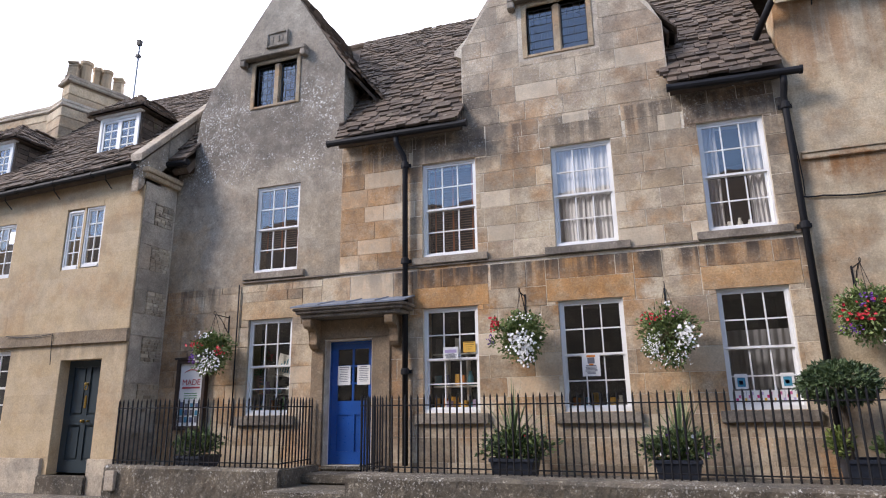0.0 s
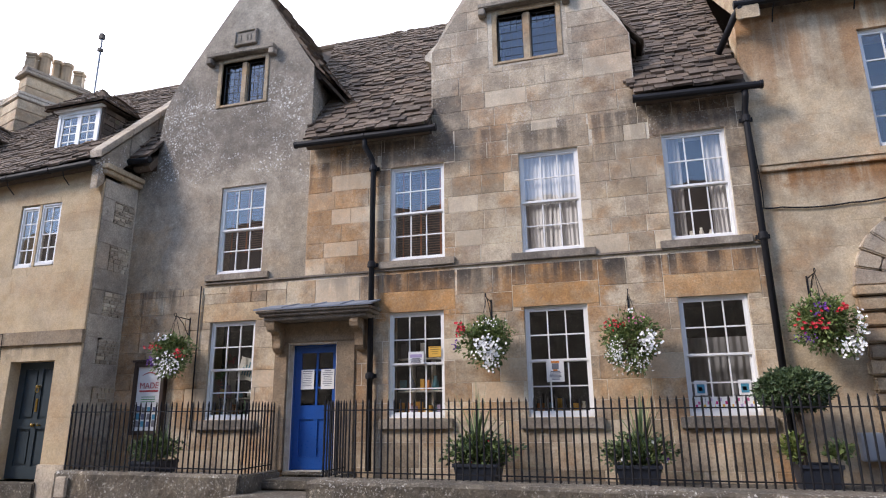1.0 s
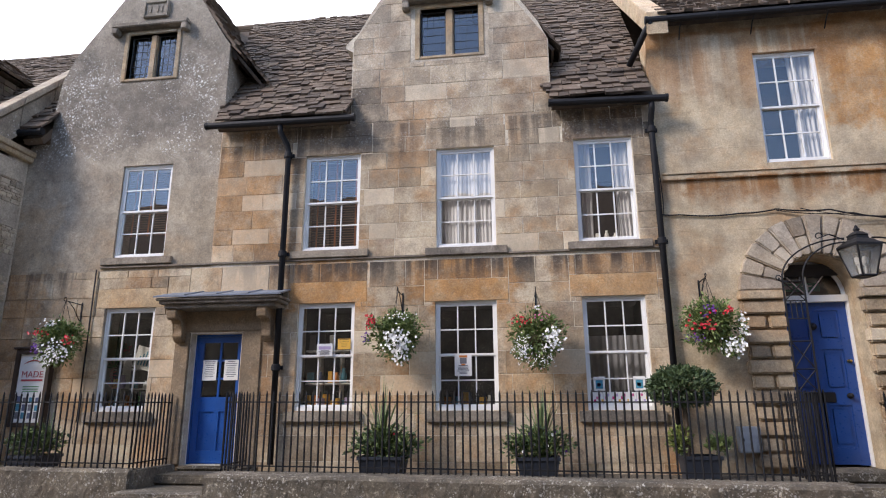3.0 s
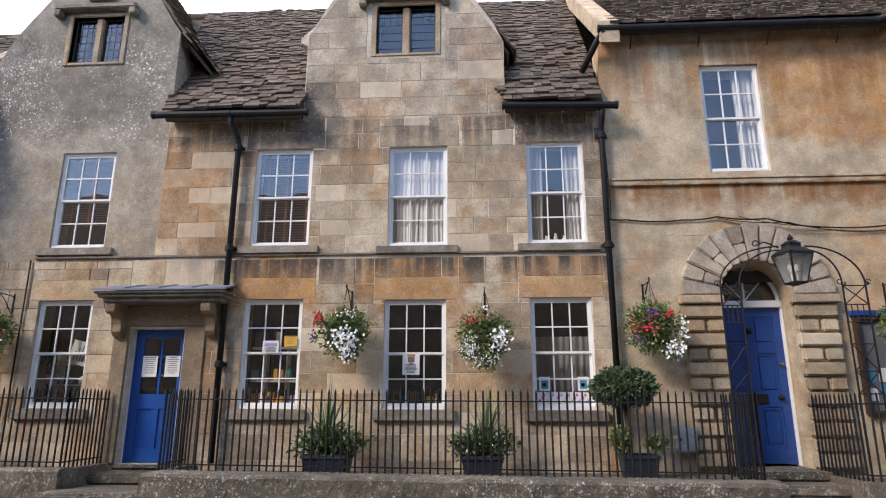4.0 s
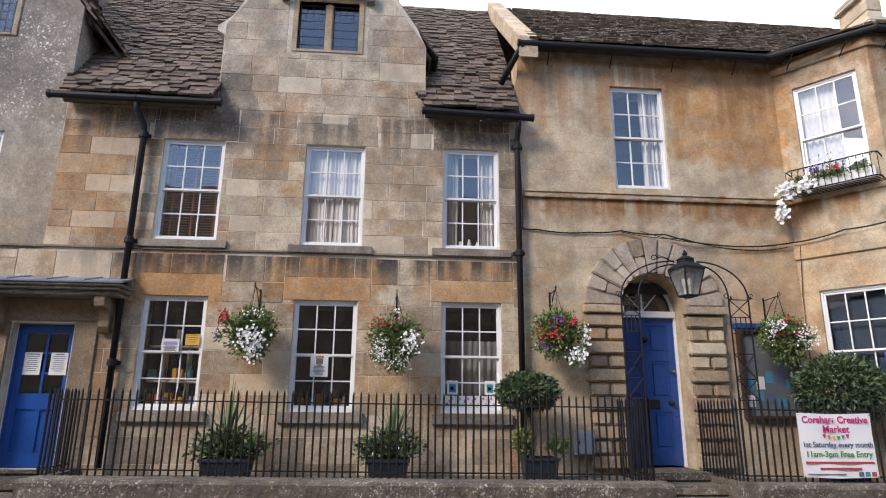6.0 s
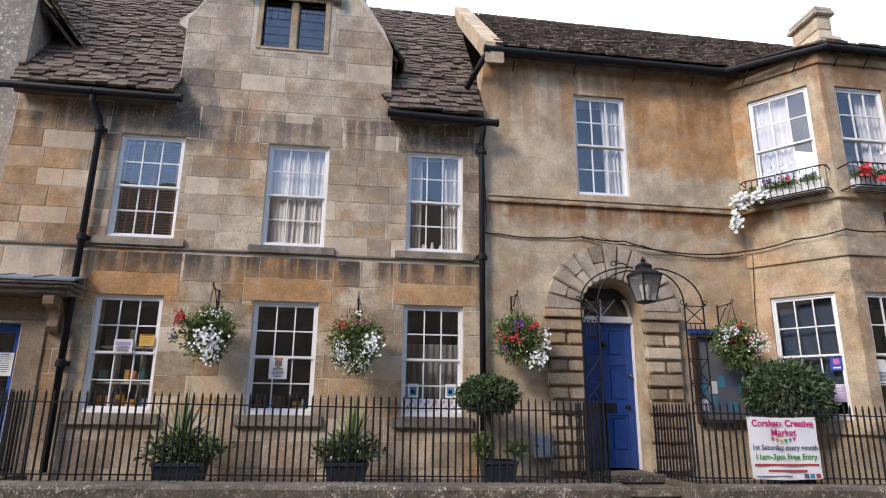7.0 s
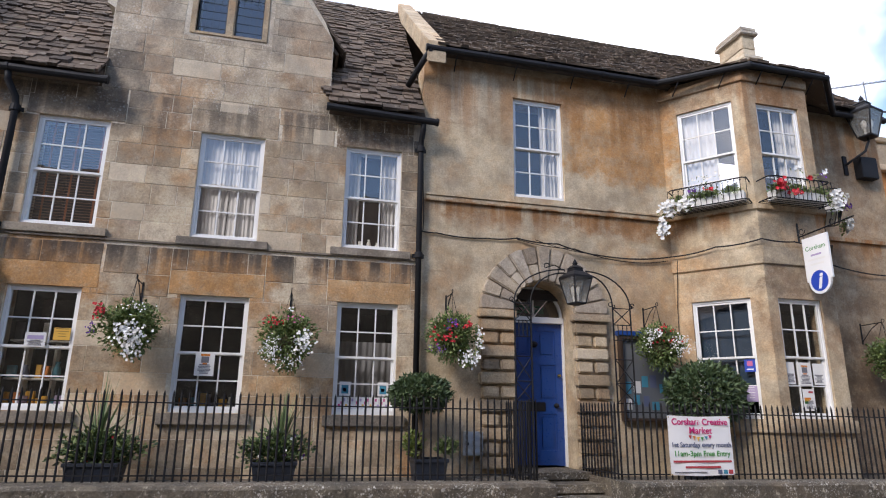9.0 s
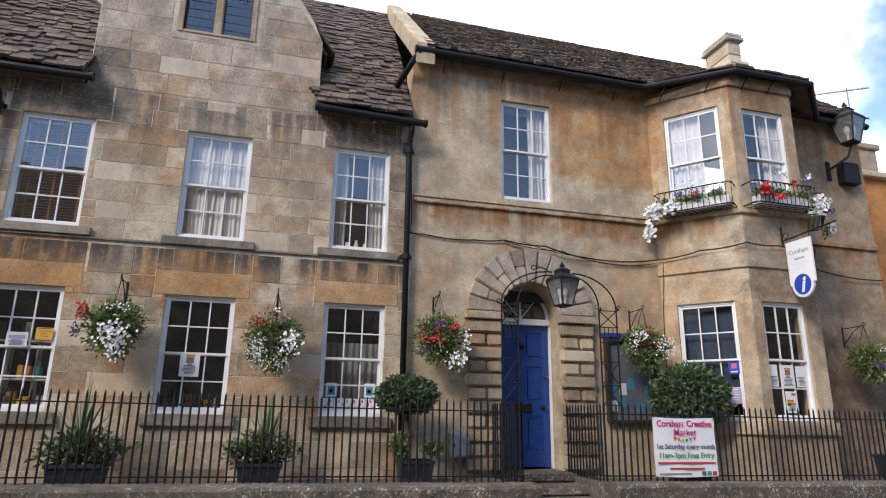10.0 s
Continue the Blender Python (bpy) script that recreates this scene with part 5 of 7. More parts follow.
# ---- lamp arch over the second entrance ----
arch = root("lamp_arch", Matrix.Translation((0, 0, 0)), "black wrought iron lamp arch with lattice uprights", "lamp arch")
YO = rail_y(4.0)
for xa, xb in ((3.08, 3.32), (4.58, 4.86)):
    for x in (xa, xb):
        bm = bmesh.new()
        tube(bm, [(x, YO, 0.75), (x, YO, 3.10)], 0.012, 6)
        part("upright", bm, M_BLACK, arch)
    bars = [((xa, z), (xb, z)) for z in (1.75, 2.02, 2.35, 2.62, 2.84, 3.08)]
    for z0, z1 in ((1.75, 2.02), (2.84, 3.08), (2.35, 2.02)):
        bars += [((xa, z0), (xb, z1)), ((xa, z1), (xb, z0))]
    bars += [((xa + (xb - xa) * k / 4, 2.62), (xa + (xb - xa) * k / 4, 2.84)) for k in (1, 2, 3)]
    for a, b in bars:
        bm = bmesh.new()
        tube(bm, [(a[0], YO, a[1]), (b[0], YO, b[1])], 0.0075, 5)
        part("lattice_bar", bm, M_BLACK, arch)
for s, xa, xb in ((-1, 3.08, 3.32), (1, 4.86, 4.58)):
    for x, top in ((xa, 3.60), (xb, 3.55)):
        bm = bmesh.new()
        n = 12
        tube(bm, [(x + s * 0.03, YO, 3.13), (x + s * 0.04, YO, 3.10), (x, YO, 3.08)]
             + [(x + (4.02 + s * 0.16 - x) * (1 - math.cos(math.pi / 2 * i / n)), YO, 3.10 + (top - 3.10) * math.sin(math.pi / 2 * i / n)) for i in range(n + 1)], 0.011, 6)
        part("arch_bar", bm, M_BLACK, arch)
bm = bmesh.new()
tube(bm, [(3.58 + 0.04 * math.cos(0.5 * i), YO, 3.64 + 0.04 * math.sin(0.5 * i)) for i in range(9)] + [(3.7, YO, 3.66), (3.86, YO, 3.58)], 0.008, 5)
part("scroll", bm, M_BLACK, arch)
for x in (3.04, 4.55, 4.9):
    bm = bmesh.new()
    tube(bm, [(x + 0.03 * math.cos(0.6 * i), YO, 3.13 + 0.03 * math.sin(0.6 * i)) for i in range(10)], 0.007, 5)
    part("scroll", bm, M_BLACK, arch)

M_LAMPGLASS = painted("dusty_lantern_glass", (0.45, 0.46, 0.45), 0.2, 0.05)
_b = M_LAMPGLASS.node_tree.nodes["Principled BSDF"]
_b.inputs["Transmission Weight"].default_value = 0.75


def lantern(x, y, z, s, label):
    """A tapered four-sided lantern; z is its foot."""
    th = root("lantern", Matrix.Translation((x, y, z)) @ Matrix.Rotation(radians(14), 4, "Z") @ Matrix.Scale(s, 4), label, "lantern")
    lo, hi, h = 0.115, 0.21, 0.47
    bm = bmesh.new()
    c0, c1 = [(-lo, -lo), (lo, -lo), (lo, lo), (-lo, lo)], [(-hi, -hi), (hi, -hi), (hi, hi), (-hi, hi)]
    for (a, b), (c, d) in zip(c0, c1):
        tube(bm, [(a, b, 0), (c, d, h)], 0.014, 4)
    for cs, zz in ((c0, 0.0), (c1, h)):
        for i in range(4):
            tube(bm, [(*cs[i], zz), (*cs[(i + 1) % 4], zz)], 0.017, 4)
    box(bm, -lo, lo, -lo, lo, -0.02, 0.012)
    part("frame", bm, M_BLACK, th)
    for i in range(4):
        j = (i + 1) % 4
        bm = bmesh.new()
        bm.faces.new([bm.verts.new(p) for p in ((*c0[i], 0), (*c0[j], 0), (*c1[j], h), (*c1[i], h))])
        p = part("pane", bm, M_LAMPGLASS, th)
        p.visible_shadow = False
    bm = bmesh.new()
    lathe(bm, [(0.31, h), (0.31, h + 0.025), (0.20, h + 0.10), (0.15, h + 0.12), (0.14, h + 0.17), (0.16, h + 0.18), (0.08, h + 0.235), (0.035, h + 0.25), (0.05, h + 0.28), (0.028, h + 0.315), (0.006, h + 0.36)], 0, 0, 4)
    bmesh.ops.rotate(bm, verts=bm.verts[:], cent=(0, 0, 0), matrix=Matrix.Rotation(math.pi / 4, 3, "Z"))
    part("crown", bm, M_BLACK, th)
    bm = bmesh.new()
    lathe(bm, [(0.02, 0.0), (0.02, 0.16), (0.045, 0.2), (0.05, 0.28), (0.02, 0.32)], 0, 0, 10)
    part("lamp_bulb", bm, M_PAPER, th)
    return th


lantern(4.02, YO, 3.12, 0.78, "black glazed street lantern on an iron arch")
lantern(10.95, 9.0, 6.99, 1.1, "large black glazed street lantern on a wall bracket")
br = root("lantern_bracket", Matrix.Translation((10.6, FY, 6.4)), "black iron lantern bracket with a control box", "bracket")
bm = bmesh.new()
tube(bm, [(0.0, 0, 0.05), (0.05, -0.15, 0.12), (0.25, -0.28, 0.28), (0.35, -0.3, 0.5), (0.35, -0.3, 0.60)], 0.025, 8)
part("arm", bm, M_BLACK, br)
boxes("wall_plate", [(-0.05, 0.05, -0.03, 0, -0.15, 0.25)], M_BLACK, br, "", 0.006)
boxes("control_box", [(0.22, 0.62, -0.18, 0, -0.22, 0.22)], M_BLACK, br, "", 0.01)

# ---- plants ----
M_LEAF = leaf("mid_green_leaves", (0.06, 0.105, 0.026), (0.24, 0.31, 0.095))
M_LAUREL = leaf("dark_glossy_laurel_leaves", (0.028, 0.06, 0.022), (0.11, 0.16, 0.065))
M_BLADE = leaf("grey_green_blades", (0.09, 0.14, 0.05), (0.24, 0.31, 0.14))
M_GOLDLEAF = leaf("yellow_green_leaves", (0.20, 0.26, 0.05), (0.34, 0.38, 0.12))
M_MOSS = leaf("brown_moss_liner", (0.05, 0.045, 0.02), (0.09, 0.08, 0.035))
M_PETAL_W = leaf("white_petals", (0.78, 0.78, 0.76), (0.88, 0.87, 0.84))
M_PETAL_R = leaf("red_petals", (0.50, 0.012, 0.02), (0.68, 0.03, 0.05))
M_PETAL_P = leaf("purple_petals", (0.10, 0.02, 0.22), (0.20, 0.06, 0.36))
M_PETAL_K = leaf("pink_petals", (0.55, 0.10, 0.25), (0.70, 0.25, 0.40))
M_BARK = painted("brown_bark", (0.09, 0.065, 0.045), 0.9, 0.2)


def leaf_mesh(name, points, size, material, parent, rng, label="", narrow=0.5, out=None):
    """Folded pointed leaves, one at each point; out: the middle that they turn away from."""
    verts, faces = [], []
    for p in points:
        p = Vector(p)
        d = Vector((rng.gauss(0, 1), rng.gauss(0, 1), rng.gauss(0, 1)))
        if out is not None:
            d += (p - Vector(out)).normalized() * 1.3
        d.normalize()
        s = d.orthogonal().normalized()
        s.rotate(Matrix.Rotation(rng.uniform(0, 6.28), 3, d))
        n = d.cross(s)
        ln = size * rng.uniform(0.6, 1.35)
        w = ln * narrow * 0.5
        b = len(verts)
        verts += [tuple(p), tuple(p + d * ln * 0.45 + s * w + n * w * 0.35), tuple(p + d * ln), tuple(p + d * ln * 0.45 - s * w + n * w * 0.35)]
        faces += [(b, b + 1, b + 2), (b, b + 2, b + 3)]
    return tagged(raw(name, verts, faces, material, parent, label), kind="stuff")


def flower_mesh(name, points, size, material, parent, rng, label="", toward=(0, -1, 0.25)):
    """Open five-lobed blooms that mostly face the street."""
    verts, faces = [], []
    for p in points:
        d = (Vector(toward) + Vector((rng.gauss(0, 0.45), rng.gauss(0, 0.4), rng.gauss(0, 0.4)))).normalized()
        s = d.orthogonal().normalized()
        s.rotate(Matrix.Rotation(rng.uniform(0, 6.28), 3, d))
        t = d.cross(s)
        r = size * rng.uniform(0.75, 1.2)
        b = len(verts)
        verts.append(tuple(Vector(p) - d * r * 0.35))
        for i in range(10):
            a = math.pi * i / 5
            q = r * (1.0 if i % 2 == 0 else 0.78)
            verts.append(tuple(Vector(p) + (s * math.cos(a) + t * math.sin(a)) * q + d * rng.uniform(-0.08, 0.08) * r))
        faces += [(b, b + 1 + i, b + 1 + (i + 1) % 10) for i in range(10)]
    return tagged(raw(name, verts, faces, material, parent, label), kind="stuff")


def blob(rng, c, r, n, shell=0.55):
    """Points in an uneven ellipsoid, most of them near its surface."""
    out = []
    while len(out) < n:
        d = Vector((rng.gauss(0, 1), rng.gauss(0, 1), rng.gauss(0, 1))).normalized()
        k = (shell + (1 - shell) * rng.random()) * (0.86 + 0.3 * noise.noise(d * 2.1 + Vector(c)))
        out.append((c[0] + d.x * r[0] * k, c[1] + d.y * r[1] * k, c[2] + d.z * r[2] * k))
    return out


def hang_bracket(x, y, z, reach=0.34, turn=0.0):
    th = root("hanging_bracket", Matrix.Translation((x, y, z)) @ Matrix.Rotation(turn, 4, "Z"), "black iron scrolled bracket for a hanging basket", "bracket", "basket brackets")
    bm = bmesh.new()
    box(bm, -0.012, 0.012, -0.012, 0, -0.32, 0.06)
    part("back_plate", bm, M_BLACK, th)
    bm = bmesh.new()
    tube(bm, [(0, 0, 0.02), (0, -reach, 0.03)], 0.008, 5)
    tube(bm, [(0, 0, -0.28), (0, -reach * 0.5, -0.06), (0, -reach * 0.85, 0.03)], 0.007, 5)
    tube(bm, [(0, -reach, 0.03)] + [(0, -reach - 0.02 + 0.03 * math.cos(0.7 * i), 0.055 + 0.03 * math.sin(0.7 * i)) for i in range(8)], 0.006, 5)
    part("arm", bm, M_BLACK, th)
    return th


def basket(x, y, z, seed, lobes, label):
    """A hanging basket: lobes are (petal, dx, dz, rx, rz, count, size)."""
    rng = random.Random(seed)
    th = root("hanging_basket", Matrix.Translation((x, y, z)), label, "hanging basket", "hanging flower baskets")
    bm = bmesh.new()
    lathe(bm, [(0.02, -0.2), (0.12, -0.17), (0.19, -0.08), (0.21, 0.0)], 0, 0, 14)
    part("bowl", bm, M_MOSS, th, "moss-lined wire bowl")
    bm = bmesh.new()
    for k in range(3):
        a = 2.1 * k + 0.4
        tube(bm, [(0.2 * math.cos(a), 0.2 * math.sin(a), 0.0), (0, 0, 0.66)], 0.004, 4)
    part("chain", bm, M_BLACK, th, "thin hanging chains")
    pts = blob(rng, (0, 0, 0.08), (0.45, 0.30, 0.33), 2400, 0.3) + blob(rng, (0, -0.04, -0.14), (0.34, 0.26, 0.30), 1000, 0.25)
    for mt, dx, dz, rx, rz, n, sz in lobes:
        pts += blob(rng, (dx, -0.12, dz), (rx, 0.16, rz), int(n * 3.0), 0.3)
    leaf_mesh("foliage", pts, 0.055, M_LEAF, th, rng, "mixed green trailing foliage", 0.5, (0, 0, 0))
    for mt, dx, dz, rx, rz, n, sz in lobes:
        n, sz = int(n * 1.45), sz * 0.60
        fl = [(px, min(py, -0.02) - 0.10 - rng.random() * 0.06, pz) for px, py, pz in blob(rng, (dx, -0.14, dz), (rx * 1.28, 0.17, rz * 1.25), n, 0.25)]
        flower_mesh("bloom", fl, sz, mt, th, rng)
    return th


W, R, P, K = M_PETAL_W, M_PETAL_R, M_PETAL_P, M_PETAL_K
basket(-7.32, 8.92, 2.62, 1, [(W, 0.14, -0.17, 0.25, 0.24, 75, 0.032), (R, -0.2, 0.12, 0.16, 0.08, 16, 0.034), (R, 0.33, 0.0, 0.06, 0.13, 14, 0.034), (P, -0.18, -0.1, 0.13, 0.1, 22, 0.03), (W, 0.0, 0.27, 0.16, 0.06, 14, 0.03)],
       "hanging basket of white, red and purple petunias")
basket(-1.93, 8.92, 2.62, 2, [(W, 0.06, -0.12, 0.22, 0.22, 105, 0.034), (W, 0.08, -0.3, 0.15, 0.16, 40, 0.032), (R, -0.34, 0.17, 0.07, 0.13, 24, 0.032), (W, 0.1, 0.25, 0.2, 0.07, 20, 0.02), (P, -0.38, -0.08, 0.08, 0.1, 12, 0.018)],
       "hanging basket with a cascade of white petunias and some red")
basket(0.08, 8.92, 2.56, 3, [(W, 0.2, -0.08, 0.16, 0.22, 62, 0.033), (W, -0.22, -0.18, 0.15, 0.2, 90, 0.017), (W, 0.0, -0.36, 0.26, 0.15, 50, 0.016), (R, -0.2, 0.2, 0.14, 0.13, 18, 0.026), (K, 0.05, 0.25, 0.15, 0.08, 9, 0.024), (W, 0.02, 0.38, 0.05, 0.03, 4, 0.03)],
       "hanging basket with small white trailing flowers and red blooms")
basket(2.42, 8.92, 2.68, 4, [(R, -0.15, 0.0, 0.25, 0.16, 26, 0.036), (R, 0.15, 0.16, 0.13, 0.06, 9, 0.034), (P, -0.05, 0.16, 0.14, 0.1, 14, 0.032), (W, 0.2, -0.34, 0.17, 0.16, 50, 0.032), (W, 0.34, -0.08, 0.07, 0.26, 34, 0.03), (P, -0.28, -0.2, 0.12, 0.1, 20, 0.018)],
       "hanging basket of red and purple petunias with white trailing down")
basket(5.85, 8.9, 2.66, 5, [(W, -0.22, 0.2, 0.15, 0.09, 40, 0.026), (W, 0.22, 0.0, 0.22, 0.2, 85, 0.024), (R, -0.05, 0.26, 0.25, 0.08, 8, 0.036), (R, 0.0, 0.08, 0.3, 0.1, 8, 0.034), (W, -0.35, 0.05, 0.08, 0.2, 30, 0.02)],
       "hanging basket of small white flowers and red geraniums")
basket(10.35, 8.85, 2.6, 6, [(W, 0.2, -0.22, 0.22, 0.12, 45, 0.034), (R, 0.22, 0.02, 0.18, 0.1, 16, 0.034), (P, -0.1, -0.05, 0.2, 0.12, 16, 0.03), (W, 0.1, 0.2, 0.16, 0.06, 14, 0.025)], "hanging basket of dark foliage, white and red petunias")
for x, y, z in ((-7.32, 8.92, 3.28), (-1.93, 8.92, 3.28), (0.08, 8.92, 3.22), (2.42, 8.92, 3.34), (5.85, 8.9, 3.32), (10.35, 8.85, 3.26)):
    hang_bracket(x, FY, z - 0.035, FY - y)


def planter(x, y, z, w, h, label):
    th = root("planter", Matrix.Translation((x, y, z)), label, "planter", "forecourt planters")
    a, b = w / 2 * 0.86, w / 2
    bm = bmesh.new()
    v = [bm.verts.new(q) for q in ((-a, -a, 0), (a, -a, 0), (a, a, 0), (-a, a, 0), (-b, -b, h), (b, -b, h), (b, b, h), (-b, b, h))]
    for f in ((0, 3, 2, 1), (0, 1, 5, 4), (1, 2, 6, 5), (2, 3, 7, 6), (3, 0, 4, 7)):
        bm.faces.new([v[i] for i in f])
    part("tub", bm, M_TUB, th)
    boxes("rim", [(-b - 0.015, b + 0.015, -b - 0.015, -b + 0.02, h - 0.03, h + 0.015), (-b - 0.015, b + 0.015, b - 0.02, b + 0.015, h - 0.03, h + 0.015),
                  (-b - 0.015, -b + 0.02, -b + 0.02, b - 0.02, h - 0.03, h + 0.015), (b - 0.02, b + 0.015, -b + 0.02, b - 0.02, h - 0.03, h + 0.015)], M_TUB, th, "", 0.005)
    boxes("soil", [(-b + 0.02, b - 0.02, -b + 0.02, b - 0.02, h - 0.06, h - 0.03)], M_BARK, th)
    return th


def spiky(x, y, z, seed, n, ln, label):
    """A clump of arching strap leaves."""
    rng = random.Random(seed)
    th = root("cordyline", Matrix.Translation((x, y, z)), label, "plant", "spiky plants")
    verts, faces = [], []
    for _ in range(n):
        a, lean = rng.uniform(0, 6.28), abs(rng.gauss(0, 0.8))
        l = ln * rng.uniform(0.6, 1.15)
        d = Vector((math.cos(a), math.sin(a), 0))
        s = Vector((-d.y, d.x, 0))
        b = len(verts)
        for i in range(6):
            t = i / 5
            p = d * (l * t * math.sin(lean) * (0.55 + 0.6 * t)) + Vector((0, 0, l * t * math.cos(lean) * (1 - 0.32 * t * lean)))
            w = 0.014 * (1 - t) ** 0.6 + 0.001
            verts += [tuple(p - s * w), tuple(p + s * w)]
        faces += [(b + 2 * i, b + 2 * i + 1, b + 2 * i + 3, b + 2 * i + 2) for i in range(5)]
    tagged(raw("strap_foliage", verts, faces, M_BLADE, th), kind="stuff")
    return th


def bedding(x, y, z, seed, r, n, label, mats=(M_LEAF,), blooms=()):
    rng = random.Random(seed)
    th = root("bedding_plant", Matrix.Translation((x, y, z)), label, "plant", "bedding plants")
    for i, m in enumerate(mats):
        leaf_mesh("foliage", blob(rng, (0, 0, r[2] * 0.6), r, n // len(mats), 0.3), 0.07, m, th, rng, "", 0.5, (0, 0, 0))
    for m, k, sz in blooms:
        flower_mesh("bloom", blob(rng, (0, -0.06, r[2] * 0.7), r, k, 0.6), sz, m, th, rng)
    return th


for k, (x, w) in enumerate(((-2.05, 0.58), (0.02, 0.54), (2.05, 0.44))):
    planter(x, 8.72, FLOOR - 0.02, w, 0.26 if k < 2 else 0.28, "dark blue-grey square planter on the forecourt")
planter(-7.35, 8.78, FLOOR, 0.5, 0.22, "dark square planter behind the railings")
planter(6.2, 8.05 + 0.45, FLOOR - 0.05, 0.45, 0.34, "dark square planter with a clipped laurel")
planter(10.3, 8.6, FLOOR - 0.05, 0.45, 0.36, "blue-grey square planter beyond the bay")
spiky(-2.08, 8.74, 0.95, 1, 90, 1.02, "tall spiky cordyline in a planter")
spiky(0.08, 8.74, 0.95, 2, 80, 0.92, "tall spiky cordyline in a planter")
spiky(-7.2, 8.8, 1.0, 3, 40, 0.55, "spiky green plant behind the railings")
spiky(10.3, 8.6, 1.1, 4, 40, 0.75, "spiky green plant in a planter")
bedding(-2.03, 8.68, 0.95, 11, (0.60, 0.28, 0.28), 1700, "leafy green bedding round a cordyline", (M_LEAF, M_LAUREL), ((R, 4, 0.02),))
bedding(0.02, 8.68, 0.95, 12, (0.52, 0.27, 0.27), 1500, "leafy green bedding with a few white flowers", (M_LEAF, M_LAUREL), ((W, 8, 0.024), (P, 12, 0.018)))
bedding(-7.35, 8.76, 0.98, 13, (0.55, 0.25, 0.26), 1100, "mixed dark green bedding behind the railings", (M_LEAF, M_LAUREL))
bedding(1.82, 8.66, 1.06, 14, (0.17, 0.14, 0.20), 420, "yellow-green shrub in a planter", (M_GOLDLEAF, M_LEAF))
bedding(2.30, 8.66, 1.06, 15, (0.17, 0.14, 0.12), 300, "small grey-green shrub in a planter", (M_LEAF, M_BLADE))


def topiary(x, y, z0, c, r, n, size, seed, label):
    rng = random.Random(seed)
    th = root("topiary", Matrix.Translation((x, y, z0)), label, "shrub", "clipped shrubs")
    bm = bmesh.new()
    tube(bm, [(0, 0, 0), (0.02, 0.01, (c - z0) * 0.5), (-0.01, 0, c - z0)], [0.035, 0.03, 0.028], 8)
    for k in range(7):
        a = k * 0.9
        tube(bm, [(0, 0, c - z0 - 0.1), (r[0] * 0.6 * math.cos(a), r[1] * 0.6 * math.sin(a), c - z0 + 0.15 * math.sin(k))], [0.02, 0.006], 5)
    part("trunk", bm, M_BARK, th)
    pts = []
    for _ in range(n):
        d = Vector((rng.gauss(0, 1), rng.gauss(0, 1), rng.gauss(0, 1))).normalized()
        k = rng.choice((1.0, 1.0, 0.9, 0.75)) * rng.uniform(0.86, 1.04) * (1 + 0.16 * noise.noise(d * 2.6 + Vector((seed, 0, 0))))
        pts.append((d.x * r[0] * k, d.y * r[1] * k, c - z0 + d.z * r[2] * k))
    leaf_mesh("crown", pts, size, M_LAUREL, th, rng, "dense dark green leaves", 0.42, (0, 0, c - z0))
    return th


topiary(1.9, 8.62, FLOOR + 0.22, 1.85, (0.41, 0.37, 0.235), 5200, 0.062, 1, "clipped round bay shrub on a stem")
topiary(6.28, 8.42, FLOOR + 0.26, 1.90, (0.66, 0.30, 0.46), 5200, 0.085, 2, "large rounded laurel shrub behind the railings")

# window boxes in iron balconettes on the bay
M_TROUGH = painted("white_trough_plastic", (0.7, 0.69, 0.66), 0.5, 0.06)


def balconette(i, xa, xb, seed, blooms, label):
    m = face_matrix(BAY[i], BAY[i + 1], 4.99)
    rng = random.Random(seed)
    th = root("window_balconette", m, "black iron hooped balconette under a bay window", "balconette", "window balconettes")
    out, h = 0.30, 0.40
    bm = bmesh.new()
    for z in (0.03, h):
        tube(bm, [(xa, 0, z), (xa, -out + 0.06, z), (xa + 0.06, -out, z), (xb - 0.06, -out, z), (xb, -out + 0.06, z), (xb, 0, z)], 0.011, 6)
    part("rail", bm, M_BLACK, th)
    n = int((xb - xa) / 0.085)
    for k in range(n + 1):
        bm = bmesh.new()
        x = xa + (xb - xa) * k / n
        tube(bm, [(x, -out, 0.03), (x, -out - 0.01, h * 0.5), (x, -out, h)], 0.006, 5)
        part("bar", bm, M_BLACK, th)
    bm = bmesh.new()
    for k in range(n):
        x = xa + (xb - xa) * (k + 0.5) / n
        tube(bm, [(x + 0.036 * math.cos(a), -out, h - 0.05 + 0.04 * math.sin(a)) for a in [math.pi * j / 6 for j in range(7)]], 0.004, 4)
    for k in range(4):
        y = -out * k / 4
        tube(bm, [(xa, y, 0.02), (xb, y, 0.02)], 0.007, 4)
    part("hooped_band", bm, M_BLACK, th, "small iron hoops and floor bars")
    tr = root("flower_trough", m @ Matrix.Translation((0, 0, 0.03)), label, "window box", "window boxes")
    boxes("trough", [(xa + 0.12, xb - 0.06, -out + 0.05, -0.06, 0.0, 0.17)], M_TROUGH, tr, "white plastic trough", 0.012)
    pts = []
    for k in range(14):
        x = xa + 0.1 + (xb - xa - 0.2) * rng.random()
        pts += blob(rng, (x, -0.2, 0.2), (0.18, 0.15, 0.13), 70, 0.2)
    for mt, dx, dz, rx, rz, cnt, sz in blooms:
        pts += blob(rng, (dx, -out - 0.02, dz), (rx, 0.1, rz), cnt, 0.2)
    leaf_mesh("foliage", pts, 0.06, M_LEAF, tr, rng, "", 0.45)
    for mt, dx, dz, rx, rz, cnt, sz in blooms:
        flower_mesh("bloom", blob(rng, (dx, -out - 0.10, dz), (rx, 0.1, rz), cnt, 0.1), sz, mt, tr, rng)


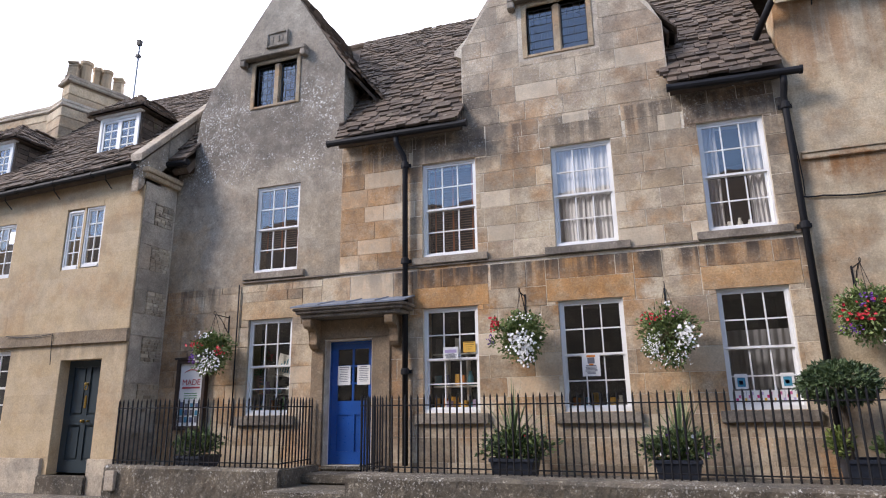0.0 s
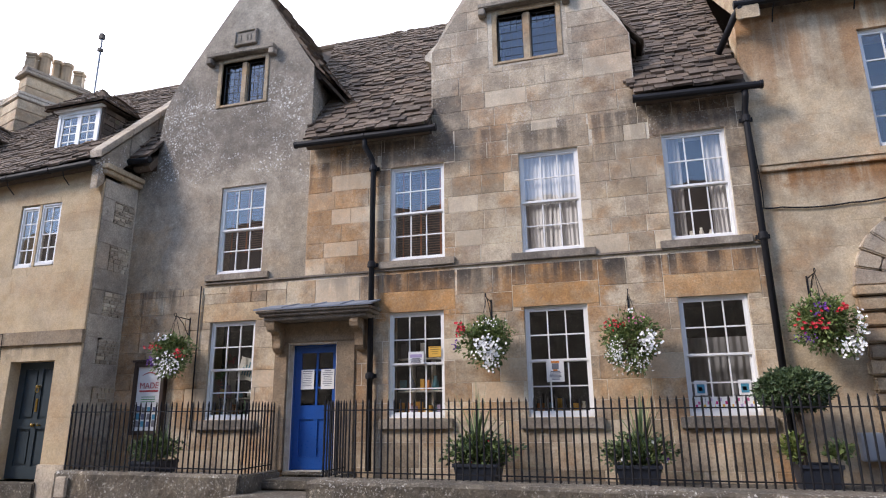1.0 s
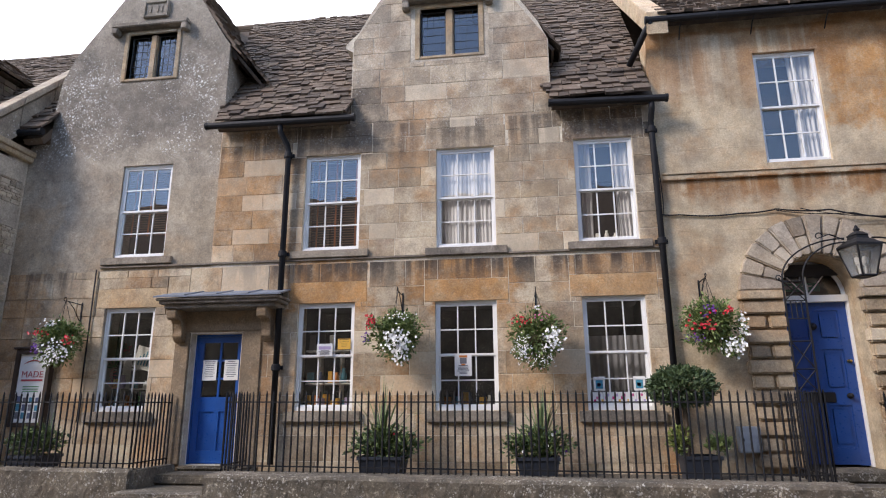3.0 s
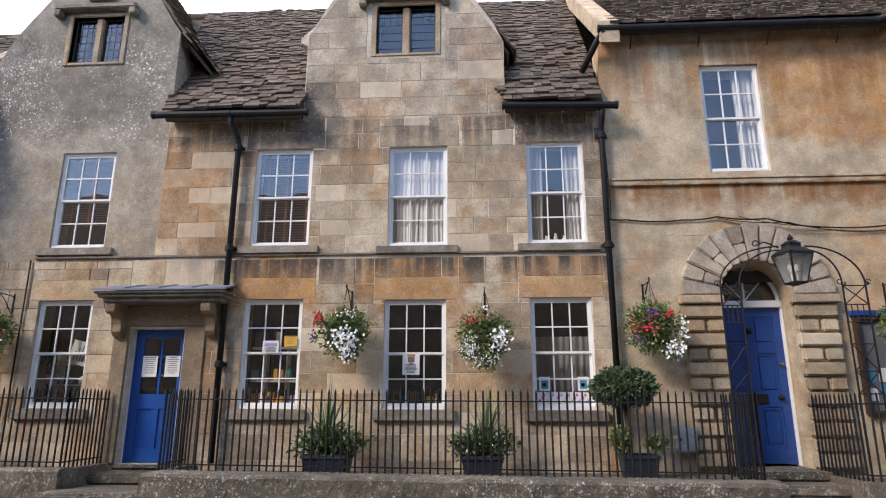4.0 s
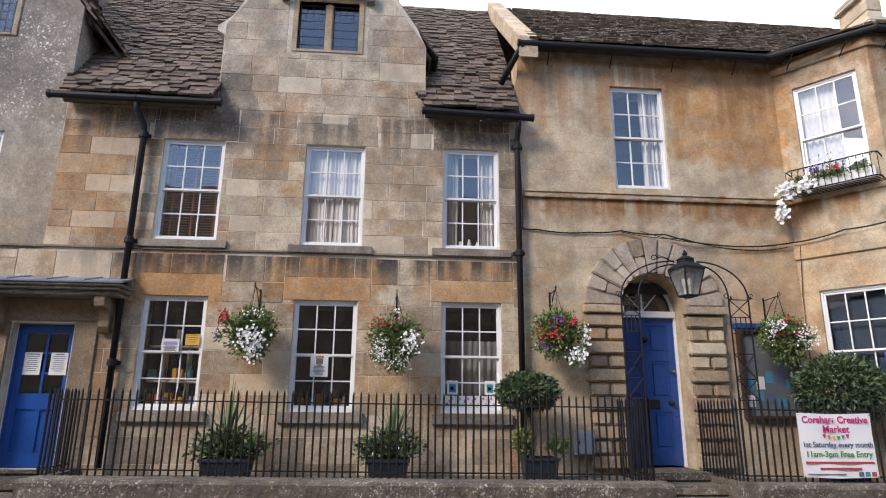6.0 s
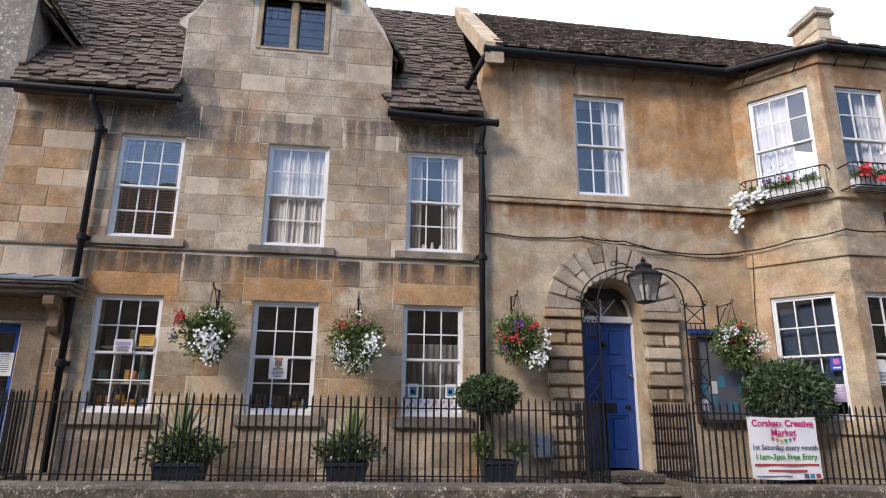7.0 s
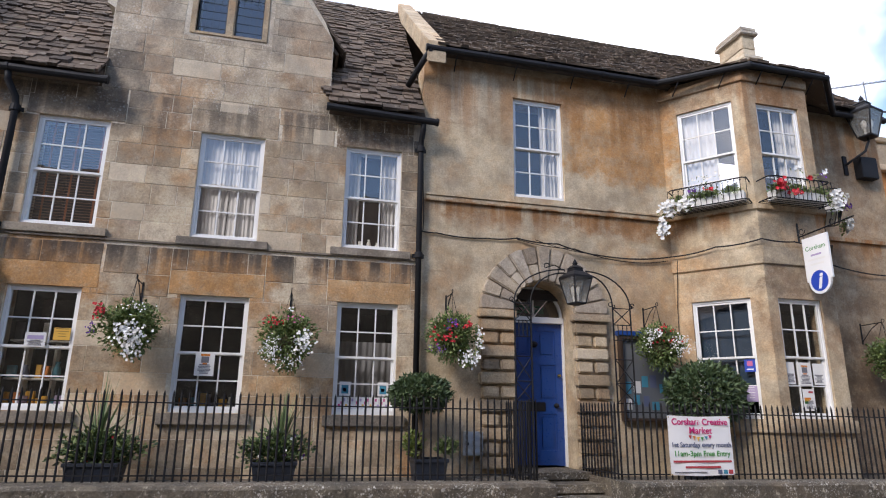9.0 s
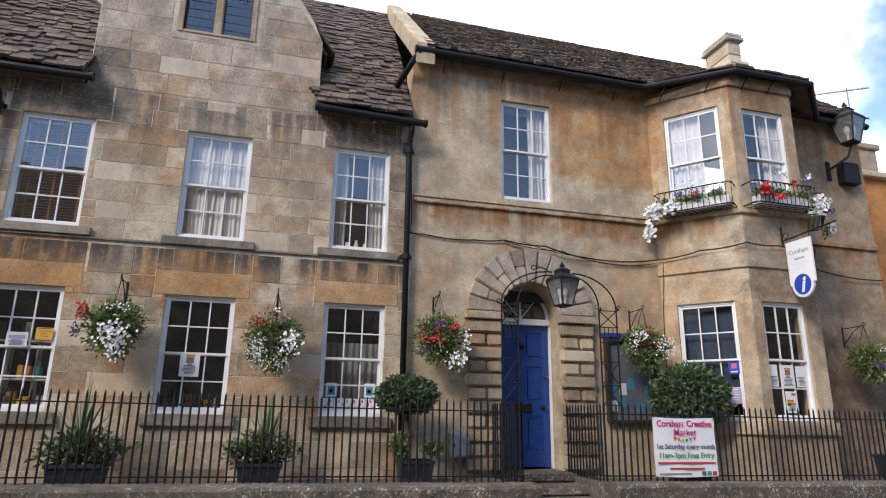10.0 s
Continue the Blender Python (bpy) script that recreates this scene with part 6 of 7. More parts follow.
balconette(0, 0.1, 1.36, 1, [(W, 0.12, 0.02, 0.24, 0.2, 90, 0.036), (W, 0.0, -0.3, 0.14, 0.26, 85, 0.036), (W, 0.42, 0.05, 0.2, 0.16, 42, 0.034), (R, 0.8, 0.24, 0.2, 0.04, 6, 0.034), (P, 0.55, 0.25, 0.16, 0.06, 8, 0.026), (W, 0.8, 0.45, 0.35, 0.1, 12, 0.024)],
           "window box with white petunias spilling over")
balconette(1, 0.06, 1.26, 2, [(R, 0.2, 0.2, 0.22, 0.16, 34, 0.036), (R, 0.45, 0.08, 0.18, 0.06, 12, 0.034), (R, 0.75, 0.36, 0.16, 0.05, 4, 0.034), (W, 1.25, 0.0, 0.15, 0.26, 75, 0.036), (W, 0.55, 0.5, 0.12, 0.05, 8, 0.04), (W, 1.1, 0.5, 0.2, 0.08, 8, 0.03), (P, 1.0, 0.4, 0.1, 0.12, 8, 0.02)],
           "window box with red and white petunias")
balconette(2, 0.1, 1.2, 3, [(W, 0.7, -0.15, 0.3, 0.2, 80, 0.034), (P, 0.45, 0.12, 0.14, 0.1, 26, 0.026), (W, 0.3, 0.25, 0.2, 0.1, 12, 0.03)], "window box with white and purple trailing flowers")

# ---- writing ----
def lettering(name, text, size, material, parent, x, y, z, align="CENTER", shear=0.0, bold=0.0):
    cu = bpy.data.curves.new(name, "FONT")
    cu.body, cu.size, cu.align_x, cu.shear, cu.offset, cu.extrude = text, size, align, shear, bold, 0.0008
    tmp = new(name, cu)
    bpy.context.view_layer.update()
    me = bpy.data.meshes.new_from_object(tmp)
    bpy.data.objects.remove(tmp)
    me.materials.clear()
    me.materials.append(material)
    ob = new(name, me)
    ob.parent = parent
    ob.matrix_local = pose(x, y, z, 90)
    return ob


M_PINK = painted("magenta_print", (0.55, 0.02, 0.16), 0.6, 0.02)
M_PRBLUE = painted("dark_blue_print", (0.10, 0.12, 0.20), 0.6, 0.02)
M_PRGREEN = painted("green_print", (0.05, 0.26, 0.06), 0.6, 0.02)
M_PRRED = painted("red_print", (0.42, 0.05, 0.06), 0.6, 0.02)
M_SIGNBLUE = painted("sign_blue", (0.015, 0.06, 0.42), 0.4, 0.02)
M_VINYL = painted("white_banner_vinyl", (0.80, 0.80, 0.80), 0.45, 0.03)
M_ORANGE = painted("orange_print", (0.62, 0.20, 0.03), 0.6, 0.02)
M_YELLOW = painted("yellow_print", (0.74, 0.42, 0.06), 0.6, 0.02)
M_TEAL = painted("teal_print", (0.05, 0.24, 0.34), 0.6, 0.02)
M_LILAC = painted("lilac_print", (0.42, 0.34, 0.52), 0.6, 0.02)

ban = root("market_banner", Matrix.Translation((5.28, rail_y(5.8) - 0.035, 0.80)) @ Matrix.Rotation(-0.024, 4, "Z"), "white vinyl market banner tied to the railings", "banner")
bm = bmesh.new()
bw, bh, nx, nz = 0.99, 0.79, 24, 16
g = [[bm.verts.new((bw * i / nx + 0.006 * math.sin(j * 0.7) * (0.5 - i / nx), 0.008 * math.sin(i * 0.5 + j * 0.2) - 0.004, bh * j / nz + 0.006 * math.cos(i * 0.26))) for i in range(nx + 1)] for j in range(nz + 1)]
for j in range(nz):
    for i in range(nx):
        bm.faces.new((g[j][i], g[j][i + 1], g[j + 1][i + 1], g[j + 1][i]))
part("sheet", bm, M_VINYL, ban, "", 0, True)
YB = -0.016
lettering("title", "Corsham Creative", 0.118, M_PINK, ban, bw / 2, YB, 0.675, bold=0.003)
lettering("title", "Market", 0.125, M_PINK, ban, bw / 2, YB, 0.555, bold=0.002)
lettering("text_line", "1st Saturday every month", 0.090, M_PRBLUE, ban, bw / 2, YB, 0.375, bold=0.0022)
lettering("text_line", "11am-3pm Free Entry", 0.100, M_PRGREEN, ban, bw / 2, YB, 0.255, bold=0.002)
boxes("printed_line", [(0.04, 0.95, YB, YB + 0.002, 0.172, 0.198)], M_PRRED, ban)
boxes("printed_line", [(0.22, 0.77, YB, YB + 0.002, 0.097, 0.123)], M_PRRED, ban)
boxes("printed_line", [(0.05, 0.55, YB, YB + 0.002, 0.035, 0.05)], M_INK, ban)
for k, mt in enumerate((M_PRBLUE, M_TEAL, M_PRRED)):
    boxes("icon", [(0.72 + k * 0.085, 0.785 + k * 0.085, YB, YB + 0.002, 0.02, 0.075)], mt, ban)
for k, mt in enumerate((M_PRRED, M_ORANGE, M_YELLOW, M_PRGREEN, M_TEAL, M_PINK)):
    bm = bmesh.new()
    x, z = 0.33 + k * 0.062, 0.515 + 0.012 * abs(k - 2.5) - 0.012
    prism(bm, [(x - 0.025, z), (x + 0.025, z), (x, z - 0.055)], YB, YB + 0.002)
    part("bunting_flag", bm, mt, ban)
for x in (0.015, bw - 0.015):
    for z in (0.015, bh - 0.015):
        bm = bmesh.new()
        tube(bm, [(x, -0.012, z), (x, 0.03, z)], 0.008, 8)
        part("eyelet", bm, M_BRASS, ban)

# shop board in a dark frame
sg = root("shop_board", Matrix.Translation((-8.30, FY - 0.01, 1.33)), "white shop board in a dark wooden frame", "sign")
sw, sh = 0.64, 1.22
boxes("frame", [(0, 0.07, -0.1, 0, 0, sh), (sw - 0.07, sw, -0.1, 0, 0, sh), (0.07, sw - 0.07, -0.1, 0, 0, 0.07), (0.07, sw - 0.07, -0.1, 0, sh - 0.08, sh), (-0.03, sw + 0.03, -0.13, 0, sh, sh + 0.035)], M_DARKWOOD, sg, "", 0.006)
boxes("panel", [(0.07, sw - 0.07, -0.06, -0.01, 0.07, sh - 0.08)], M_PAPER, sg)
lettering("title", "MADE", 0.145, M_PRRED, sg, sw / 2, -0.066, 0.77)
boxes("printed_line", [(0.13, 0.51, -0.064, -0.06, 0.71, 0.74)], M_PRRED, sg)
for k in range(3):
    boxes("printed_line", [(0.18, 0.46, -0.064, -0.06, 0.62 - 0.04 * k, 0.632 - 0.04 * k)], M_PRGREEN, sg)
r9 = random.Random(5)
for k in range(4):
    for j in range(3):
        boxes("picture", [(0.11 + 0.11 * k, 0.18 + 0.11 * k + r9.uniform(0, 0.02), -0.064, -0.06, 0.13 + 0.12 * j, 0.21 + 0.12 * j + r9.uniform(0, 0.03))], (M_INK, M_TEAL, M_PRBLUE)[(k + j) % 3], sg)
bm = bmesh.new()
tube(bm, [(0.14 + 0.36 * i / 10, -0.064, 0.98 + 0.06 * math.sin(math.pi * i / 10)) for i in range(11)], [0.002 + 0.008 * math.sin(math.pi * i / 10) for i in range(11)], 5)
part("swash", bm, M_PRRED, sg)

# hanging information sign
isg = root("hanging_sign", Matrix.Translation((8.15, 7.88, 3.49)) @ Matrix.Rotation(radians(-90), 4, "Z"), "white hanging information sign with a blue roundel", "sign")
boxes("board", [(-0.25, 0.25, -0.02, 0.02, 0.2, 0.92)], M_VINYL, isg, "", 0.006)
bm = bmesh.new()
lathe(bm, [(0.21, -0.019), (0.21, 0.019)], 0, 0, 28)
disc = part("lower_board", bm, M_VINYL, isg)
disc.matrix_local = pose(0, 0, 0.19, 90)
bm = bmesh.new()
lathe(bm, [(0.165, 0), (0.165, 0.004)], 0, 0, 28)
rd = part("roundel", bm, M_SIGNBLUE, isg, "blue roundel")
rd.matrix_local = pose(0, -0.02, 0.19, 90)
lettering("letter", "i", 0.34, M_VINYL, isg, 0.0, -0.027, 0.075, shear=0.25, bold=0.012)
lettering("title", "Corsham", 0.105, M_PRGREEN, isg, 0.0, -0.022, 0.70)
for k, w in enumerate((0.2, 0.34, 0.26)):
    boxes("printed_line", [(-w / 2, w / 2, -0.023, -0.02, 0.60 - 0.075 * k, 0.63 - 0.075 * k)], M_PAPER if k else M_LILAC, isg)
bm = bmesh.new()
tube(bm, [(-0.32, 0, 0.98), (0.75, 0, 1.03)], 0.012, 6)
tube(bm, [(-0.32, 0, 0.90), (-0.32, 0, 1.22)], 0.02, 6)
for x in (-0.22, 0.22):
    tube(bm, [(x, 0, 1.0), (x, 0, 0.90)], 0.006, 5)
for cx in (-0.24, 0.36):
    tube(bm, [(cx + (0.02 + 0.006 * i) * math.cos(0.7 * i), 0, 1.07 + (0.02 + 0.006 * i) * math.sin(0.7 * i)) for i in range(10)], 0.007, 5)
part("bracket", bm, M_BLACK, isg, "scrolled iron bracket")

# notice board beside the arch
nb = root("notice_board", Matrix.Translation((5.32, FY - 0.02, 1.50)), "glazed notice board with blue leaflets in a dark frame", "notice board")
boxes("frame", [(0, 0.05, -0.1, 0, 0, 1.35), (0.90, 0.95, -0.1, 0, 0, 1.35), (0.05, 0.90, -0.1, 0, 0, 0.05), (0.05, 0.90, -0.1, 0, 1.30, 1.35)], M_DARKWOOD, nb, "", 0.005)
boxes("head_board", [(-0.03, 0.98, -0.12, 0, 1.352, 1.43)], M_NAVY, nb, "blue painted head board", 0.005)
boxes("back", [(0.05, 0.90, -0.03, 0, 0.05, 1.30)], painted("dark_grey_board", (0.13, 0.14, 0.15), 0.7, 0.05), nb)
for k in range(9):
    x, z = 0.08 + 0.15 * (k % 5) + r9.uniform(0, 0.03), (0.46 if k < 5 else 0.22) + r9.uniform(-0.05, 0.08)
    boxes("leaflet", [(x, x + r9.uniform(0.09, 0.13), -0.035, -0.03, z, z + r9.uniform(0.13, 0.2))], (M_TEAL, M_PAPER, M_TEAL, M_PRBLUE)[k % 4], nb)

# small grey meter box
mb = root("meter_box", Matrix.Translation((2.70, FY, 0.99)), "pale grey metal meter box on the house front", "meter box")
M_GREYBOX = painted("pale_grey_metal", (0.42, 0.44, 0.46), 0.45, 0.06)
boxes("case", [(0, 0.28, -0.13, 0, 0, 0.34)], M_GREYBOX, mb, "", 0.008)
boxes("door", [(0.012, 0.268, -0.14, -0.13, 0.012, 0.328)], M_GREYBOX, mb, "", 0.004)
boxes("lock", [(0.03, 0.055, -0.148, -0.14, 0.15, 0.19)], M_BLACK, mb)

# cables across the house front
def cable(pts, r, label):
    th = root("cable", Matrix.Identity(4), label, "cable")
    out = []
    for a, b in zip(pts, pts[1:]):
        a, b = Vector(a), Vector(b)
        out += [a.lerp(b, k / 8) - Vector((0, 0, 0.10 * (b - a).length * 0.35 * (1 - (2 * k / 8 - 1) ** 2))) for k in range(8)]
    out.append(Vector(pts[-1]))
    bm = bmesh.new()
    tube(bm, out, r, 5)
    part("run", bm, M_BLACK, th)


cable([(2.0, 9.27, 4.37), (2.25, 9.27, 4.36), (3.1, 9.27, 4.34), (3.6, 9.26, 4.38), (4.3, 9.2, 4.32), (5.2, 9.27, 4.19), (6.44, 9.22, 4.26), (6.9, 8.66, 4.33), (7.36, 8.12, 4.37), (8.0, 8.14, 4.37), (8.74, 8.13, 4.36), (9.3, 8.72, 4.36), (9.80, 9.22, 4.36), (11.5, 9.25, 4.25)], 0.012, "black cable along the house front")
cable([(3.6, 9.26, 4.36), (4.6, 9.2, 4.26), (5.6, 9.26, 4.12), (6.4, 9.27, 4.20)], 0.007, "thin loose cable along the house front")
cable([(3.9, 9.2, 4.36), (5.0, 9.2, 4.19), (6.2, 9.27, 4.22)], 0.006, "thin loose cable along the house front")
cable([(6.53, 9.2, 4.2), (6.50, 9.26, 3.4), (6.47, 9.26, 2.4)], 0.006, "thin cable down the corner of the bay")
cable([(-11.6, 8.4, 3.06), (-10.45, 8.4, 3.05), (-10.43, 8.42, 2.5)], 0.007, "thin cable over the cottage door")
cable([(1.99, 9.22, 5.7), (2.03, 9.25, 4.6), (2.02, 9.25, 4.35)], 0.008, "thin cable beside the downpipe")

# date plaque in the gable
pq = root("date_plaque", Matrix.Translation((-6.88, FY, 8.6)), "small weathered stone plaque in a moulded frame", "plaque")
boxes("frame", [(0, 0.05, -0.05, 0.02, 0, 0.34), (0.45, 0.5, -0.05, 0.02, 0, 0.34), (0.05, 0.45, -0.05, 0.02, 0, 0.05), (0.05, 0.45, -0.05, 0.02, 0.29, 0.34)], M_GABLE, pq, "", 0.012)
boxes("tablet", [(0.05, 0.45, -0.02, 0.015, 0.05, 0.29)], M_GABLE, pq)
for x in (0.12, 0.26, 0.34):
    boxes("carving", [(x, x + 0.04, -0.032, -0.02, 0.10, 0.24)], M_GABLE, pq, "", 0.008)

# ---- dormers on the cottage roof ----
def dormer(x0, x1, z0, z1, label):
    y = 8.95
    th = root("dormer", Matrix.Translation((x0, y, z0)), label, "dormer", "cottage dormers")
    w, h = x1 - x0, z1 - z0
    for cx in (-0.04, w):
        boxes("cheek", [(cx, cx + 0.04, 0.0, 1.4, -0.3, h)], M_SLATE, th)
    boxes("frame", [(0, 0.07, -0.03, 0.06, 0, h), (w - 0.07, w, -0.03, 0.06, 0, h), (0.07, w - 0.07, -0.03, 0.06, 0, 0.07), (0.07, w - 0.07, -0.03, 0.06, h - 0.08, h), (-0.08, w + 0.08, -0.10, 0.02, h, h + 0.05), (-0.03, w + 0.03, -0.08, 0.0, -0.05, 0.0)], M_WHITE, th, "", 0.005)
    for a, b in ((0.07, w / 2), (w / 2, w - 0.07)):
        rows = [(a, a + 0.05, -0.01, 0.03, 0.07, h - 0.08), (b - 0.05, b, -0.01, 0.03, 0.07, h - 0.08), (a + 0.05, b - 0.05, -0.01, 0.03, 0.07, 0.13), (a + 0.05, b - 0.05, -0.01, 0.03, h - 0.13, h - 0.08)]
        bars = [((a + b) / 2 - 0.01, (a + b) / 2 + 0.01, 0, 0.02, 0.13, h - 0.13)]
        bars += [(a + 0.05, b - 0.05, 0, 0.02, 0.13 + (h - 0.26) * k / 4 - 0.01, 0.13 + (h - 0.26) * k / 4 + 0.01) for k in (1, 2, 3)]
        c = boxes("casement", rows, M_WHITE, th)
        for q in bars:
            boxes("glazing_bar", [q], M_WHITE, c)
        p = boxes("pane", [(a + 0.05, b - 0.05, 0.008, 0.011, 0.13, h - 0.13)], M_GLASS, c)
        p.visible_shadow = False
    boxes("blind", [(0.07, w - 0.07, 0.08, 0.09, 0.0, h)], M_PAPER, th, "pale blind behind the panes")
    hx, pk = w / 2, h + 0.60
    e = [(-0.18, -0.16, h + 0.03), (w + 0.18, -0.16, h + 0.03), (w + 0.18, 1.6, h + 0.03), (-0.18, 1.6, h + 0.03)]
    r0, r1 = (hx, 0.42, pk), (hx, 1.9, pk)
    bm = bmesh.new()
    v = [bm.verts.new(q) for q in (*e, r0, r1)]
    for f in ((0, 1, 4), (1, 2, 5, 4), (3, 0, 4, 5), (0, 3, 2, 1)):
        bm.faces.new([v[i] for i in f])
    rf = part("roof", bm, M_SLATE, th)
    slates(rf, e[0], e[1], r0, r0, 60, 0.13, 0.10, (0.14, 0.26), 60, 0.03)
    slates(rf, e[1], e[2], r1, r0, 61, 0.13, 0.10, (0.14, 0.26), 120, 0.03)
    slates(rf, e[3], e[0], r0, r1, 62, 0.13, 0.10, (0.14, 0.26), 120, 0.03)
    for s in (0, 1):
        x = w + 0.045 if s else -0.045
        for k in range(9):
            bm = bmesh.new()
            zz = -0.05 + (h + 0.05) * k / 9
            yy = max(0.0, zz * 0.0)
            n = 5
            for i in range(n):
                box(bm, x - 0.02, x + 0.02 + r9.uniform(0, 0.012), 0.02 + i * 0.26, 0.27 + i * 0.26, zz, zz + (h + 0.05) / 9 - 0.012)
            part("cheek_slate", bm, M_SLATE, th)


dormer(-10.57, -9.54, 6.60, 7.55, "white painted dormer window with a hipped slate roof")
dormer(-13.98, -13.0, 6.50, 7.43, "white painted dormer window with a hipped slate roof")

# ---- chimneys ----
M_POT = painted("buff_clay_pot", (0.40, 0.29, 0.18), 0.85, 0.15)


def chimney(x0, x1, y0, y1, z0, z1, pots, label, cap=0.09, turn=0.0):
    th = root("chimney", Matrix.Translation((x0, y0, z0)) @ Matrix.Rotation(radians(turn), 4, "Z"), label, "chimney")
    w, d, h = x1 - x0, y1 - y0, z1 - z0
    r = random.Random(int(x0 * 10))
    z = 0.0
    while z < h - 0.22:
        hh = min(r.uniform(0.24, 0.34), h - 0.2 - z)
        bm = bmesh.new()
        box(bm, 0, w, 0, d, z + 0.004, z + hh - 0.004)
        part("stone_course", bm, M_DRESS, th, "", 0.012)
        z += hh
    boxes("cap", [(-cap, w + cap, -cap, d + cap, h - 0.2, h - 0.1), (-cap * 0.6, w + cap * 0.6, -cap * 0.6, d + cap * 0.6, h - 0.1, h)], M_QUOIN, th, "moulded stone cap", 0.02)
    for px, py, pr, ph, kind in pots:
        bm = bmesh.new()
        if kind:
            lathe(bm, [(pr * 1.2, h), (pr, h + 0.05), (pr * 0.95, h + ph * 0.8), (pr * 1.15, h + ph * 0.86), (pr * 1.15, h + ph), (pr * 0.8, h + ph)], px, py, 12 if kind == 1 else 6)
        else:
            lathe(bm, [(pr * 1.3, h), (pr * 1.3, h + 0.06), (pr * 1.1, h + 0.1), (pr, h + ph * 0.7), (pr * 1.2, h + ph * 0.75), (pr * 0.9, h + ph * 0.82), (pr * 1.25, h + ph * 0.9), (pr * 1.2, h + ph)], px, py, 4)
        part("chimney_pot", bm, M_POT if kind else M_DRESS, th, "buff clay chimney pot")
    return th


chimney(-14.03, -13.58, 10.62, 12.08, 7.6, 10.03, [(0.2, 0.14, 0.15, 0.50, 0), (0.22, 0.42, 0.14, 0.62, 1), (0.14, 0.75, 0.12, 0.62, 2), (0.3, 0.92, 0.13, 0.56, 1), (0.22, 1.28, 0.15, 0.52, 0)], "stone chimney stack with five buff pots", 0.09, -18)
chimney(-14.25, -13.42, 10.5, 11.7, 7.6, 9.25, [], "stepped grey stone shoulder of a chimney stack", 0.04, -18)
chimney(9.45, 9.78, 10.30, 11.08, 8.2, 10.08, [], "pale lichened stone chimney stack with a moulded cap", 0.07)
chimney(9.40, 9.88, 10.24, 11.12, 8.1, 9.36, [], "stepped stone foot of a chimney stack", 0.035)
chimney(-17.6, -14.35, 10.7, 11.6, 7.6, 9.42, [], "long low grey stone chimney breast", 0.05)
flash = bmesh.new()
va = [flash.verts.new(p) for p in ((-13.72, 10.42, 8.34), (-13.52, 10.40, 8.32), (-13.36, 11.3, 9.28), (-13.5, 11.3, 9.28))]
vb = [flash.verts.new(v.co + Vector((0, -0.01, 0.05))) for v in va]
flash.faces.new(va[::-1])
flash.faces.new(vb)
for k_ in range(4):
    flash.faces.new((va[k_], va[(k_ + 1) % 4], vb[(k_ + 1) % 4], vb[k_]))
tagged(part("lead_flashing", flash, M_LEAD, None, "blue-grey lead flashing at the chimney foot"), category="flashing")
mast = root("aerial_mast", Matrix.Translation((-12.24, 11.2, 8.6)), "thin metal aerial mast on the cottage roof", "aerial")
bm = bmesh.new()
tube(bm, [(0, 0, 0), (0.01, 0, 2.45)], 0.022, 6)
part("pole", bm, M_LEAD, mast)
for za, zb in ((2.4, 2.55), (2.05, 2.13)):
    boxes("aerial_head", [(-0.05, 0.05, -0.05, 0.05, za, zb)], M_BLACK, mast)
aer = root("roof_aerial", Matrix.Translation((16.0, 13.0, 9.9)), "thin grey television aerial", "aerial")
bm = bmesh.new()
tube(bm, [(0, 0, -2), (0, 0, 1.3)], 0.02, 5)
tube(bm, [(-1.3, 0, 0.85), (0.9, 0, 1.45)], 0.016, 5)
part("mast", bm, M_LEAD, aer)
for k in range(12):
    bm = bmesh.new()
    x = -1.25 + k * 0.18
    tube(bm, [(x, -0.12, 0.86 + 0.273 * (x + 1.25)), (x, 0.12, 0.9 + 0.273 * (x + 1.25))], 0.012, 4)
    part("element", bm, M_LEAD, aer)

# ---- neighbour beyond the bay ----
M_TERRA = limestone("orange_render", (0.52, 0.20, 0.045), (0.56, 0.24, 0.07), 99, 100, 0, 0.0, 0.2, (), 0.0, 0.1, 40.0)
nbh = root("neighbour_house", Matrix.Translation((12.6, 10.9, 0.2)), "orange rendered house with a stone parapet", "house")
boxes("wall", [(0, 9, 0, 5, 0, 7.05)], M_TERRA, nbh, "orange rendered wall")
boxes("coping", [(-0.1, 9.1, -0.15, 5.1, 7.05, 7.2)], M_DRESS, nbh, "stone coping", 0.015)
boxes("chimney", [(0.85, 1.8, 0.3, 1.2, 7.2, 8.0), (0.78, 1.87, 0.23, 1.27, 8.0, 8.14)], M_DRESS, nbh, "pale stone stack", 0.02)

# ---- behind the windows ----
def curtain(x0, x1, z0, z1, m, label, folds=7, deep=0.02, seed=0, mt=M_CURTAIN):
    rng = random.Random(seed)
    th = root("curtain", m, label, "curtain", "window curtains")
    n = folds * 8
    bm = bmesh.new()
    cols = []
    ph = [rng.uniform(-0.5, 0.5) for _ in range(folds + 2)]
    for i in range(n + 1):
        t = i / n
        y = deep * math.sin(2 * math.pi * folds * t + ph[int(t * folds)] * 0.6) + 0.01 * math.sin(17 * t)
        cols.append([bm.verts.new((x0 + (x1 - x0) * t + 0.01 * math.sin(5 * t + k), y * (0.6 + 0.4 * (1 - k / 4)), z0 + (z1 - z0) * k / 4)) for k in range(5)])
    for a, b in zip(cols, cols[1:]):
        for k in range(4):
            bm.faces.new((a[k], b[k], b[k + 1], a[k + 1]))
    part("cloth", bm, mt, th, "", 0, True)
    return th


def behind(q, d=0.19, y=FY):
    return Matrix.Translation((q[0], y + d, q[2]))


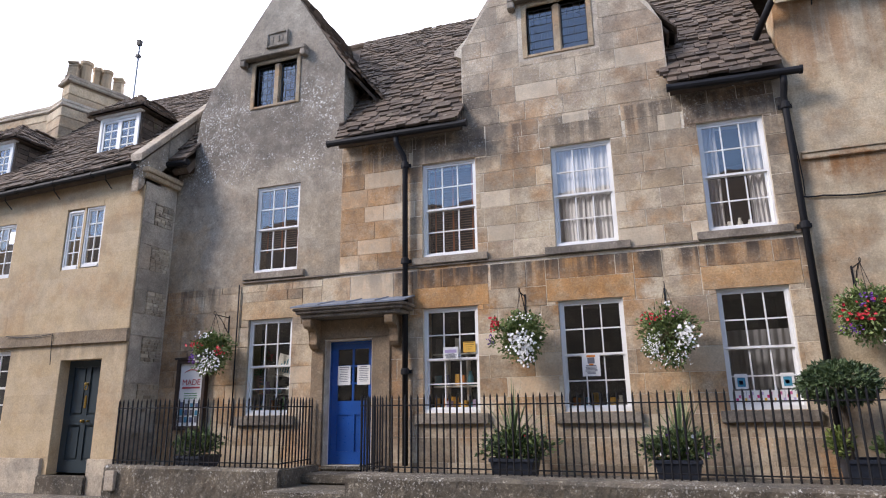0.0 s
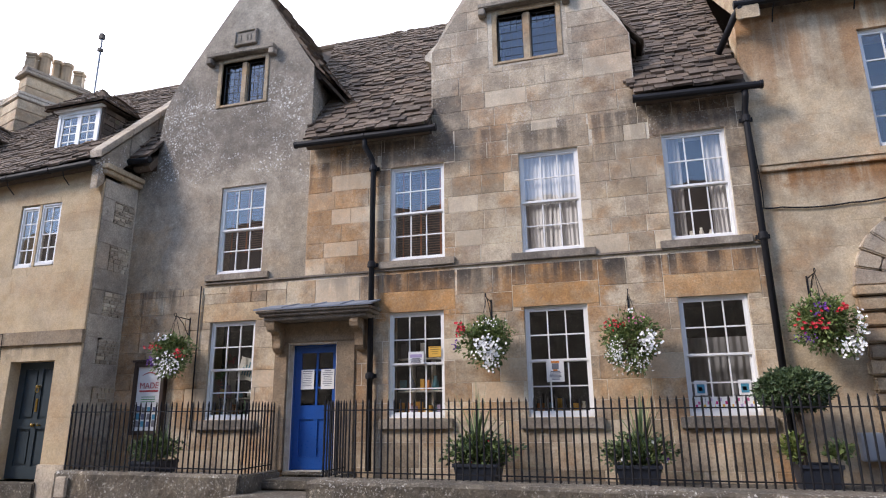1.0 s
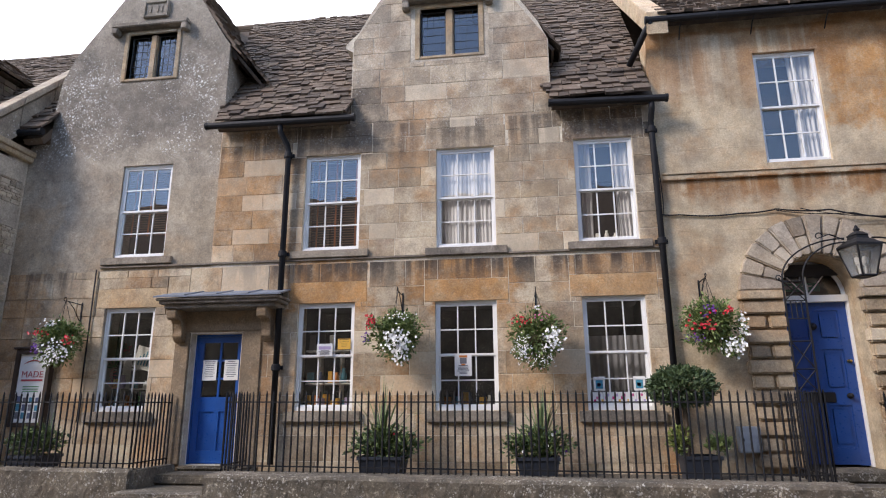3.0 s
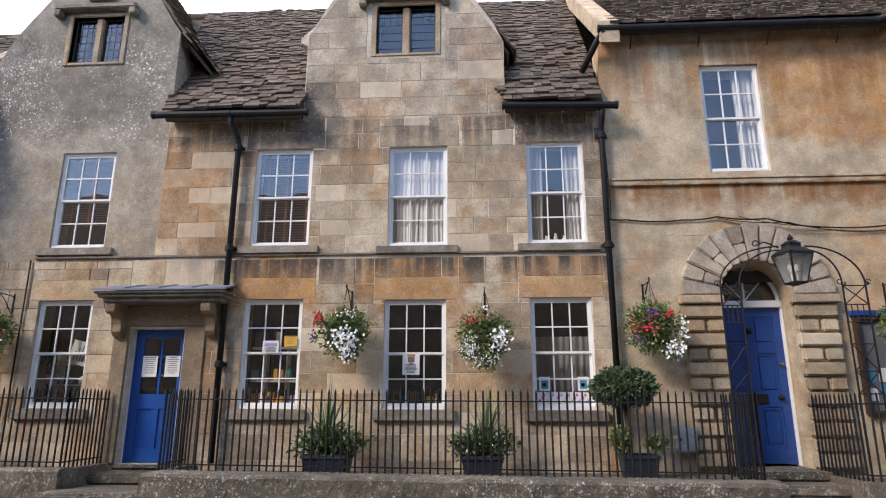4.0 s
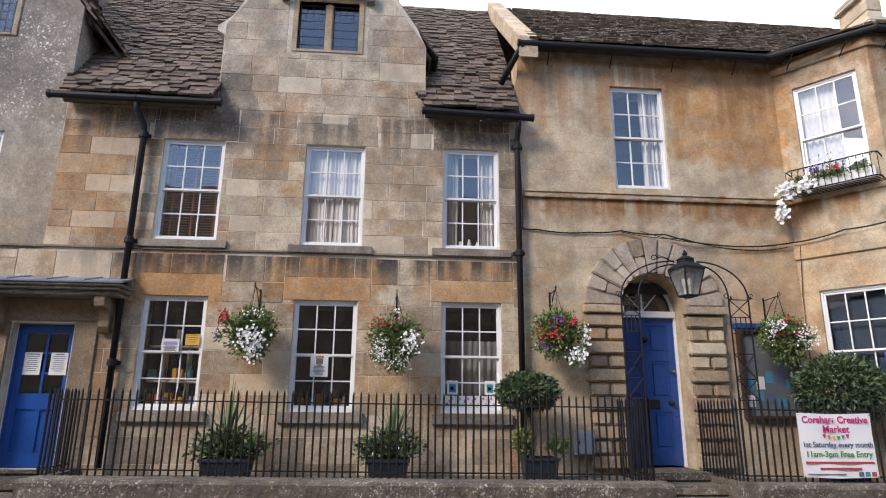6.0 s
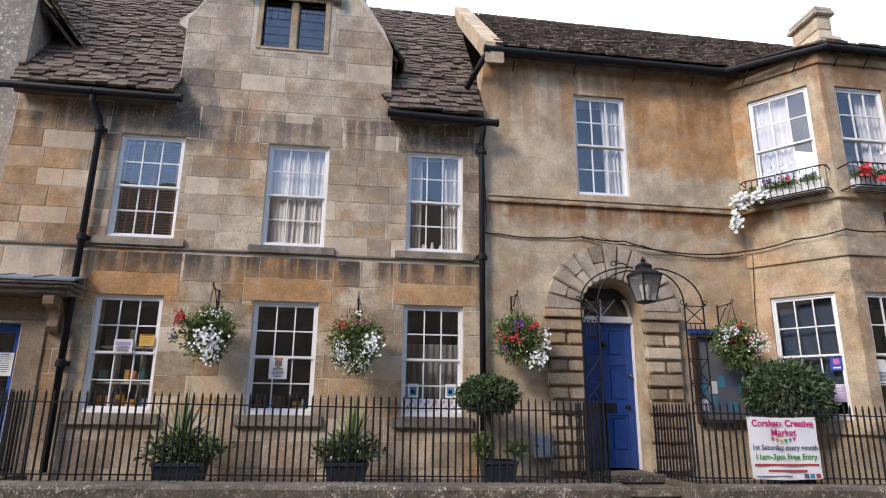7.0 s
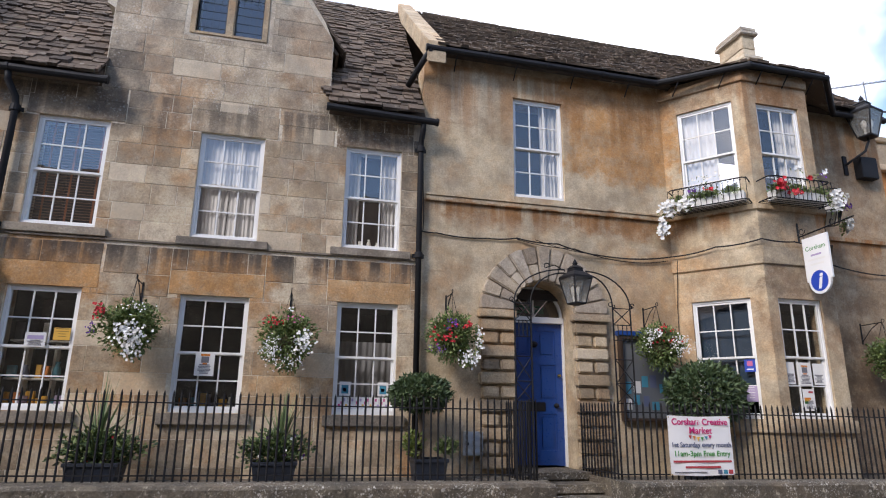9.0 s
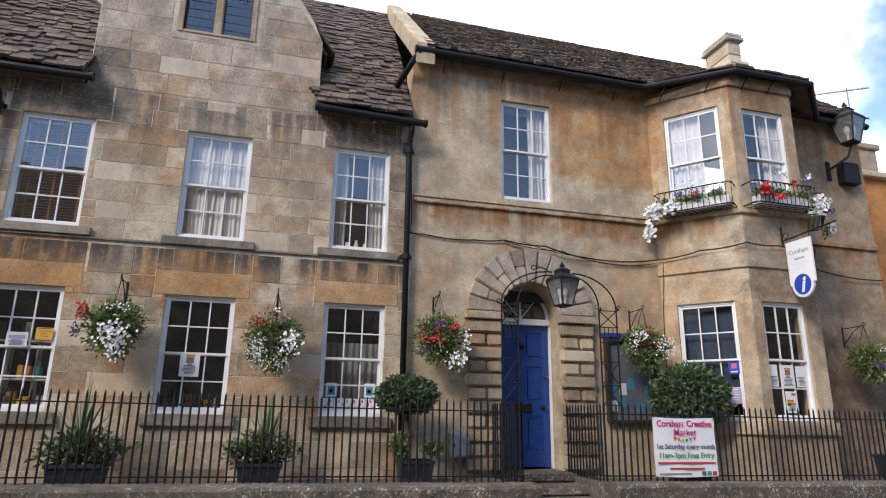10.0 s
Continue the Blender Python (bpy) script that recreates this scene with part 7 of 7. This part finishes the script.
wq = lambda q: (q[1] - q[0], q[3] - q[2])
w, h = wq(W_UP[2])
curtain(0.0, w * 0.5, 0.0, h, behind(W_UP[2], 0.158), "pale lilac net curtain, drawn", 7, 0.012, 1)
curtain(w * 0.5, w, 0.0, h, behind(W_UP[2], 0.158), "pale lilac net curtain, drawn", 7, 0.012, 2)
w, h = wq(W_UP[3])
curtain(0.0, w * 0.28, 0.0, h, behind(W_UP[3]), "pale curtain drawn aside", 4, 0.03, 3)
curtain(w * 0.68, w, 0.0, h, behind(W_UP[3]), "pale curtain drawn aside", 4, 0.03, 4)
w, h = wq(R1)
curtain(w * 0.60, w, 0.0, h, behind(R1), "pale curtain drawn aside", 5, 0.03, 5)
for i, rng_ in ((0, (0.0, 0.62)), (1, (0.55, 1.0))):
    q = BAY_HOLES[i][0]
    w, h = q[1] - q[0], q[3] - q[2]
    curtain(w * rng_[0], w * rng_[1], 0, h, face_matrix(BAY[i], BAY[i + 1], q[2]) @ Matrix.Translation((q[0], 0.19, 0)), "pale net curtain in the bay", 6, 0.03, 6 + i)
w, h = wq(W_LO[3])
curtain(0.02, w - 0.02, 0.0, h * 0.66, behind(W_LO[3], 0.3), "grey half-height net curtain", 9, 0.02, 9, M_GREYNET)
M_BAYBLIND = painted("dark_blue_window_blind", (0.035, 0.07, 0.13), 0.8, 0.1)
q = BAY_HOLES[0][1]
bl = root("window_blind", face_matrix(BAY[0], BAY[1], q[2]) @ Matrix.Translation((q[0], 0.2, 0)), "dark blue fabric blind behind the glass", "blind")
boxes("fabric", [(0.0, q[1] - q[0], 0, 0.01, 0.35, q[3] - q[2])], M_BAYBLIND, bl)
boxes("bottom_bar", [(0.0, q[1] - q[0], -0.008, 0.015, 0.32, 0.35)], M_BAYBLIND, bl)


M_TAPE = painted("rust_ladder_tape", (0.30, 0.105, 0.045), 0.8, 0.1)


def slat_blind(q, label, upto=1.0, low=0.0):
    w, h = wq(q)
    th = root("slatted_blind", behind(q, 0.2), label, "blind", "slatted blinds")
    me = None
    n = int(h * (upto - low) / 0.042)
    for k in range(n):
        if me is None:
            bm = bmesh.new()
            box(bm, 0.03, w - 0.03, -0.02, 0.02, -0.0015, 0.0015)
            ob = part("slat", bm, M_BLIND, th)
            me = ob.data
        else:
            ob = new("slat", me)
            ob.parent = th
        ob.location = (0, 0, h * low + 0.03 + k * 0.042)
        ob.rotation_euler = (0.5, 0, 0)
    for x in (w * 0.19, w * 0.52, w * 0.88):
        boxes("tape", [(x - 0.014, x + 0.014, -0.026, -0.023, h * low, h * upto)], M_TAPE, th)


slat_blind(W_UP[0], "brown slatted wooden blind, half open", 1.0, 0.25)
slat_blind(W_UP[1], "brown slatted wooden blind, lowered")

# shop displays
ds = root("display_shelf", Matrix.Translation((W_LO[1][0], FY + 0.18, 1.5)), "white display shelves filled with small goods", "shelf")
boxes("shelf", [(0.1, 0.85, 0, 0.25, z, z + 0.025) for z in (0.45, 0.95)], M_WHITE, ds, "", 0.003)
boxes("upright", [(0.28, 0.31, 0.1, 0.25, 0.0, 0.95), (0.62, 0.65, 0.1, 0.25, 0.0, 0.95)], M_WHITE, ds)
GOODS = (M_TEAL, M_YELLOW, M_PAPER, M_LILAC, M_PRBLUE, M_DARKWOOD, M_ORANGE, M_INK)
rg = random.Random(77)


def good(x, y, z, w, h, mt, label):
    th = root("shop_item", Matrix.Translation((x, y, z)), label, "shop goods", "goods in the shop window")
    bm = bmesh.new()
    if rg.random() < 0.5:
        box(bm, -w / 2, w / 2, -0.03, 0.03, 0, h)
        part("box", bm, mt, th, "", 0.005)
    else:
        lathe(bm, [(w * 0.4, 0), (w * 0.5, h * 0.3), (w * 0.45, h * 0.6), (w * 0.25, h * 0.8), (w * 0.3, h)], 0, 0, 10)
        part("pot", bm, mt, th, "", 0, True)


for q, yy, rows in ((W_LO[1], 0.17, ((0.0, 9), (0.475, 5), (0.975, 3))), (W_LO[0], 0.17, ((0.0, 8), (0.42, 4))), (W_LO[2], 0.2, ((0.0, 6),))):
    for zz, n in rows:
        for k in range(n):
            good(q[0] + 0.1 + (q[1] - q[0] - 0.2) * (k + rg.uniform(0.2, 0.8)) / n, FY + yy + rg.uniform(0.03, 0.07), (1.5 if zz else 1.56) + zz, rg.uniform(0.06, 0.12), rg.uniform(0.1, 0.26), rg.choice(GOODS), "small item on show in the shop window")
for q in W_LO[:3]:
    tb = root("display_table", Matrix.Translation((q[0], FY + 0.16, 0.76)), "plain wooden display table behind the window", "table")
    boxes("tabletop", [(-0.05, q[1] - q[0] + 0.05, 0, 0.5, 0.76, 0.795)], M_DARKWOOD, tb, "", 0.004)
    for x in (0.0, q[1] - q[0] - 0.05):
        for y in (0.05, 0.4):
            boxes("leg", [(x, x + 0.05, y, y + 0.05, 0, 0.76)], M_DARKWOOD, tb)
sh1 = root("display_shelf", Matrix.Translation((W_LO[0][0], FY + 0.18, 1.5)), "white display shelf with a framed print", "shelf")
boxes("shelf", [(0.3, 0.85, 0, 0.2, 0.40, 0.42), (0.3, 0.85, 0, 0.2, 0.72, 0.74)], M_WHITE, sh1)
boxes("upright", [(0.82, 0.85, 0.02, 0.2, 0.0, 0.9), (0.3, 0.33, 0.02, 0.2, 0.0, 0.9)], M_WHITE, sh1)
pr = root("framed_print", Matrix.Translation((-6.42, FY + 0.16, 2.26)) @ Matrix.Rotation(0.25, 4, "Y"), "pale framed botanical print on a shelf", "picture")
boxes("sheet", [(0, 0.36, 0, 0.01, 0, 0.36)], M_PAPER, pr)
boxes("motif", [(0.08 + 0.05 * k, 0.10 + 0.05 * k, -0.004, 0, 0.06, 0.2 + 0.05 * (k % 3)) for k in range(5)], M_TEAL, pr)
for k, (x, z, mt) in enumerate(((-6.78, 2.12, M_PRRED), (-6.72, 1.92, M_PRRED), (-6.70, 2.25, M_PRGREEN), (-6.15, 1.75, M_PRGREEN))):
    st_ = root("window_sticker", Matrix.Translation((x, FY + 0.128, z)), "painted leaf sticker on the shop window", "sticker")
    bm = bmesh.new()
    for j in range(5):
        a = 0.5 * j - 1.0 + k
        prism(bm, [(0, 0), (0.10 * math.cos(a) - 0.02 * math.sin(a), 0.10 * math.sin(a) + 0.02 * math.cos(a)), (0.15 * math.cos(a), 0.15 * math.sin(a))], 0.0, 0.001)
    part("leaf_print", bm, mt, st_)

# posters on the glass
def poster(x, z, w, h, y, label, extra, seed=0, m=None):
    return notice("window_poster", w, h, (m or Matrix.Identity(4)) @ Matrix.Translation((x, y, z)), label, lines(w, h, 7, seed, M_INK, 0.45, 0.06) + extra, None, "poster")


PY = FY + 0.062
poster(-3.28, 2.37, 0.25, 0.19, PY - 0.03, "small white printed notice in the shop window", [(0.03, 0.10, 0.19, 0.05, M_LILAC)], 1)
notice("window_poster", 0.20, 0.16, Matrix.Translation((-2.95, PY - 0.03, 2.47)), "orange printed card in the shop window", lines(0.2, 0.16, 4, 2, M_DARKWOOD), None, "poster", M_YELLOW)
poster(-1.15, 2.05, 0.255, 0.33, PY, "white poster with an orange and black roundel", [(0.07, 0.27, 0.12, 0.03, M_ORANGE), (0.08, 0.18, 0.10, 0.085, M_INK), (0.10, 0.155, 0.06, 0.022, M_ORANGE)], 3)
for k in range(5):
    notice("greeting_card", 0.15, 0.16, Matrix.Translation((W_LO[3][0] + 0.07 + 0.155 * k, FY + 0.112, 1.64)), "patterned greeting card stood in the window", [(0.02 + 0.035 * j, 0.02 + 0.04 * ((j * 7 + k) % 3), 0.03, 0.04, (M_PINK, M_PETAL_K, M_LILAC, M_YELLOW)[(j + k) % 4]) for j in range(4)], None, "card")
for x, mt in ((0.10, M_TEAL), (0.66, M_TEAL)):
    notice("greeting_card", 0.16, 0.2, Matrix.Translation((W_LO[3][0] + x, FY + 0.1125, 1.82)), "teal picture card hung in the window", [(0.03, 0.03, 0.1, 0.12, mt), (0.05, 0.06, 0.05, 0.05, M_PETAL_K)], None, "card")
q = BAY_HOLES[1][1]
fm = face_matrix(BAY[1], BAY[2], q[2]) @ Matrix.Translation((q[0], 0, 0))
for k, (x, z, ww, hh, ex) in enumerate(((0.06, 0.52, 0.16, 0.34, []), (0.29, 0.50, 0.24, 0.36, [(0.06, 0.29, 0.12, 0.025, M_ORANGE), (0.07, 0.20, 0.10, 0.085, M_INK), (0.09, 0.175, 0.06, 0.02, M_ORANGE)]), (0.57, 0.52, 0.2, 0.33, []),
                                        (0.32, 0.12, 0.2, 0.33, [(0.02, 0.11, 0.06, 0.03, M_PRGREEN), (0.02, 0.14, 0.09, 0.03, M_YELLOW), (0.02, 0.17, 0.12, 0.03, M_ORANGE), (0.11, 0.27, 0.08, 0.03, M_PRRED)]))):
    poster(x, z, ww, hh, 0.085, "white information poster inside the bay window", ex, 20 + k, fm)
q = BAY_HOLES[0][1]
fm = face_matrix(BAY[0], BAY[1], q[2]) @ Matrix.Translation((q[0], 0, 0))
notice("window_sticker", 0.16, 0.2, fm @ Matrix.Translation((0.70, 0.082, 0.72)), "blue and pink square sticker on the bay window", [(0.04, 0.09, 0.08, 0.08, M_PETAL_K), (0.03, 0.03, 0.1, 0.02, M_PAPER)], None, "sticker", M_SIGNBLUE)
notice("window_sticker", 0.17, 0.24, fm @ Matrix.Translation((0.68, 0.082, 0.26)), "lilac printed sheet on the bay window", lines(0.17, 0.24, 5, 4, M_PAPER), None, "sticker", M_LILAC)
# a pale ridge of ornaments on an upper sill
for k in range(3):
    good(W_UP[3][0] + 0.3 + 0.13 * k, FY + 0.16, W_UP[3][2] + 0.06, 0.07, 0.1 + 0.04 * (k % 2), M_PAPER, "small ornament on the window sill")
